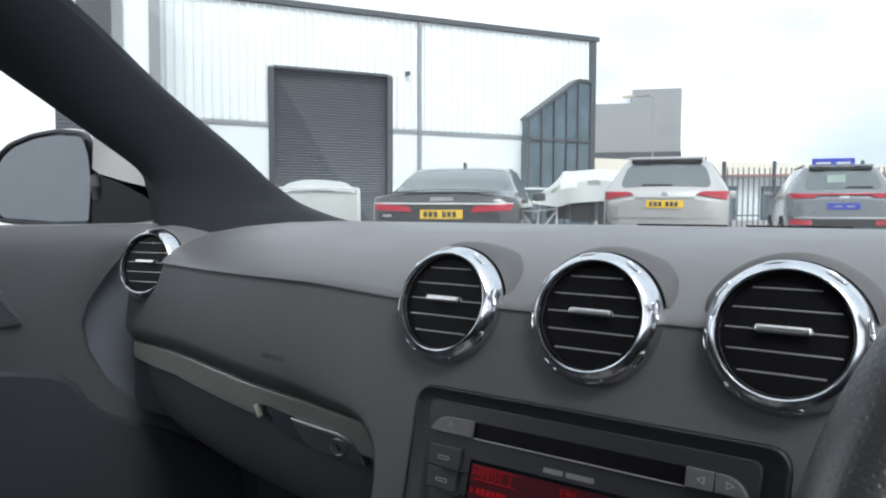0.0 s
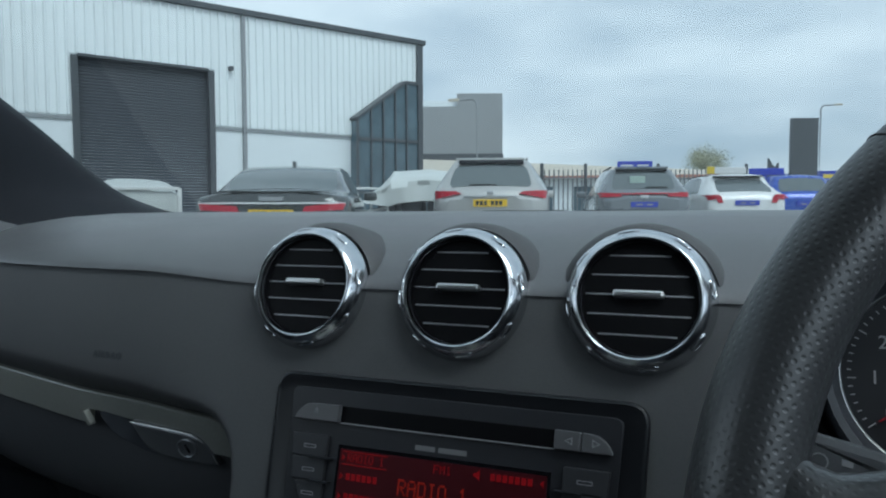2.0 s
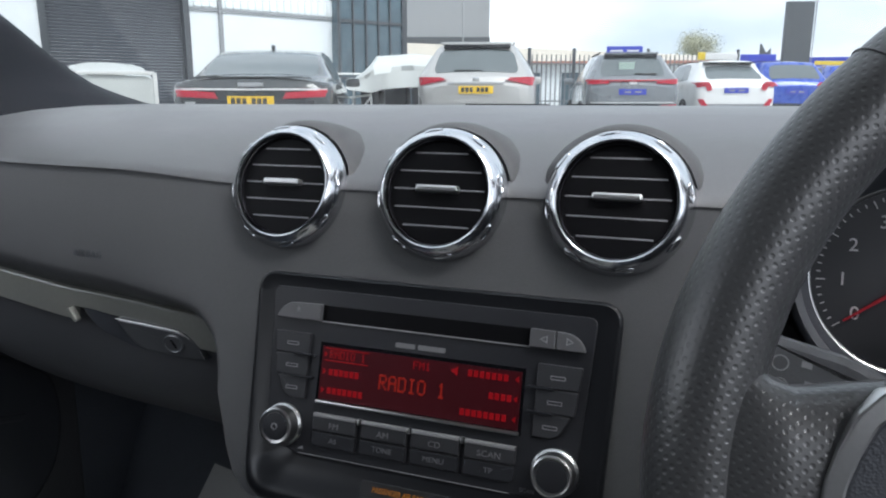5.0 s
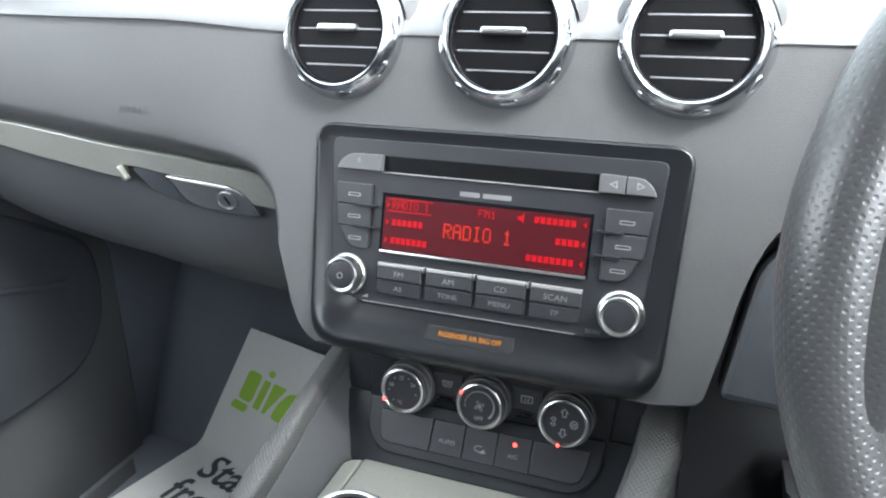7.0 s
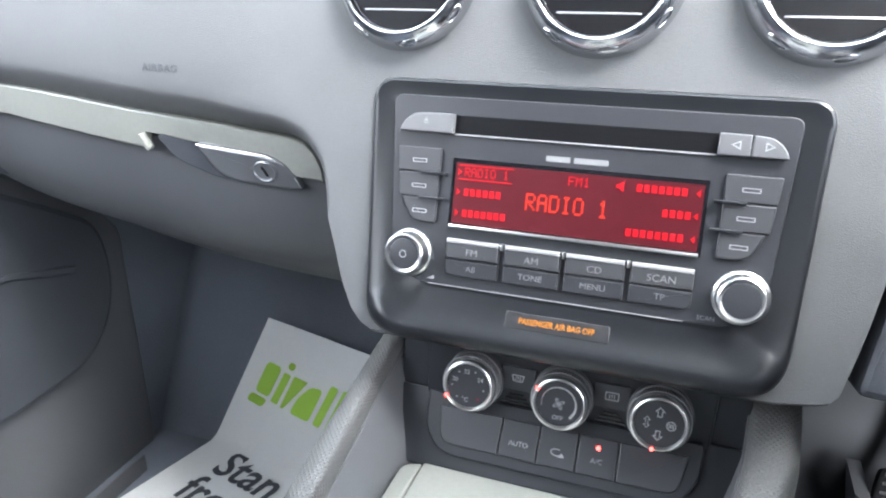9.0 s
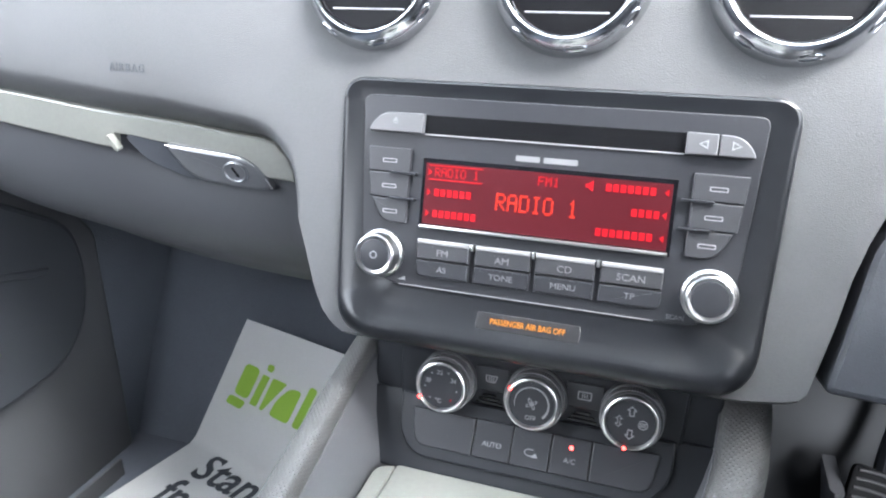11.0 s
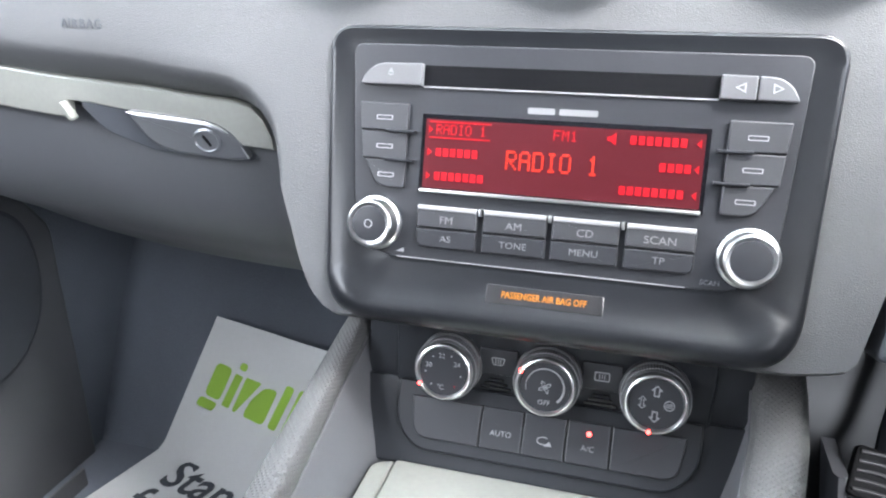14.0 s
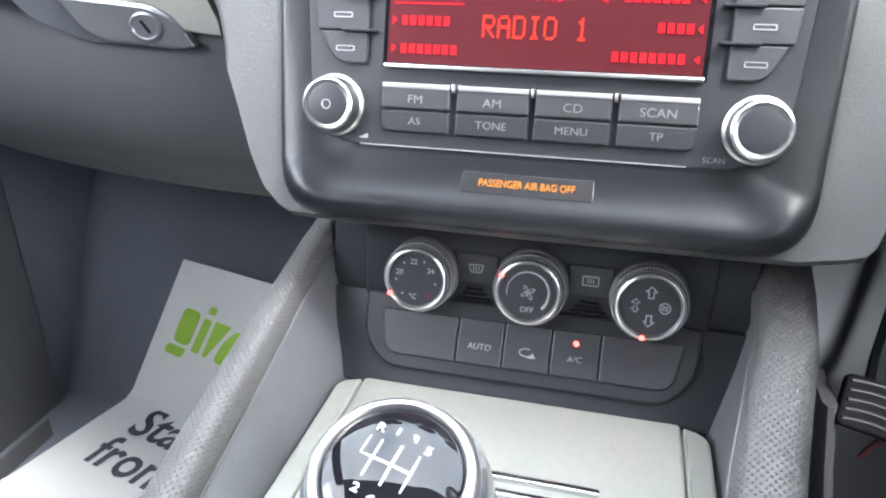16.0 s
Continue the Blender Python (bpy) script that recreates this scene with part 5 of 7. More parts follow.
# cabin floor, footwell front and rear closing wall
bm = bmesh.new()
box(bm, pose(0, -0.6, 0.185), 1.5, 1.9, 0.03)
structure("floor", bm, CARPET, "dark grey car carpet", "floor")
bm = bmesh.new()
loft(bm, [[Vector((x, y, z)) for y, z in ((0.15, 0.20), (0.25, 0.40), (0.34, 0.55), (0.34, 0.80), (0.40, 0.80), (0.40, 0.17))] for x in (-0.72, 0.72)])
structure("wall_front", bm, CARPET, "dark carpeted footwell bulkhead", "bulkhead")
# unseen wall up to the roof, added to keep out light from behind
bm = bmesh.new()
box(bm, pose(0, -1.50, 0.75), 1.5, 0.05, 1.14)
structure("wall_back", bm, DASH_DARK, "unseen dark wall that shuts out light behind the cabin", "wall")
# unseen side panels, added to block light aft of the doors
for s, nm in ((-1, "wall_rear_left"), (1, "wall_rear_right")):
    bm = bmesh.new()
    loft(bm, [[Vector((s * x, y, z)) for x, z in ((0.70, 0.18), (0.70, 0.95), (0.56, 1.32), (0.60, 1.34), (0.76, 0.95), (0.76, 0.18))] for y in (-1.12, -1.50)])
    structure(nm, bm, DASH_DARK, "unseen dark panel that blocks light behind the door", "side panel")
for s, nm in ((-1, "wall_left"), (1, "wall_right")):
    bm = bmesh.new()
    box(bm, pose(s * 0.740, 0.13, 0.555), 0.06, 0.60, 0.76, 0.006)
    structure(nm, bm, CARPET, "dark carpeted footwell side", "side panel")

# added black sheets over the carpet stand for the driver's footwell's shade
shade_sheets = thing("footwell_shade_sheets", (0.43, 0.2, 0.2), "added black sheets that darken the driver's footwell as shade", "footwell lining")
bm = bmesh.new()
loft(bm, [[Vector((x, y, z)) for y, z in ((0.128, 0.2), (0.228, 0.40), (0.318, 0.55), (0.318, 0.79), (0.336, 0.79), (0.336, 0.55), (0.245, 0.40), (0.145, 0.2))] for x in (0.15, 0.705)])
part("front_shade_sheet", bm, SURROUND, shade_sheets)
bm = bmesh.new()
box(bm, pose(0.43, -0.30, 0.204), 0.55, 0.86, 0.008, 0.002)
part("floor_shade_sheet", bm, SURROUND, shade_sheets)

paper = thing("paper_floor_mat", (-0.45, 0.05, 0.2), "white paper floor mat with green logo and grey print", "paper mat")
e1 = Vector((0.972, -0.235, 0)).normalized()
tl, fold, foot = Vector((-0.519, 0.212, 0.408)), Vector((-0.582, 0.128, 0.229)), Vector((-0.650, -0.02, 0.206))
bm = bmesh.new()
down = [tl, tl.lerp(fold, 0.35), tl.lerp(fold, 0.7), tl.lerp(fold, 0.95), fold.lerp(foot, 0.04), fold.lerp(foot, 0.2), fold.lerp(foot, 0.6), foot, foot + (foot - fold) * 1.0 + Vector((0, 0, 0.02))]
wide = 0.40
loft(bm, [[p + e1 * (wide * k / 8) + Vector((0, 0, 0.0006 * math.sin(k * 1.1))) for k in range(9)] + [p + e1 * (wide * k / 8) + Vector((0, 0.0006, 0.0006 * math.sin(k * 1.1) - 0.0008)) for k in range(8, -1, -1)] for p in down])
part("sheet", bm, PAPER, paper)
up1 = (tl - fold).normalized()
PM = Matrix.Translation(tl) @ Matrix((e1.to_4d(), up1.to_4d(), e1.cross(up1).to_4d(), (0, 0, 0, 1))).transposed()
PM = Matrix(((e1.x, up1.x, e1.cross(up1).x, tl.x), (e1.y, up1.y, e1.cross(up1).y, tl.y), (e1.z, up1.z, e1.cross(up1).z, tl.z), (0, 0, 0, 1)))
# the green logo as plain shapes
def logo_shape(pts, r):
    bm = bmesh.new()
    prism(bm, off(PM, 0, 0, 0.0009), rounded(mm(*pts), r / 1000), 0, 0.0002)
    part("logo_shape", bm, INK_GREEN, paper, "green logo shape")


logo_shape([(35, -112), (65, -114), (66, -64), (36, -62)], 9)
logo_shape([(27, -130), (60, -132), (64, -118), (30, -116)], 6)
logo_shape([(71, -118), (85, -119), (88, -70), (74, -69)], 2)
logo_shape([(76, -62), (89, -63), (89, -52), (76, -51)], 5.5)
logo_shape([(92, -120), (98, -121), (122, -70), (94, -69)], 3)
logo_shape([(112, -122), (150, -124), (152, -72), (130, -74), (116, -96)], 8)
logo_shape([(158, -124), (172, -125), (176, -62), (162, -60)], 5)
logo_shape([(181, -126), (195, -127), (199, -62), (185, -60)], 5)
logo_shape([(205, -126), (236, -128), (238, -78), (207, -76)], 9)
up2 = (fold - foot).normalized()
n2 = e1.cross(up2)
QM = Matrix(((e1.x, up2.x, n2.x, fold.x), (e1.y, up2.y, n2.y, fold.y), (e1.z, up2.z, n2.z, fold.z), (0, 0, 0, 1)))
text("print", "Stan", 0.068, off(QM, 0.056, -0.030, 0.0012), INK_GREY, paper, centre=False, thick=0.0011)
text("print", "from", 0.068, off(QM, 0.054, -0.088, 0.0012), INK_GREY, paper, centre=False, thick=0.0011)

mirror = thing("wing_mirror", (-0.84, -0.05, 0.95), "silver wing mirror with black rim reflecting a grey wall", "wing mirror")
WM = Matrix.Translation((-0.84, -0.05, 0)) @ Matrix.Rotation(radians(20), 4, "Z") @ Matrix.Rotation(radians(90), 4, "X")
GLASS = rounded([(-0.185, 1.020), (-0.172, 1.046), (-0.148, 1.064), (-0.105, 1.077), (-0.064, 1.082), (-0.016, 1.078), (-0.006, 1.050), (-0.002, 1.010), (-0.008, 0.953), (-0.068, 0.951), (-0.172, 0.957), (-0.187, 0.975)], [0.015, 0.01, 0.01, 0.01, 0.01, 0.01, 0.008, 0.01, 0.006, 0.01, 0.012, 0.01])
bm = bmesh.new()
prism(bm, WM, GLASS, -0.004, 0.0, 0.0008)
part("mirror_glass", bm, MIRROR, mirror, "mirror glass")
bm = bmesh.new()
loft(bm, [[WM @ Vector((q.x, q.y, h)) for q in inset(GLASS, d)] for d, h in ((-0.001, -0.006), (-0.001, 0.004), (-0.0035, 0.0055), (-0.0075, 0.003), (-0.0085, -0.012), (-0.004, -0.02))], caps=False)
part("mirror_rim", bm, GLOSS, mirror, "gloss black mirror rim")
bm = bmesh.new()
loft(bm, [[WM @ Vector((cx + (q.x - cx) * k, 1.016 + (q.y - 1.016) * k, h)) for q in inset(GLASS, -0.0088)] for k, h, cx in ((1.0, -0.006, -0.09), (1.03, -0.02, -0.09), (1.0, -0.045, -0.09), (0.86, -0.07, -0.09), (0.6, -0.088, -0.09), (0.2, -0.096, -0.09))])
part("shell", bm, CAR_SILVER, mirror, "silver painted mirror shell")
bm = bmesh.new()
loft(bm, [[WM @ Vector((x, y, z)) for x, y, z in ring] for ring in (
    [(0.004, 1.083, 0.002), (0.016, 1.071, 0.006), (0.060, 1.044, 0.0), (0.104, 1.017, -0.012), (0.103, 1.000, -0.012), (0.060, 1.010, 0.0), (0.018, 1.022, 0.008), (0.004, 1.030, 0.006)],
    [(0.004, 1.083, -0.06), (0.016, 1.071, -0.06), (0.060, 1.044, -0.06), (0.104, 1.017, -0.06), (0.103, 0.995, -0.06), (0.060, 1.0, -0.06), (0.018, 1.0, -0.06), (0.004, 1.0, -0.06)])])
part("mirror_arm", bm, CAR_SILVER, mirror, "silver upper arm")
bm = bmesh.new()
loft(bm, [[WM @ Vector((x, y, z)) for x, y, z in ring] for ring in (
    [(0.004, 1.024, 0.004), (0.024, 1.018, 0.006), (0.046, 1.010, 0.003), (0.081, 0.992, -0.004), (0.104, 0.975, -0.010), (0.110, 0.965, -0.012), (0.106, 0.957, -0.010), (0.072, 0.951, 0.002), (0.003, 0.950, 0.008)],
    [(0.004, 1.02, -0.05), (0.024, 1.012, -0.05), (0.046, 1.004, -0.05), (0.081, 0.990, -0.05), (0.104, 0.975, -0.05), (0.110, 0.965, -0.05), (0.106, 0.957, -0.05), (0.072, 0.951, -0.05), (0.003, 0.950, -0.05)])])
part("mirror_foot", bm, SATIN, mirror, "dark plastic mirror foot")
bm = bmesh.new()
sweep(bm, [WM @ Vector(p) for p in ((0.010, 1.020, 0.008), (0.012, 1.004, 0.009), (0.012, 0.985, 0.008))], [0.006, 0.008, 0.005], 10)
part("mirror_pivot", bm, DASH_MID, mirror)
# pedals in the driver's footwell
for x, w, label in ((0.305, 0.06, "clutch pedal with ribbed rubber pad"), (0.385, 0.06, "brake pedal with ribbed rubber pad")):
    ped = thing("foot_pedal", (x, 0.12, 0.40), label, "pedal", "foot pedals")
    M = frame_at((x, 0.10, 0.400), 38) @ Matrix.Rotation(radians(-12), 4, "Z")
    bm = bmesh.new()
    prism(bm, M, rect(-w / 2, -0.026, w / 2, 0.026, 0.008), -0.012, 0.0, 0.003)
    pad_ = part("pedal_pad", bm, RUBBER_TRIM, ped, "black rubber pad")
    for k in range(5):
        bm = bmesh.new()
        sweep(bm, [M @ Vector((-w * 0.42 + w * 0.84 * j / 8, -0.019 + 0.0095 * k + 0.003 * math.sin(math.pi * j / 8), 0.001)) for j in range(9)], 0.0018, 6)
        part("rib", bm, RIB, pad_)
    bm = bmesh.new()
    sweep(bm, [M @ Vector((0, 0.0, -0.012)), M @ Vector((0.004, 0.05, -0.035)), M @ Vector((0.008, 0.16, -0.03)), M @ Vector((0.01, 0.26, 0.02))], [0.010, 0.009, 0.009, 0.010], 8)
    part("pedal_arm", bm, SATIN, ped, "black steel pedal arm")
rest = thing("foot_rest", (0.275, 0.10, 0.2), "dark plastic foot rest beside the console", "foot rest")
bm = bmesh.new()
loft(bm, [[Vector((x, y, z)) for x, y, z in ((a, 0.10, b), (a + 0.004, 0.094, b), (a + 0.010, 0.094, b), (a + 0.014, 0.10, b), (a + 0.014, 0.16, b), (a, 0.16, b))] for a, b in ((0.259, 0.398), (0.260, 0.392), (0.272, 0.32), (0.284, 0.26), (0.292, 0.205))])
part("rest_edge", bm, DASH_MID, rest)
bm = bmesh.new()
sweep(bm, [(0.322, 0.10, 0.366), (0.314, 0.102, 0.352), (0.308, 0.104, 0.335)], 0.0035, 8)
cable = thing("red_lead", (0.315, 0.10, 0.35), "short dull red lead in the footwell", "cable")
part("lead", bm, RED_DULL, cable)


# ---------------------------------------------------------------- outside: yard and buildings
ASPHALT = mat("asphalt", (0.30, 0.30, 0.29), 0.9, vary=0.25, grain=60, stain=0.4, bump=0.4, bump_scale=90)
CLAD = mat("white_profiled_cladding", (0.82, 0.855, 0.86), 0.42, vary=0.05, grain=4, stain=0.5)
PLINTH = mat("pale_wall_panel", (0.78, 0.815, 0.83), 0.6, vary=0.06, grain=8, stain=0.7)
DARK_STEEL = mat("dark_grey_steel", (0.075, 0.082, 0.09), 0.45, vary=0.08, grain=10, stain=1.5)
SHUTTER = mat("grey_roller_shutter", (0.065, 0.072, 0.085), 0.5, vary=0.12, grain=6, stain=0.8)
GREY_CLAD = mat("grey_cladding", (0.28, 0.29, 0.30), 0.5, vary=0.05, grain=3, stain=0.3)
DARK_GLASS = mat("dark_tinted_glass", (0.09, 0.13, 0.155), 0.05, vary=0.25, grain=2, stain=1.0)
CREAM = mat("cream_roof", (0.55, 0.50, 0.42), 0.7, vary=0.1, grain=6, stain=0.4)
TERRACOTTA = mat("red_fascia", (0.42, 0.20, 0.15), 0.6, vary=0.1)
TARP = mat("white_tarpaulin", (0.60, 0.62, 0.60), 0.4, vary=0.06, grain=20, stain=3)
WHITE_STEEL = mat("white_painted_steel", (0.72, 0.72, 0.70), 0.45, vary=0.1, stain=8)
PAINT_BLACK = mat("dark_grey_car_paint", (0.035, 0.040, 0.040), 0.25, metal=0.3, vary=0.04, coat=1.0, grain=20)
PAINT_SILVER = mat("silver_car_paint", (0.50, 0.49, 0.47), 0.3, metal=0.6, vary=0.02, coat=0.8, grain=400, stain=0.7)
PAINT_GREY = mat("blue_grey_car_paint", (0.19, 0.205, 0.22), 0.28, metal=0.4, vary=0.02, coat=0.9, grain=400, stain=0.7)
PAINT_WHITE = mat("white_car_paint", (0.74, 0.74, 0.73), 0.3, vary=0.03, coat=0.8, grain=20)
PAINT_BLUE = mat("blue_car_paint", (0.02, 0.07, 0.42), 0.28, metal=0.2, vary=0.04, coat=0.9, grain=20)
CAR_GLASS = mat("car_window_glass", (0.13, 0.15, 0.155), 0.05, vary=0.1)
RED_LENS = mat("red_tail_light", (0.46, 0.012, 0.035), 0.18, vary=0.06, coat=0.6)
LENS_CLEAR = mat("pale_lens", (0.75, 0.72, 0.72), 0.2, vary=0.05, coat=0.5)
PLATE_YELLOW = mat("yellow_number_plate", (0.78, 0.50, 0.02), 0.45, vary=0.03)
PLATE_INK = mat("plate_ink", (0.03, 0.03, 0.03), 0.5)
BANNER_BLUE = mat("blue_banner", (0.035, 0.055, 0.42), 0.5, vary=0.04)
BANNER_YELLOW = mat("yellow_banner", (0.75, 0.55, 0.05), 0.5, vary=0.04)
RUBBER = mat("black_rubber", (0.02, 0.02, 0.02), 0.8, vary=0.1)
LEAF_PALE = mat("pale_green_sticker", (0.35, 0.45, 0.40), 0.6)
BARK = mat("bare_twigs", (0.26, 0.23, 0.17), 0.9, vary=0.3)
LEAF = mat("spring_leaves", (0.42, 0.42, 0.30), 0.8, vary=0.4)

bm = bmesh.new()
rows = [[bm.verts.new((x, y, z)) for x in (-600, 600)] for y, z in ((-600, 0.05), (0, 0.05), (40, 0.54), (900, 0.54))]
for a, b in zip(rows, rows[1:]):
    bm.faces.new((a[0], a[1], b[1], b[0]))
structure("ground", bm, ASPHALT, "pale worn asphalt yard", "ground")



def rise(y):
    """The yard climbs gently away from the car."""
    return 0.05 + 0.49 * min(40, max(0, y)) / 40


ORIGIN, ALONG = Vector((-9.213, 21.936, 0)), Vector((0.5284, 0.8490, 0))
OUT = Vector((0.8490, -0.5284, 0))
BM = Matrix(((ALONG.x, 0, OUT.x, ORIGIN.x), (ALONG.y, 0, OUT.y, ORIGIN.y), (0, 1, 0, 0), (0, 0, 0, 1)))  # x along the wall, y up, z out of it

shed = thing("warehouse", (-12, 18, 0), "white clad warehouse with dark roller door and grey trim", "warehouse")


def slab_on(m, x0, y0, x1, y1, low, high, name, material, parent, label="", r=0.0):
    bm = bmesh.new()
    prism(bm, m, rect(x0, y0, x1, y1), low, high, r)
    return part(name, bm, material, parent, label)


# wall core with the door opening left free
for x0, y0, x1, y1 in ((-13.8, 0, -11.0, 6.7), (-7.42, 0, -0.26, 6.7), (-11.0, 4.93, -7.42, 6.7)):
    slab_on(BM, x0, y0, x1, y1, -0.3, -0.02, "wall", PLINTH, shed)
slab_on(BM, -13.8, 0, -11.0, 3.3, -0.02, 0.0, "plinth_panel", PLINTH, shed)
slab_on(BM, -7.42, 0, -0.26, 3.3, -0.02, 0.0, "plinth_panel", PLINTH, shed)
# upright ribs of the cladding sheets
for x0, x1, y0 in ((-13.8, -11.05, 3.42), (-11.05, -7.4, 4.98), (-7.4, -0.31, 3.42)):
    n = max(1, round((x1 - x0) / 0.9))
    for k in range(n):
        a, b = x0 + (x1 - x0) * k / n, x0 + (x1 - x0) * (k + 1) / n
        bm = bmesh.new()
        prof = []
        for r in range(4):
            p = a + (b - a) * r / 4
            q = (b - a) / 4
            prof += [(p, 0.0), (p + 0.60 * q, 0.0), (p + 0.68 * q, 0.055), (p + 0.86 * q, 0.055), (p + 0.98 * q, 0.0)]
        prof += [(b - 0.002, 0.0)]
        loft(bm, [[BM @ Vector((x, y, z)) for x, z in prof] + [BM @ Vector((x, y, -0.015)) for x, z in prof[::-1]] for y in (y0, 6.62)])
        part("cladding_sheet", bm, CLAD, shed)
slab_on(BM, -13.9, 6.64, -0.14, 6.79, -0.5, 0.12, "parapet_trim", DARK_STEEL, shed, "dark grey roof edge")
slab_on(BM, -13.8, 3.30, -11.0, 3.38, -0.02, 0.05, "drip_rail", GREY_CLAD, shed)
slab_on(BM, -7.42, 3.30, -0.26, 3.38, -0.02, 0.05, "drip_rail", GREY_CLAD, shed)
slab_on(BM, -6.60, 0, -6.50, 6.6, 0.0, 0.12, "downpipe", GREY_CLAD, shed)
slab_on(BM, -0.46, 0.0, -0.24, 6.6, 0.0, 0.10, "corner_trim", DARK_STEEL, shed)
bm = bmesh.new()
box(bm, BM @ Matrix.Translation((-6.95, 5.05, 0.1)), 0.12, 0.12, 0.2, 0.02)
part("wall_light", bm, DARK_STEEL, shed)
door = thing("roller_door", tuple(BM @ Vector((-9.2, 0, 0))), "dark grey closed roller shutter door", "roller door")
for k in range(62):
    y = 0.08 * k
    bm = bmesh.new()
    prism(bm, BM, rect(-10.87, y + 0.003, -7.55, y + 0.077), -0.22, -0.15, 0.022)
    part("slat", bm, SHUTTER, door)
slab_on(BM, -11.02, 0, -10.86, 4.93, -0.25, 0.07, "door_jamb", DARK_STEEL, door)
slab_on(BM, -7.56, 0, -7.40, 4.93, -0.25, 0.07, "door_jamb", DARK_STEEL, door)
slab_on(BM, -10.86, 4.92, -7.56, 4.99, -0.25, 0.07, "door_head", DARK_STEEL, door)
# roof and the return wall that closes it
slab_on(BM, -13.8, 6.4, -0.26, 6.55, -14, -0.3, "roof", GREY_CLAD, shed)
slab_on(BM, -0.54, 0, -0.26, 6.5, -14, -0.3, "end_wall", CLAD, shed)
# projecting left wing with a second roller door
wing = thing("warehouse_wing", tuple(BM @ Vector((-17, 0, 1))), "pale clad warehouse wing with grey corner posts", "warehouse")
slab_on(BM, -30, 0, -14.05, 7.6, -3, 1.4, "wall", CLAD, wing)
slab_on(BM, -15.6, 5.0, -14.86, 7.6, 1.4, 1.55, "grey_panel", DARK_STEEL, wing)
slab_on(BM, -14.86, 0, -14.62, 7.6, 1.4, 1.52, "post", GREY_CLAD, wing)
slab_on(BM, -14.05, 0, -13.80, 7.4, -0.3, 1.5, "return_trim", GREY_CLAD, wing)
for k in range(38):
    slab_on(BM, -16.08, 0.09 * k, -14.95, 0.09 * k + 0.08, 1.4, 1.46, "slat", SHUTTER, wing)
# raked glazed corner
glaz = thing("glazed_entrance", tuple(BM @ Vector((-1.7, 0, 0.3))), "dark framed glazed entrance with raked top", "glazing")
bm = bmesh.new()
prism(bm, BM, [(-3.02, 0), (-0.66, 0), (-0.66, 5.19), (-1.18, 5.22), (-3.02, 3.92)], 0.0, 0.45)
part("glass_body", bm, DARK_GLASS, glaz, "dark tinted glazing")
top = lambda x: 3.92 + (5.22 - 3.92) * min(1, (x + 3.02) / 1.84)
for x in (-3.02, -2.54, -2.08, -1.62, -1.18, -0.70):
    slab_on(BM, x - 0.025, 0, x + 0.025, top(x) if x < -1.0 else 5.19, 0.40, 0.52, "mullion", DARK_STEEL, glaz)
slab_on(BM, -3.0, 3.22, -0.68, 3.32, 0.42, 0.50, "transom", DARK_STEEL, glaz)
slab_on(BM, -3.0, 1.5, -0.68, 1.58, 0.42, 0.50, "transom", DARK_STEEL, glaz)
bm = bmesh.new()
prism(bm, BM, [(-3.06, 3.86), (-1.18, 5.18), (-0.64, 5.16), (-0.64, 5.24), (-1.20, 5.27), (-3.06, 3.95)], 0.0, 0.52)
part("raked_cap", bm, DARK_STEEL, glaz)
# things in front of the shutter and in the gaps
far = thing("grey_building", (-15, 48, 0), "grey clad industrial building behind the yard", "building")
FM = Matrix.Translation((-13.1, 44.3, 0)) @ Matrix.Rotation(radians(21), 4, "Z") @ Matrix.Rotation(radians(90), 4, "X")
slab_on(FM, -14, 4.4, 0.0, 7.9, -20, 0.0, "wall", GREY_CLAD, far)
slab_on(FM, -14, 4.0, 0.05, 4.75, -20, 0.05, "band", DARK_STEEL, far)
slab_on(FM, -3.0, 7.9, 0.0, 8.75, -20, 0.0, "upper_block", GREY_CLAD, far)
slab_on(FM, -5.6, 7.9, -3.0, 8.6, -9, -2, "upper_block", CLAD, far)
slab_on(FM, -14, 0, 0, 4.0, -20, -0.2, "lower_wall", CREAM, far)
low = thing("low_building", (-8, 36, 0), "low building with cream roof and red fascia", "building")
LM = Matrix.Translation((-9, 36, 0)) @ Matrix.Rotation(radians(14), 4, "Z") @ Matrix.Rotation(radians(90), 4, "X")
slab_on(LM, -8, 0, 10.0, 2.6, -8, 0.0, "wall", PLINTH, low)
bm = bmesh.new()
loft(bm, [[LM @ Vector((x, y, z)) for y, z in ((2.75, 0.5), (4.2 - 0.05 * (x + 8), -5), (4.2 - 0.05 * (x + 8), -8), (2.6, -8), (2.6, 0.4))] for x in (-8, 10.2)])
part("roof", bm, CREAM, low, "cream pitched roof")
slab_on(LM, -8, 2.62, 10.2, 2.76, 0.4, 0.56, "fascia", TERRACOTTA, low, "red roof fascia")
for x in (-6, -3.5, -0.6, 2.2, 5, 7.6):
    slab_on(LM, x, 0, x + 1.7, 2.2, 0.0, 0.05, "window", DARK_GLASS, low)
slab_on(LM, 4.4, 0.6, 4.9, 2.3, 0.05, 0.1, "sign", RED_LENS, low)

GALVANISED = mat("galvanised_steel", (0.17, 0.18, 0.19), 0.5, metal=0.3, vary=0.12, grain=30)
fence = thing("palisade_fence", (0.5, 30, 0), "grey steel palisade fence and gate", "fence")
for k in range(46):
    x = -6.0 + 0.16 * k
    y = 26.0 + 0.10 * k
    bm = bmesh.new()
    box(bm, pose(x, y, rise(y) + 1.08), 0.045, 0.02, 2.16, 0.0)
    part("pale", bm, GALVANISED, fence)
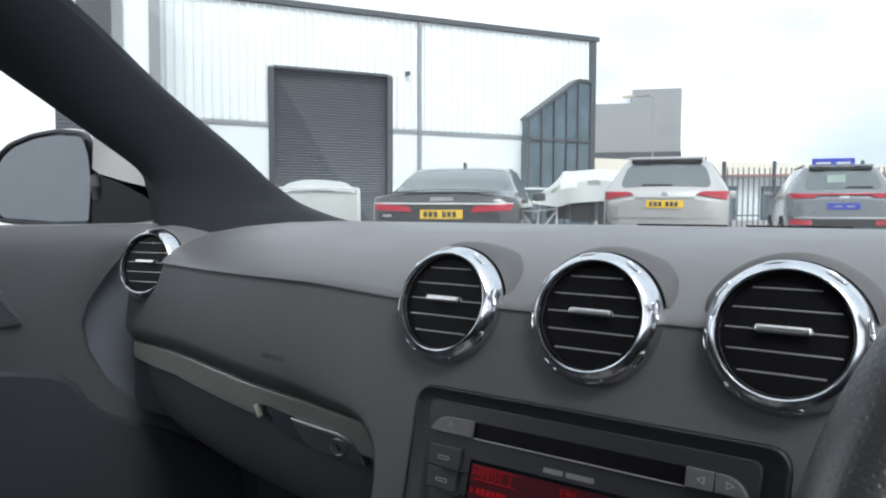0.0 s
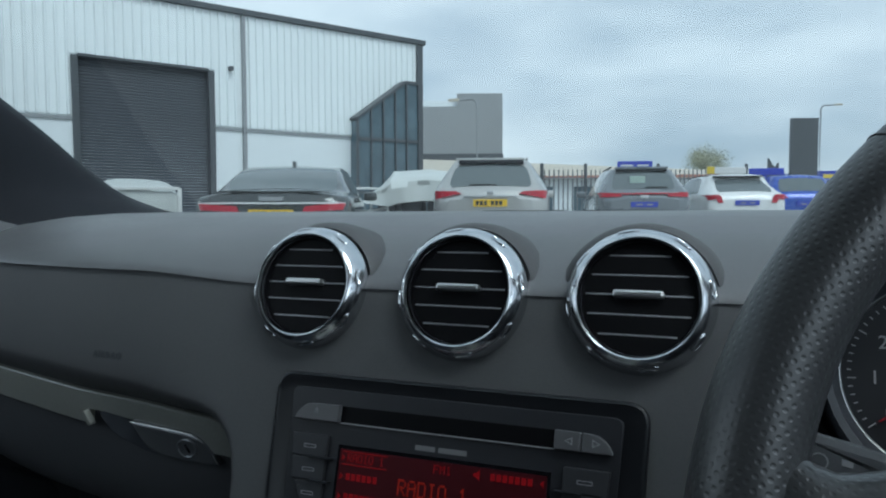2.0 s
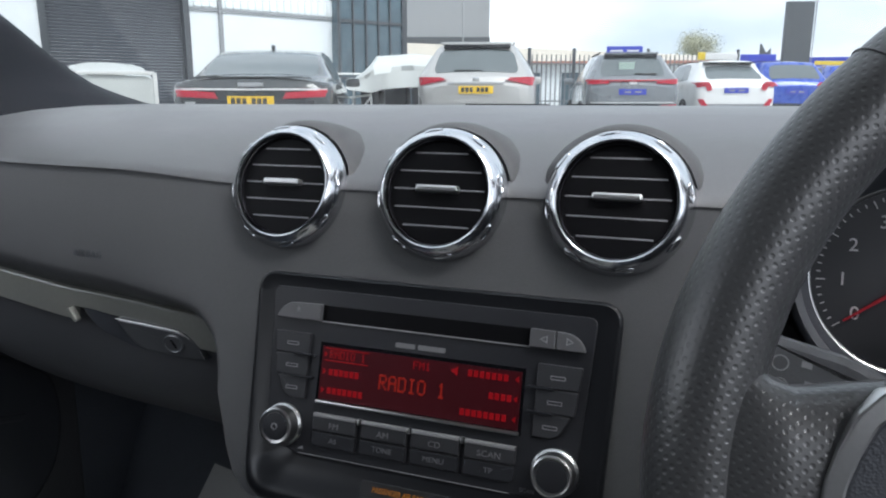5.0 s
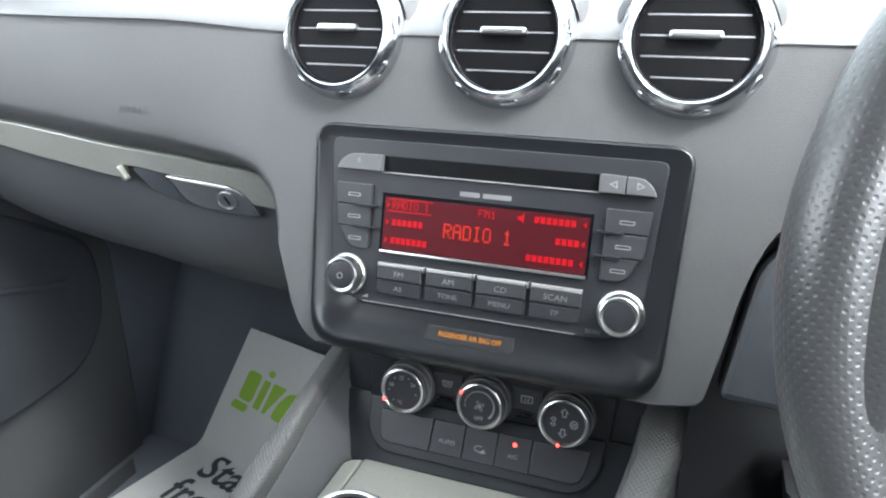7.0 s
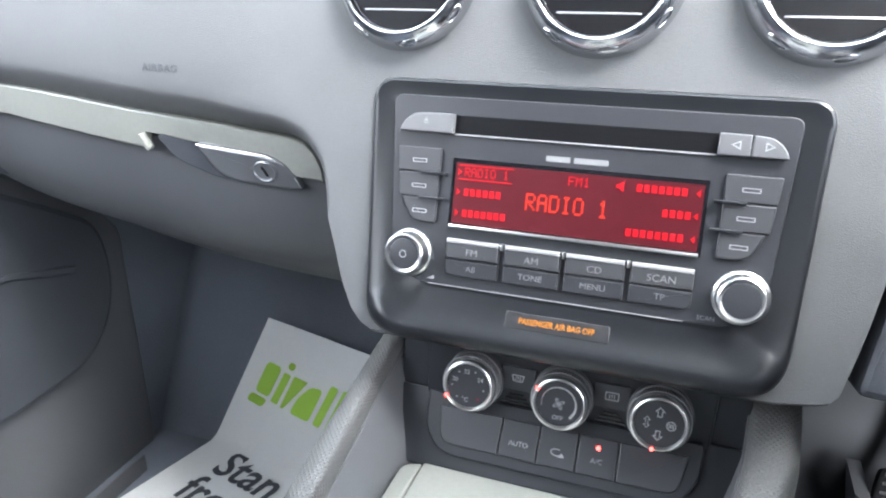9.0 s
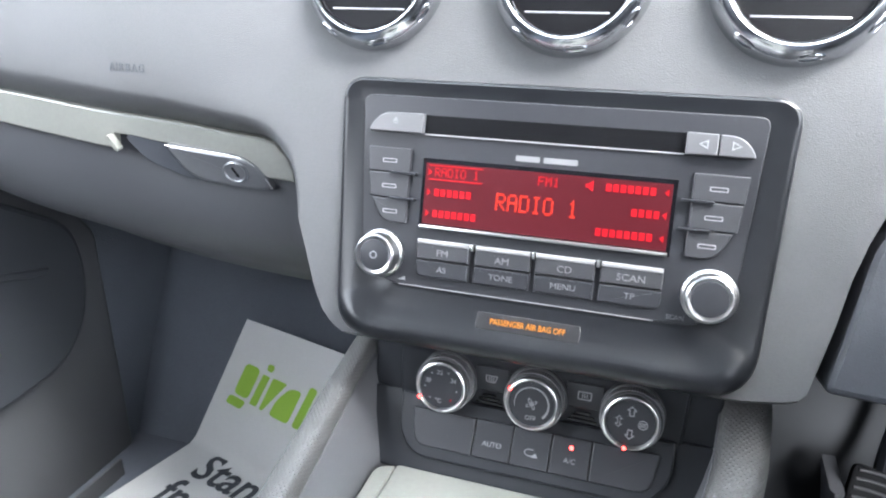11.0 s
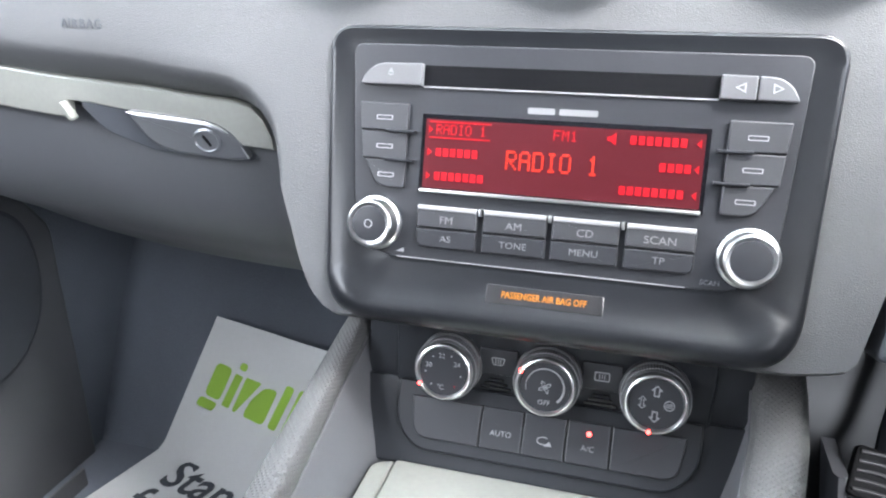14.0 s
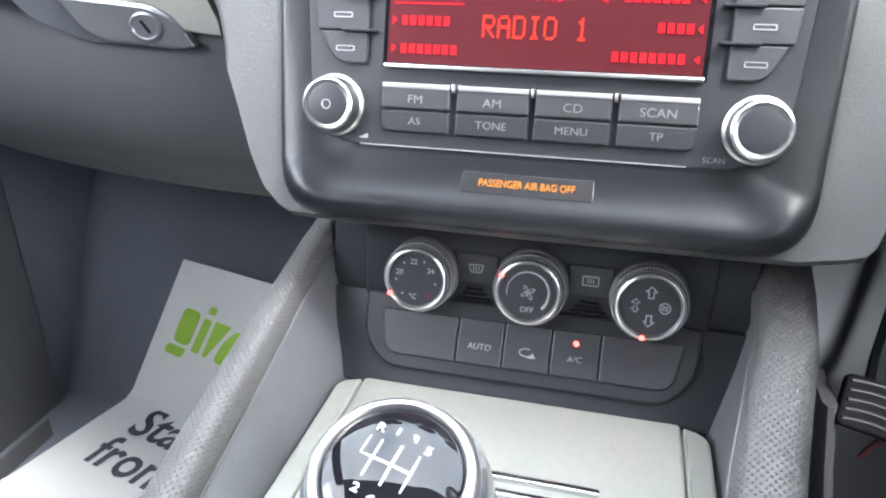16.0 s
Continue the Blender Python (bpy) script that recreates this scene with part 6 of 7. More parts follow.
for z in (0.8, 2.2):
    bm = bmesh.new()
    box(bm, Matrix.Translation((-2.4, 28.25, z)) @ Matrix.Rotation(math.atan2(4.5, 7.2), 4, "Z"), 8.5, 0.03, 0.05)
    part("fence_rail", bm, GALVANISED, fence)
for x, y in ((-6.1, 25.95), (-4.6, 26.9), (-2.0, 28.5), (1.3, 30.6)):
    bm = bmesh.new()
    box(bm, pose(x, y, rise(y) + 1.2), 0.12, 0.12, 2.4, 0.01)
    part("fence_post", bm, DARK_STEEL, fence)


def lamp_post(at, height, arm):
    t = thing("street_lamp", at, "grey steel street lamp", "street lamp", "street lamps")
    bm = bmesh.new()
    p = Vector(at)
    sweep(bm, [p, p + Vector((0, 0, height * 0.97)), p + Vector((arm * 0.2, 0, height)), p + Vector((arm, 0, height))], [0.11, 0.07, 0.06, 0.05], 8)
    part("pole", bm, GREY_CLAD, t)
    bm = bmesh.new()
    box(bm, Matrix.Translation(p + Vector((arm * 1.25, 0, height + 0.02))), abs(arm) * 0.6, 0.25, 0.14, 0.04)
    part("lamp_head", bm, CREAM, t)


lamp_post((-12.3, 36.6, 0), 7.2, -1.1)
lamp_post((7.9, 63.3, 0), 9.35, 1.0)
pylon = thing("sign_pylon", (7.3, 68, 0), "tall blank dark grey sign pylon", "sign")
bm = bmesh.new()
box(bm, Matrix.Translation((7.25, 68.3, 4.5)) @ Matrix.Rotation(radians(20), 4, "Z"), 2.3, 0.5, 8.9, 0.05)
part("pylon_body", bm, DARK_STEEL, pylon)
board = thing("sign_board", (4.75, 66.7, 0.5), "small dark notched sign board on a post", "sign")
bm = bmesh.new()
prism(bm, Matrix.Translation((4.75, 66.7, 3.9)) @ Matrix.Rotation(radians(90), 4, "X"), [(-0.45, 0), (0.45, 0), (0.45, 1.2), (0.10, 0.75), (-0.35, 1.55), (-0.45, 1.5)], -0.1, 0.1)
part("sign_face", bm, DARK_STEEL, board)
bm = bmesh.new()
box(bm, Matrix.Translation((4.75, 66.7, 2.2)), 0.2, 0.15, 3.4)
part("sign_post", bm, DARK_STEEL, board)
shop = thing("dealership_building", (5, 62, 0), "long low white showroom with blue banding", "building")
bm = bmesh.new()
box(bm, Matrix.Translation((4, 75, 2.0)) @ Matrix.Rotation(radians(4), 4, "Z"), 34, 8, 4.0)
part("wall", bm, CLAD, shop)
for x, z, w, m_ in ((4.5, 3.6, 5.0, BANNER_BLUE), (1.0, 3.4, 4.0, PAINT_WHITE), (10, 3.8, 4, BANNER_BLUE)):
    bm = bmesh.new()
    box(bm, Matrix.Translation((x, 70.6, z)) @ Matrix.Rotation(radians(4), 4, "Z"), w, 0.3, 1.2)
    part("banner", bm, m_, shop)


def tree(at, height, seed):
    rnd = random.Random(seed)
    t = thing("tree", at, "spring tree with pale thin new foliage", "tree")
    bm = bmesh.new()
    p = Vector(at)
    tips = []

    def branch(a, d, length, r, depth):
        b = a + d * length
        sweep(bm, [a, a.lerp(b, 0.5) + Vector((rnd.uniform(-1, 1), rnd.uniform(-1, 1), 0)) * length * 0.05, b], [r, r * 0.8, r * 0.6], 5)
        if depth == 0:
            tips.append(b)
            return
        for _ in range(4):
            e = (d + Vector((rnd.uniform(-1, 1), rnd.uniform(-1, 1), rnd.uniform(-0.2, 0.7))) * 0.75).normalized()
            branch(b, e, length * rnd.uniform(0.55, 0.8), r * 0.55, depth - 1)

    branch(p, Vector((0, 0, 1)), height * 0.30, height * 0.02, 3)
    part("trunk", bm, BARK, t)
    vs, fs = [], []
    for c in tips:
        for _ in range(90):
            q = c + Vector((rnd.gauss(0, 1), rnd.gauss(0, 1), rnd.gauss(0, 1))) * height * 0.062
            a, b = Vector((rnd.uniform(-1, 1), rnd.uniform(-1, 1), rnd.uniform(-1, 1))) * 0.15, Vector((rnd.uniform(-1, 1), rnd.uniform(-1, 1), rnd.uniform(-1, 1))) * 0.15
            i = len(vs)
            vs += [q, q + a, q + a + b]
            fs.append((i, i + 1, i + 2))
    me = bpy.data.meshes.new("crown")
    me.from_pydata(vs, [], fs)
    me.materials.append(LEAF)
    o = new("crown", me)
    o.parent = t
    o.matrix_parent_inverse = world_of(t).inverted()
    tagged(o, kind="stuff")


tree((-0.6, 84, 0.5), 9.0, 3)


# ---------------------------------------------------------------- parked cars
class CarShape:
    """A car's smooth skin: heights and half widths along its length, measured from the tail."""

    def __init__(self, tops, belts, widths, roofs, sills):
        self.tops, self.belts, self.widths, self.roofs, self.sills = tops, belts, widths, roofs, sills

    def at(self, table, y):
        xs, vs = [q[0] for q in table], [q[1] for q in table]
        i = max(0, min(len(xs) - 2, int(np.searchsorted(xs, y)) - 1))
        h = xs[i + 1] - xs[i]
        t = min(1, max(0, (y - xs[i]) / h))
        slope = [(vs[k + 1] - vs[k]) / (xs[k + 1] - xs[k]) for k in range(len(xs) - 1)]
        m = [slope[0]] + [0.0 if a * b <= 0 else 2 * a * b / (a + b) for a, b in zip(slope, slope[1:])] + [slope[-1]]
        return vs[i] * (1 + 2 * t) * (1 - t) ** 2 + m[i] * h * t * (1 - t) ** 2 + vs[i + 1] * t * t * (3 - 2 * t) + m[i + 1] * h * t * t * (t - 1)

    def top(self, y, x=0.0):
        r = self.at(self.roofs, y)
        return self.at(self.tops, y) - 0.035 * (abs(x) / r) ** 2.5

    def side(self, y, z):
        """Half width at a height above the belt."""
        w, r, zb, zt = self.at(self.widths, y), self.at(self.roofs, y), self.at(self.belts, y), self.at(self.tops, y) - 0.035
        t = min(1, max(0, (z - zb) / max(0.02, zt - zb)))
        return w * 0.965 + (r - w * 0.965) * t ** 1.15

    def tail(self, x, z):
        """How far from the tail the skin lies at x, low down."""
        ys = [q[0] for q in self.widths]
        ws = [q[1] * 0.985 for q in self.widths]
        n = 1
        while n < len(ws) and ws[n] > ws[n - 1]:
            n += 1
        return float(np.interp(abs(x), ws[:n], ys[:n]))

    def ring(self, y):
        w, r, zb, zl = self.at(self.widths, y), self.at(self.roofs, y), self.at(self.belts, y), self.at(self.sills, y)
        zt = self.at(self.tops, y)
        zb = min(zb, zt - 0.05)
        half = [(0.0, zl), (0.7 * w, zl), (0.93 * w, zl + 0.05), (0.985 * w, zl + 0.15), (w, zl + 0.45 * (zb - zl)), (0.995 * w, zb - 0.12), (0.985 * w, zb - 0.04), (0.965 * w, zb)]
        half += [(0.965 * w + (r - 0.965 * w) * (t ** 1.15), zb + (zt - 0.035 - zb) * t) for t in (0.25, 0.5, 0.75, 0.92)]
        half += [(r * k, zt - 0.035 * k ** 2.5) for k in (0.97, 0.85, 0.6, 0.3, 0.0)]
        return [Vector((x, y, z)) for x, z in half] + [Vector((-x, y, z)) for x, z in half[-2:0:-1]]


def slab_grid(bm, rows, lift, depth):
    """A patch given by rows of points, raised by lift and closed behind to depth along its mean normal."""
    a, b, c = rows[0][0], rows[0][-1], rows[-1][0]
    n = (b - a).cross(c - a).normalized()
    n = n if n.dot(Vector((0, -1, 0.6))) > 0 or abs(n.x) > 0.6 else -n
    up = [[bm.verts.new(p + n * lift) for p in row] for row in rows]
    dn = [[bm.verts.new(p - n * depth) for p in row] for row in rows]
    for g in (up, dn):
        for r, q in zip(g, g[1:]):
            for i in range(len(r) - 1):
                bm.faces.new((r[i], r[i + 1], q[i + 1], q[i]))
    edge = lambda g: g[0] + [r[-1] for r in g[1:]] + g[-1][-2::-1] + [r[0] for r in g[-2:0:-1]]
    eu, ed = edge(up), edge(dn)
    for i in range(len(eu)):
        j = (i + 1) % len(eu)
        bm.faces.new((eu[i], eu[j], ed[j], ed[i]))


def parked_car(at, heading, label, paint, shape, length, rear_glass, side_glass, tail_parts, plate, plate_mat, extras=(), roof_paint=None):
    t = thing("parked_car", (at[0], at[1], rise(at[1])), label, "car", "parked cars", rz=heading)
    bm = bmesh.new()
    ys = [0, 0.015, 0.04, 0.08, 0.13, 0.2] + [0.3 + (length - 0.32) * k / 34 for k in range(34)] + [length]
    loft(bm, [shape.ring(y) for y in ys])
    body = part("body", bm, paint, t, local=True, angle=50)
    w = shape.at(shape.widths, length * 0.4)
    for y in (length * 0.2, length * 0.78):
        for s in (-1, 1):
            m = Matrix.Translation((s * (w - 0.09), y, 0.335)) @ Matrix.Rotation(radians(90 * s), 4, "Y")
            bm = bmesh.new()
            lathe(bm, m, [(0.20, -0.11), (0.32, -0.11), (0.335, -0.07), (0.335, 0.07), (0.32, 0.115), (0.22, 0.115)], 28, closed=True)
            wheel_ = part("wheel", bm, RUBBER, t, local=True)
            bm = bmesh.new()
            lathe(bm, m, [(0.21, -0.05), (0.22, 0.10), (0.19, 0.085), (0.05, 0.07), (0.0, 0.08)], 24)
            part("rim", bm, SATIN_CHROME, wheel_, local=True)
    # rear window: from y0 to y1 along the slope, half width from w0 to w1
    y0, y1, w0, w1 = rear_glass
    bm = bmesh.new()
    rows = []
    for k in range(9):
        f = k / 8
        y, hw = y0 + (y1 - y0) * f, (w0 + (w1 - w0) * f) * (1 - 0.10 * abs(2 * f - 1) ** 5)
        rows.append([Vector((hw * q / 8, y, shape.top(y, hw * q / 8))) for q in range(-8, 9)])
    slab_grid(bm, rows, 0.006, 0.02)
    part("rear_window", bm, CAR_GLASS, t, "dark rear window", local=True)
    # side windows
    a, b = side_glass
    for s in (-1, 1):
        bm = bmesh.new()
        rows = []
        for k in range(13):
            y = a + (b - a) * k / 12
            zb, zt = shape.at(shape.belts, y) + 0.03, shape.at(shape.tops, y) - 0.085
            f = 1 - 0.9 * max(0, abs(k / 6 - 1) - 0.62) / 0.38
            zt = zb + (zt - zb) * max(0.08, f)
            rows.append([Vector((s * (shape.side(y, zb + (zt - zb) * q / 4) + 0.004), y, zb + (zt - zb) * q / 4)) for q in range(5)])
        slab_grid(bm, rows, 0.0, 0.01)
        part("side_window", bm, CAR_GLASS, t, "dark side window", local=True)
        y = length * 0.63
        bm = bmesh.new()
        box(bm, Matrix.Translation((s * (w + 0.10), y, shape.at(shape.belts, y) + 0.07)), 0.22, 0.13, 0.14, 0.045)
        part("door_mirror", bm, roof_paint or paint, t, local=True)
    # lights, strips and bumpers laid on the tail: name, material, corners (x, z) from the lower inner one round, lift
    for nm, m_, pts, lift, both in tail_parts:
        for s in ((-1, 1) if both else (1,)):
            bm = bmesh.new()
            (xa, za), (xb, zb), (xc, zc), (xd, zd) = pts
            rows = []
            for k in range(5):
                f = k / 4
                p, q = Vector((xa + (xd - xa) * f, za + (zd - za) * f)), Vector((xb + (xc - xb) * f, zb + (zc - zb) * f))
                row = []
                for g in range(13):
                    v = p.lerp(q, g / 12)
                    row.append(Vector((s * v.x, shape.tail(v.x, v.y), v.y)))
                rows.append(row)
            up = [[bm.verts.new(v + Vector((0, -lift, 0))) for v in r] for r in rows]
            dn = [[bm.verts.new(v + Vector((0, 0.08, 0))) for v in r] for r in rows]
            for g in (up, dn):
                for r, q in zip(g, g[1:]):
                    for i in range(len(r) - 1):
                        bm.faces.new((r[i], r[i + 1], q[i + 1], q[i]))
            edge = lambda g: g[0] + [r[-1] for r in g[1:]] + g[-1][-2::-1] + [r[0] for r in g[-2:0:-1]]
            eu, ed = edge(up), edge(dn)
            for i in range(len(eu)):
                bm.faces.new((eu[i], eu[(i + 1) % len(eu)], ed[(i + 1) % len(eu)], ed[i]))
            part(nm, bm, m_, t, local=True)
    pz, pw, ph, lift = plate
    fm = Matrix.Translation((0, -lift, pz)) @ Matrix.Rotation(radians(90), 4, "X")
    bm = bmesh.new()
    prism(bm, fm, rect(-pw / 2, -ph / 2, pw / 2, ph / 2, 0.008), -0.05, 0.008, 0.002)
    pl = part("number_plate", bm, plate_mat, t, local=True)
    yellow = plate_mat is PLATE_YELLOW
    for k in ((-0.42, -0.30, -0.18, 0.02, 0.14, 0.26) if yellow else (-0.30, 0.08)):
        bm = bmesh.new()
        ww, hh = (0.09, 0.62) if yellow else (0.24, 0.3)
        prism(bm, fm, rect(k * pw, -ph * hh / 2, (k + ww) * pw, ph * hh / 2), 0.006, 0.0095)
        part("plate_bar", bm, PLATE_INK if yellow else WHITE_MARK, pl, local=True)
    for nm, m_, c, size in extras:
        bm = bmesh.new()
        box(bm, Matrix.Translation(c), *size, min(size) * 0.35)
        part(nm, bm, m_, t, local=True)
    if roof_paint:
        bm = bmesh.new()
        rows = []
        for k in range(15):
            y = y1 + 0.02 + (length * 0.58 - y1) * k / 14
            r = shape.at(shape.roofs, y)
            rows.append([Vector((r * q / 8, y, shape.top(y, r * q / 8))) for q in range(-8, 9)])
        slab_grid(bm, rows, 0.006, 0.02)
        part("roof_panel", bm, roof_paint, t, local=True)
    return t


TAIL_W = [(0.0, 0.66), (0.012, 0.74), (0.05, 0.83), (0.12, 0.885), (0.25, 0.92), (0.5, 0.94), (2.5, 0.943), (3.9, 0.93), (4.6, 0.86), (4.94, 0.62)]
SALOON = CarShape([(0.0, 0.93), (0.02, 1.0), (0.06, 1.045), (0.12, 1.06), (0.45, 1.078), (0.72, 1.11), (1.1, 1.27), (1.6, 1.43), (2.1, 1.492), (2.5, 1.497), (3.1, 1.41), (3.85, 1.03), (4.5, 0.90), (4.94, 0.70)],
                  [(0.0, 0.90), (0.2, 1.0), (0.8, 1.02), (2.5, 1.0), (3.8, 0.97), (4.94, 0.65)], TAIL_W,
                  [(0.0, 0.60), (0.1, 0.74), (0.6, 0.76), (0.95, 0.735), (1.7, 0.685), (2.5, 0.685), (3.2, 0.65), (3.9, 0.74), (4.94, 0.5)], [(0.0, 0.42), (0.1, 0.32), (0.5, 0.22), (4.5, 0.22), (4.94, 0.34)])
BLACK_TRIM = mat("black_bumper_plastic", (0.03, 0.032, 0.034), 0.4, vary=0.06, grain=40)
parked_car((-4.70, 6.30), 25, "dark grey saloon car with red tail lights and yellow plate", PAINT_BLACK, SALOON, 4.94, (0.74, 1.66, 0.71, 0.635), (1.0, 3.35),
           [("tail_light", RED_LENS, ((0.36, 0.815), (0.90, 0.845), (0.90, 0.925), (0.40, 0.885)), 0.012, True), ("light_strip", LENS_CLEAR, ((-0.86, 0.912), (0.86, 0.912), (0.86, 0.932), (-0.86, 0.932)), 0.016, False),
            ("lower_panel", BLACK_TRIM, ((-0.80, 0.60), (0.80, 0.60), (0.84, 0.80), (-0.84, 0.80)), 0.006, False), ("badge_shape", SATIN_CHROME, ((-0.14, 0.955), (0.14, 0.955), (0.14, 1.0), (-0.14, 1.0)), 0.004, False),
            ("badge_bar", SATIN_CHROME, ((-0.74, 0.755), (-0.62, 0.755), (-0.62, 0.785), (-0.74, 0.785)), 0.012, False)], (0.79, 0.52, 0.111, 0.012), PLATE_YELLOW,
           extras=[("antenna_fin", PAINT_BLACK, (0, 1.95, 1.515), (0.04, 0.16, 0.07)), ("boot_lip", BLACK_TRIM, (0, 0.085, 1.062), (1.15, 0.05, 0.02)), ("boot_lip_end", BLACK_TRIM, (0, 0.10, 1.055), (1.35, 0.05, 0.012))])


def suv_shape(h, w, length, glass_lean=0.34):
    """A tall hatch: h its roof height, w its half width."""
    k = h / 1.645
    return CarShape([(0.0, 0.98 * k), (0.03, 1.07 * k), (0.08, 1.13 * k), (0.12, 1.165 * k), (0.12 + glass_lean, 1.53 * k), (0.20 + glass_lean, 1.595 * k), (0.75, 1.625 * k), (1.6, h), (2.5, 1.60 * k), (3.4 * length / 4.6, 1.10 * k), (4.1 * length / 4.6, 0.98 * k), (length, 0.74 * k)],
                    [(0.0, 0.92 * k), (0.15, 1.08 * k), (0.6, 1.12 * k), (2.5, 1.05 * k), (3.4, 1.0 * k), (length, 0.68 * k)],
                    [(0.0, 0.66), (0.012, 0.74), (0.05, 0.83 * w / 0.92), (0.12, 0.875 * w / 0.92), (0.25, 0.905 * w / 0.92), (0.5, w), (2.5, w), (3.6, w - 0.01), (length - 0.3, w - 0.08), (length, 0.6)],
                    [(0.0, 0.62), (0.12, 0.72), (0.3, 0.66), (0.12 + glass_lean, 0.60), (1.5, 0.62), (2.6, 0.62), (3.4, 0.74), (length, 0.5)], [(0.0, 0.46), (0.1, 0.34), (0.5, 0.24), (length - 0.4, 0.24), (length, 0.36)])


SILVER_SUV = suv_shape(1.645, 0.922, 4.63)
parked_car((-3.07, 9.66), 15.5, "silver suv with red tail lights and yellow plate", PAINT_SILVER, SILVER_SUV, 4.63, (0.125, 0.45, 0.655, 0.56), (0.55, 3.1),
           [("tail_light", RED_LENS, ((0.44, 1.05), (0.895, 0.955), (0.895, 1.095), (0.52, 1.085)), 0.014, True),
            ("tailgate_trim", SATIN_CHROME, ((-0.42, 0.99), (0.42, 0.99), (0.42, 1.012), (-0.42, 1.012)), 0.016, False), ("tailgate_crease", PAINT_SILVER, ((-0.72, 0.70), (0.72, 0.70), (0.72, 0.73), (-0.72, 0.73)), 0.022, False),
            ("lower_bumper", BLACK_TRIM, ((-0.7, 0.46), (0.7, 0.46), (0.76, 0.58), (-0.76, 0.58)), 0.012, False)], (0.90, 0.52, 0.111, 0.018), PLATE_YELLOW,
           # the black band atop the rear window draws the spoiler's shade
           extras=[("rear_wiper", RUBBER, (-0.12, 0.13, 1.19), (0.42, 0.025, 0.025)), ("roof_spoiler", PAINT_SILVER, (0, 0.50, 1.605), (1.06, 0.16, 0.05)), ("spoiler_shade_band", GLOSS, (0, 0.435, 1.560), (1.02, 0.05, 0.07)), ("badge_shape", SATIN_CHROME, (0, 0.02, 1.06), (0.10, 0.03, 0.06)),
                   ("roof_rail", PAINT_SILVER, (0.57, 1.5, 1.64), (0.035, 1.5, 0.03)), ("roof_rail", PAINT_SILVER, (-0.57, 1.5, 1.64), (0.035, 1.5, 0.03))])
GREY_SUV = suv_shape(1.635, 0.927, 4.48)
parked_car((-1.16, 13.75), 14.5, "blue-grey suv with blue dealer plate and roof sign", PAINT_GREY, GREY_SUV, 4.48, (0.125, 0.45, 0.63, 0.55), (0.55, 3.0),
           [("tail_light", RED_LENS, ((0.44, 1.0), (0.90, 0.985), (0.90, 1.085), (0.46, 1.07)), 0.014, True), ("light_bar", RED_LENS, ((-0.5, 1.045), (0.5, 1.045), (0.5, 1.075), (-0.5, 1.075)), 0.014, False),
            ("reflector", RED_LENS, ((0.50, 0.50), (0.86, 0.50), (0.86, 0.60), (0.50, 0.58)), 0.016, True), ("bumper_trim", SATIN_CHROME, ((-0.8, 0.62), (0.8, 0.62), (0.8, 0.645), (-0.8, 0.645)), 0.016, False),
            ("lower_bumper", BLACK_TRIM, ((-0.7, 0.44), (0.7, 0.44), (0.8, 0.60), (-0.8, 0.60)), 0.010, False)], (0.84, 0.52, 0.111, 0.018), BANNER_BLUE,
           # again a black band painting the shade under the spoiler
           extras=[("rear_wiper", RUBBER, (0.25, 0.13, 1.19), (0.42, 0.025, 0.025)), ("roof_spoiler", PAINT_GREY, (0, 0.50, 1.595), (1.04, 0.16, 0.05)), ("spoiler_shade_band", GLOSS, (0, 0.435, 1.550), (1.0, 0.05, 0.07)), ("roof_sign", BANNER_BLUE, (0, 1.3, 1.72), (0.74, 0.05, 0.15)), ("sign_bar", PAINT_WHITE, (-0.17, 1.27, 1.70), (0.26, 0.02, 0.035)), ("sign_bar", PAINT_WHITE, (0.17, 1.27, 1.70), (0.24, 0.02, 0.035)), ("window_sticker", LEAF_PALE, (-0.1, 0.24, 1.34), (0.3, 0.02, 0.16)),
                   ("badge_shape", SATIN_CHROME, (0, 0.005, 1.0), (0.16, 0.03, 0.06)), ("roof_rail", BLACK_TRIM, (0.57, 1.5, 1.63), (0.035, 1.5, 0.03)), ("roof_rail", BLACK_TRIM, (-0.57, 1.5, 1.63), (0.035, 1.5, 0.03))])
WHITE_SUV = suv_shape(1.555, 0.90, 4.36, 0.62)
parked_car((0.81, 16.37), 17, "white crossover with dark roof and blue dealer plate", PAINT_WHITE, WHITE_SUV, 4.36, (0.14, 0.72, 0.62, 0.52), (0.8, 2.95),
           [("tail_light", RED_LENS, ((0.54, 0.97), (0.88, 0.90), (0.88, 1.03), (0.62, 1.04)), 0.02, True), ("tail_light", RED_LENS, ((0.52, 0.86), (0.62, 0.84), (0.70, 0.98), (0.56, 0.98)), 0.02, True),
            ("reflector", RED_LENS, ((0.58, 0.50), (0.74, 0.52), (0.84, 0.68), (0.70, 0.66)), 0.016, True), ("lower_bumper", GREY_CLAD, ((-0.74, 0.36), (0.74, 0.36), (0.62, 0.56), (-0.62, 0.56)), 0.014, False), ("fog_lamp", RED_LENS, ((-0.10, 0.44), (0.10, 0.44), (0.10, 0.48), (-0.10, 0.48)), 0.02, False)],
           (0.85, 0.52, 0.111, 0.018), BANNER_BLUE, extras=[("rear_spoiler", GLOSS, (0, 0.70, 1.475), (1.10, 0.22, 0.03)), ("roof_sign", PAINT_WHITE, (0.1, 1.5, 1.66), (0.75, 0.05, 0.16)), ("roof_sign_end", BANNER_YELLOW, (-0.36, 1.5, 1.67), (0.18, 0.05, 0.18))], roof_paint=GLOSS)
HATCH = suv_shape(1.58, 0.903, 4.38)
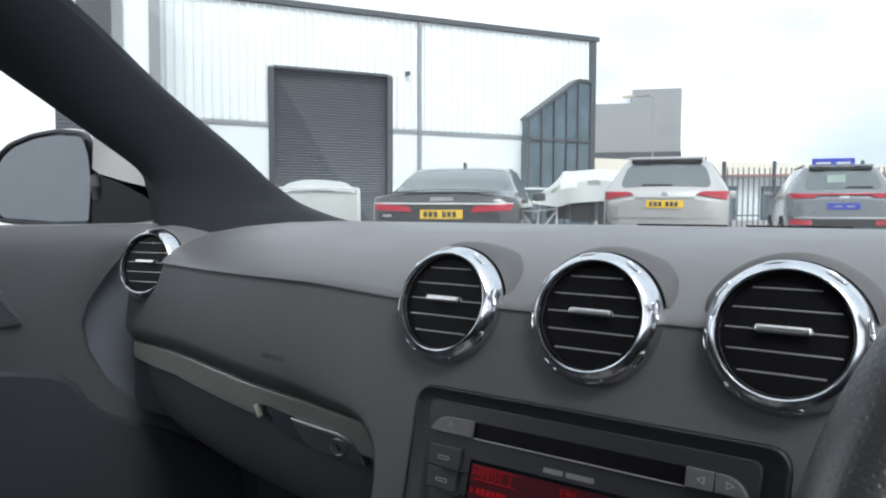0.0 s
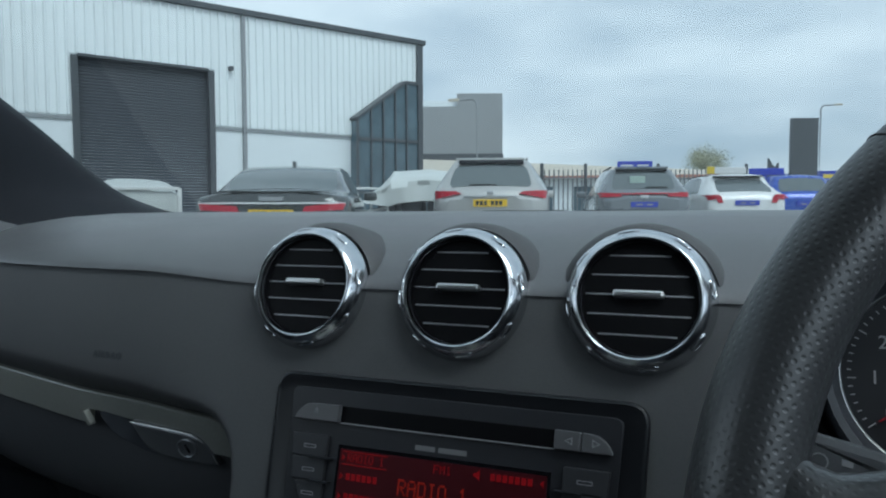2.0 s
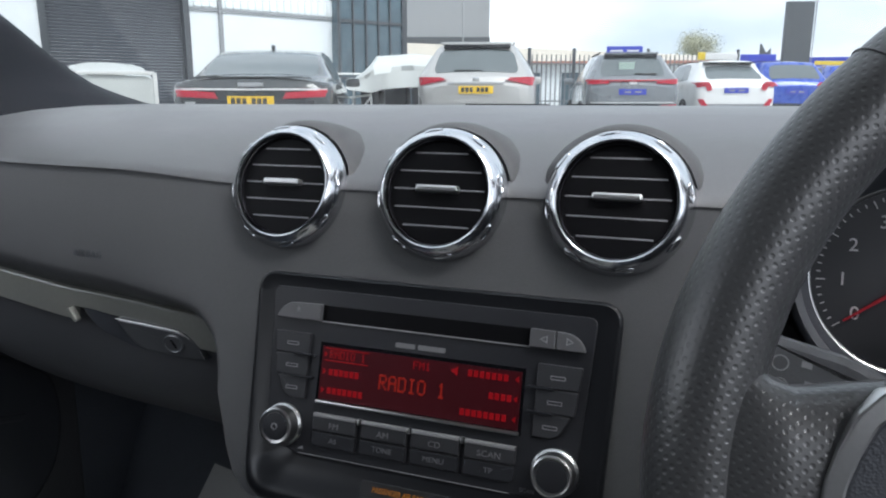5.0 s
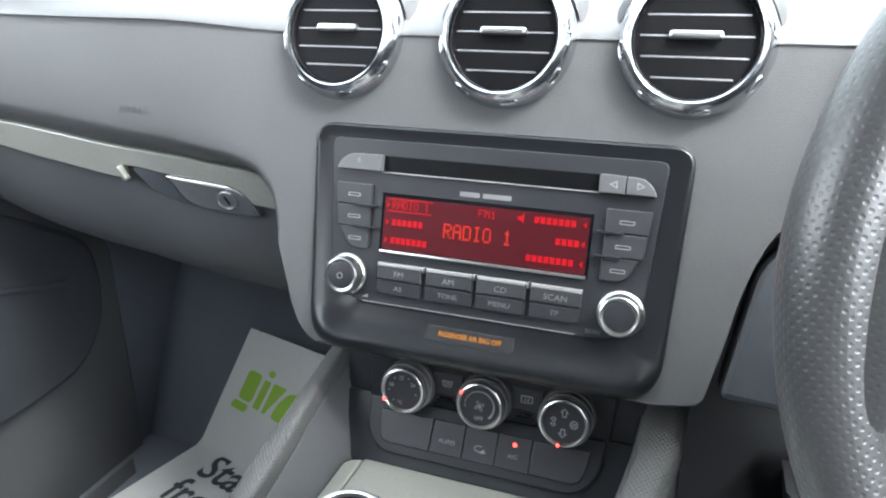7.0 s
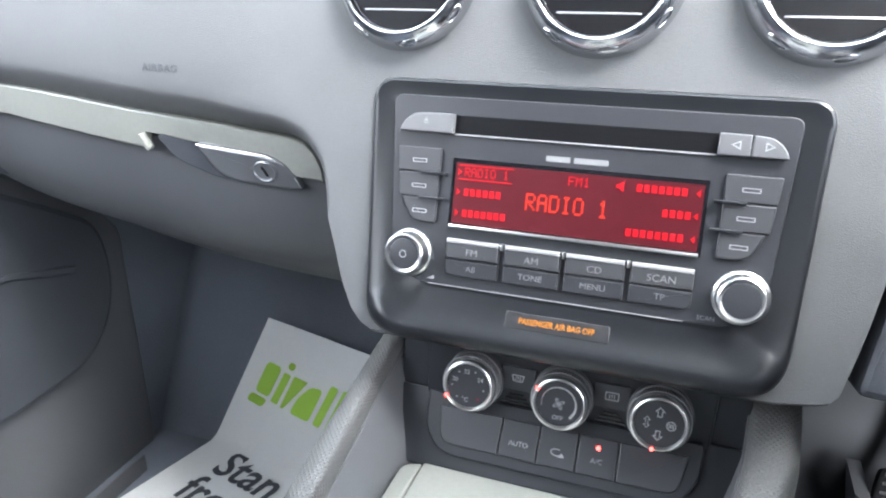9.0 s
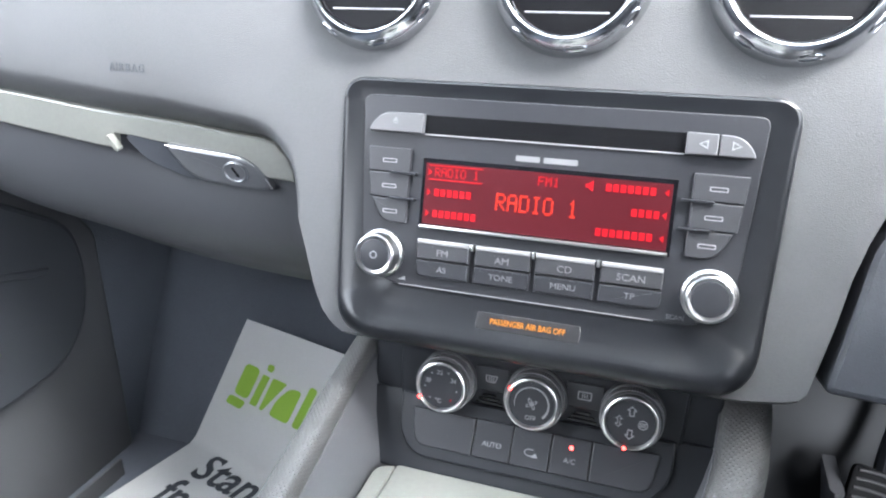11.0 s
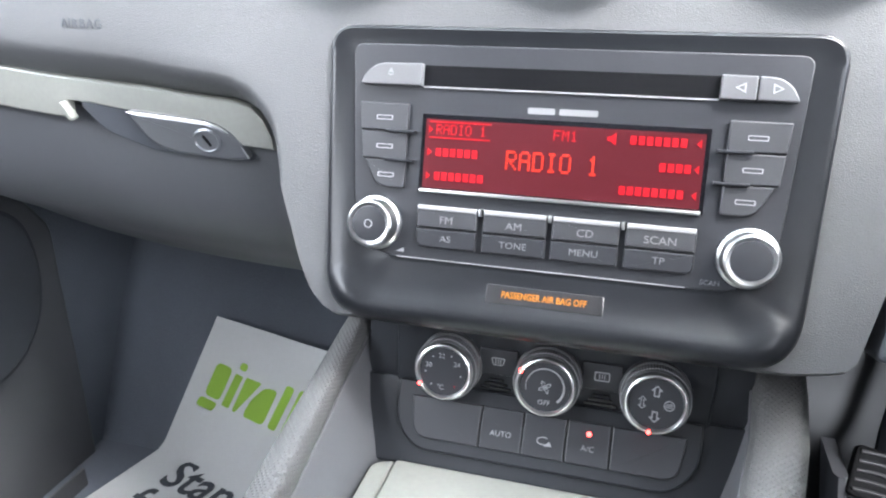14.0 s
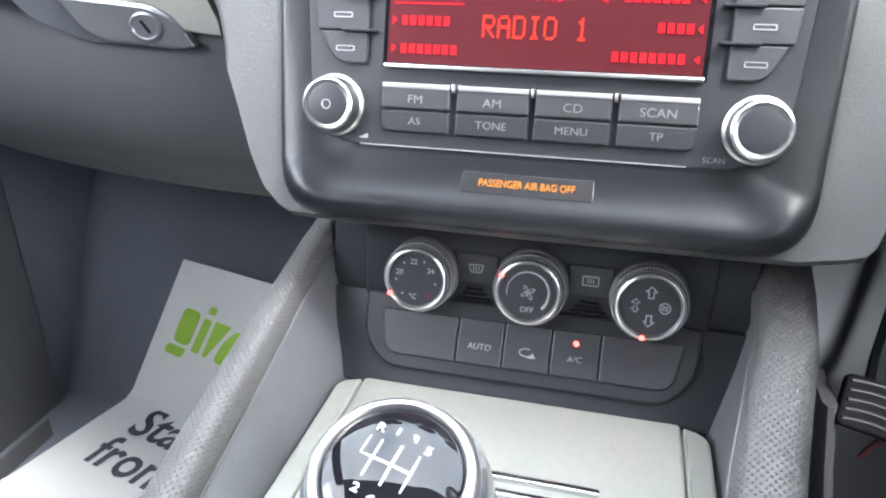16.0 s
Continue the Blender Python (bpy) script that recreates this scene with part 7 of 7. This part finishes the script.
for at_, extra in (((2.25, 18.7), [("roof_sign", BANNER_BLUE, (-0.5, 1.3, 1.68), (0.9, 0.05, 0.18))]), ((4.3, 22.6), [("roof_sign", BANNER_YELLOW, (-0.3, 1.3, 1.64), (0.9, 0.05, 0.12))])):
    parked_car(at_, 17, "bright blue hatchback with red tail lights and blue dealer plate", PAINT_BLUE, HATCH, 4.38, (0.125, 0.45, 0.62, 0.54), (0.55, 3.0),
               [("tail_light", RED_LENS, ((0.46, 0.95), (0.88, 0.93), (0.88, 1.03), (0.54, 1.03)), 0.016, True), ("lower_bumper", BLACK_TRIM, ((-0.7, 0.42), (0.7, 0.42), (0.76, 0.52), (-0.76, 0.52)), 0.012, False)],
               (0.80, 0.52, 0.111, 0.018), BANNER_BLUE, extras=extra)


# wrapped loads on white trolleys
def wrapped(at, heading, size, seed, label):
    t = thing("wrapped_load", (at[0], at[1], rise(at[1])), label, "wrapped load", "wrapped loads", rz=heading)
    rnd = random.Random(seed)
    bm = bmesh.new()
    sx, sy, z0, z1 = size
    rings = []
    for k in range(13):
        a = k / 12
        row = []
        for j in range(15):
            b = j / 14
            ang = math.pi * b
            x = -sx / 2 * math.cos(ang)
            h = (math.sin(ang) ** 0.2) if 0 < b < 1 else 0
            slope = 1 - 0.35 * (1 - a) ** 2
            row.append(Vector((x + rnd.uniform(-0.02, 0.02), -sy / 2 + sy * a + rnd.uniform(-0.03, 0.03), z0 + (z1 - z0) * h * slope + rnd.uniform(-0.02, 0.02))))
        row += [Vector((sx / 2, -sy / 2 + sy * a, z0 - 0.1)), Vector((-sx / 2, -sy / 2 + sy * a, z0 - 0.1))]
        rings.append(row)
    loft(bm, rings)
    part("cover", bm, TARP, t, "creased white tarpaulin", angle=60, local=True)
    for x in (-sx / 2, sx / 2):
        for y in (-sy / 2 - 0.05, sy / 2):
            bm = bmesh.new()
            box(bm, Matrix.Translation((x, y, z1 * 0.42)), 0.06, 0.06, z1 * 0.84, 0.01)
            part("post", bm, WHITE_STEEL, t, local=True)
        bm = bmesh.new()
        box(bm, Matrix.Translation((x, 0, z0 - 0.12)), 0.06, sy, 0.06, 0.01)
        part("side_rail", bm, WHITE_STEEL, t, local=True)
    for y in (-sy / 2 - 0.05, sy / 2):
        for z in (z0 - 0.12, z1 * 0.84):
            bm = bmesh.new()
            box(bm, Matrix.Translation((0, y, z)), sx, 0.05, 0.05, 0.01)
            part("cross_rail", bm, WHITE_STEEL, t, local=True)



heap = thing("wrapped_load", (-5.05, 12.6, rise(12.6)), "lumpy machine under a creased white tarpaulin on a white frame", "wrapped load", "wrapped loads")
TM = Matrix.Translation((-5.50, 12.5, -0.02)) @ Matrix.Rotation(radians(18), 4, "Z") @ Matrix.Diagonal((1.22, 1.22, 1.10, 1))
rnd = random.Random(5)
HEAP = [(-0.80, 1.17, 1.04), (-0.76, 1.21, 1.01), (-0.62, 1.31, 0.99), (-0.50, 1.43, 0.97), (-0.42, 1.56, 0.96), (-0.36, 1.62, 0.97), (-0.22, 1.63, 1.02), (-0.10, 1.62, 1.03), (0.05, 1.64, 1.05), (0.25, 1.65, 1.06), (0.5, 1.62, 1.05), (0.8, 1.55, 1.0)]
bm = bmesh.new()
rings = []
for x, top_, low_ in HEAP:
    row = []
    for k in range(19):
        a = math.pi * k / 18
        y = -0.75 * math.cos(a) * (0.62 + 0.38 * (1 - math.sin(a) ** 4))
        h = math.sin(a) ** 0.45
        fold = 0.05 * math.sin(9 * x + 5.0 * k / 6) + rnd.uniform(-0.034, 0.034)
        row.append(TM @ Vector((x + rnd.uniform(-0.02, 0.02), y + (fold if 0 < k < 18 else 0), low_ + (top_ - low_) * h + 0.4 * fold * h)))
    rings.append(row)
loft(bm, rings)
part("cover", bm, TARP, heap, "creased white tarpaulin", angle=28)
for x, z0, z1, w in ((-0.45, 0.75, 1.0, 0.30), (-0.05, 0.68, 1.05, 0.34), (0.45, 0.65, 1.05, 0.5)):
    bm = bmesh.new()
    box(bm, TM @ Matrix.Translation((x, -0.1, (z0 + z1) / 2)), w, 0.9, z1 - z0, 0.04)
    part("machine_block", bm, BLACK_TRIM, heap, "dark machinery under the cover")
for a, b in (((-0.78, -0.5, 0.24), (-0.70, -0.5, 1.05)), ((-0.42, -0.62, 0.24), (-0.42, -0.62, 1.02)), ((0.5, -0.6, 0.24), (0.5, -0.6, 1.02)), ((-0.78, -0.5, 0.88), (-0.42, -0.62, 0.93)), ((-0.70, -0.55, 0.5), (-0.42, -0.62, 0.90)), ((-1.05, -0.2, 1.30), (-0.5, 0.1, 1.30)), ((-1.05, -0.2, 0.24), (-1.05, -0.2, 1.30))):
    bm = bmesh.new()
    sweep(bm, [TM @ Vector(a), TM @ Vector(a).lerp(Vector(b), 0.5), TM @ Vector(b)], 0.022, 6, up=Vector((0.2, 1, 0.1)))
    part("frame_tube", bm, WHITE_STEEL, heap, "thin white steel tube")
wrapped((-8.75, 8.25), 45, (1.3, 2.2, 0.7, 1.38), 9, "load under a white cover on a white steel trolley")

# plain walls that close the yard behind the car
rear = thing("rear_building", (-8, -15, 0.1), "long grey clad building behind the car", "building")
RW = Matrix.Translation((-4, -13, 0)) @ Matrix.Rotation(radians(168), 4, "Z") @ Matrix.Rotation(radians(90), 4, "X")
slab_on(RW, -8, 0.1, 16, 6.5, -5, 0.0, "wall", GREY_CLAD, rear)
for k in range(9):
    slab_on(RW, -6.4 + 2.6 * k, 0.1, -6.0 + 2.6 * k, 6.5, 0.0, 0.08, "pale_strip", CLAD, rear)
slab_on(RW, -8, 6.5, 16, 6.75, -5, 0.1, "roof_edge", DARK_STEEL, rear)
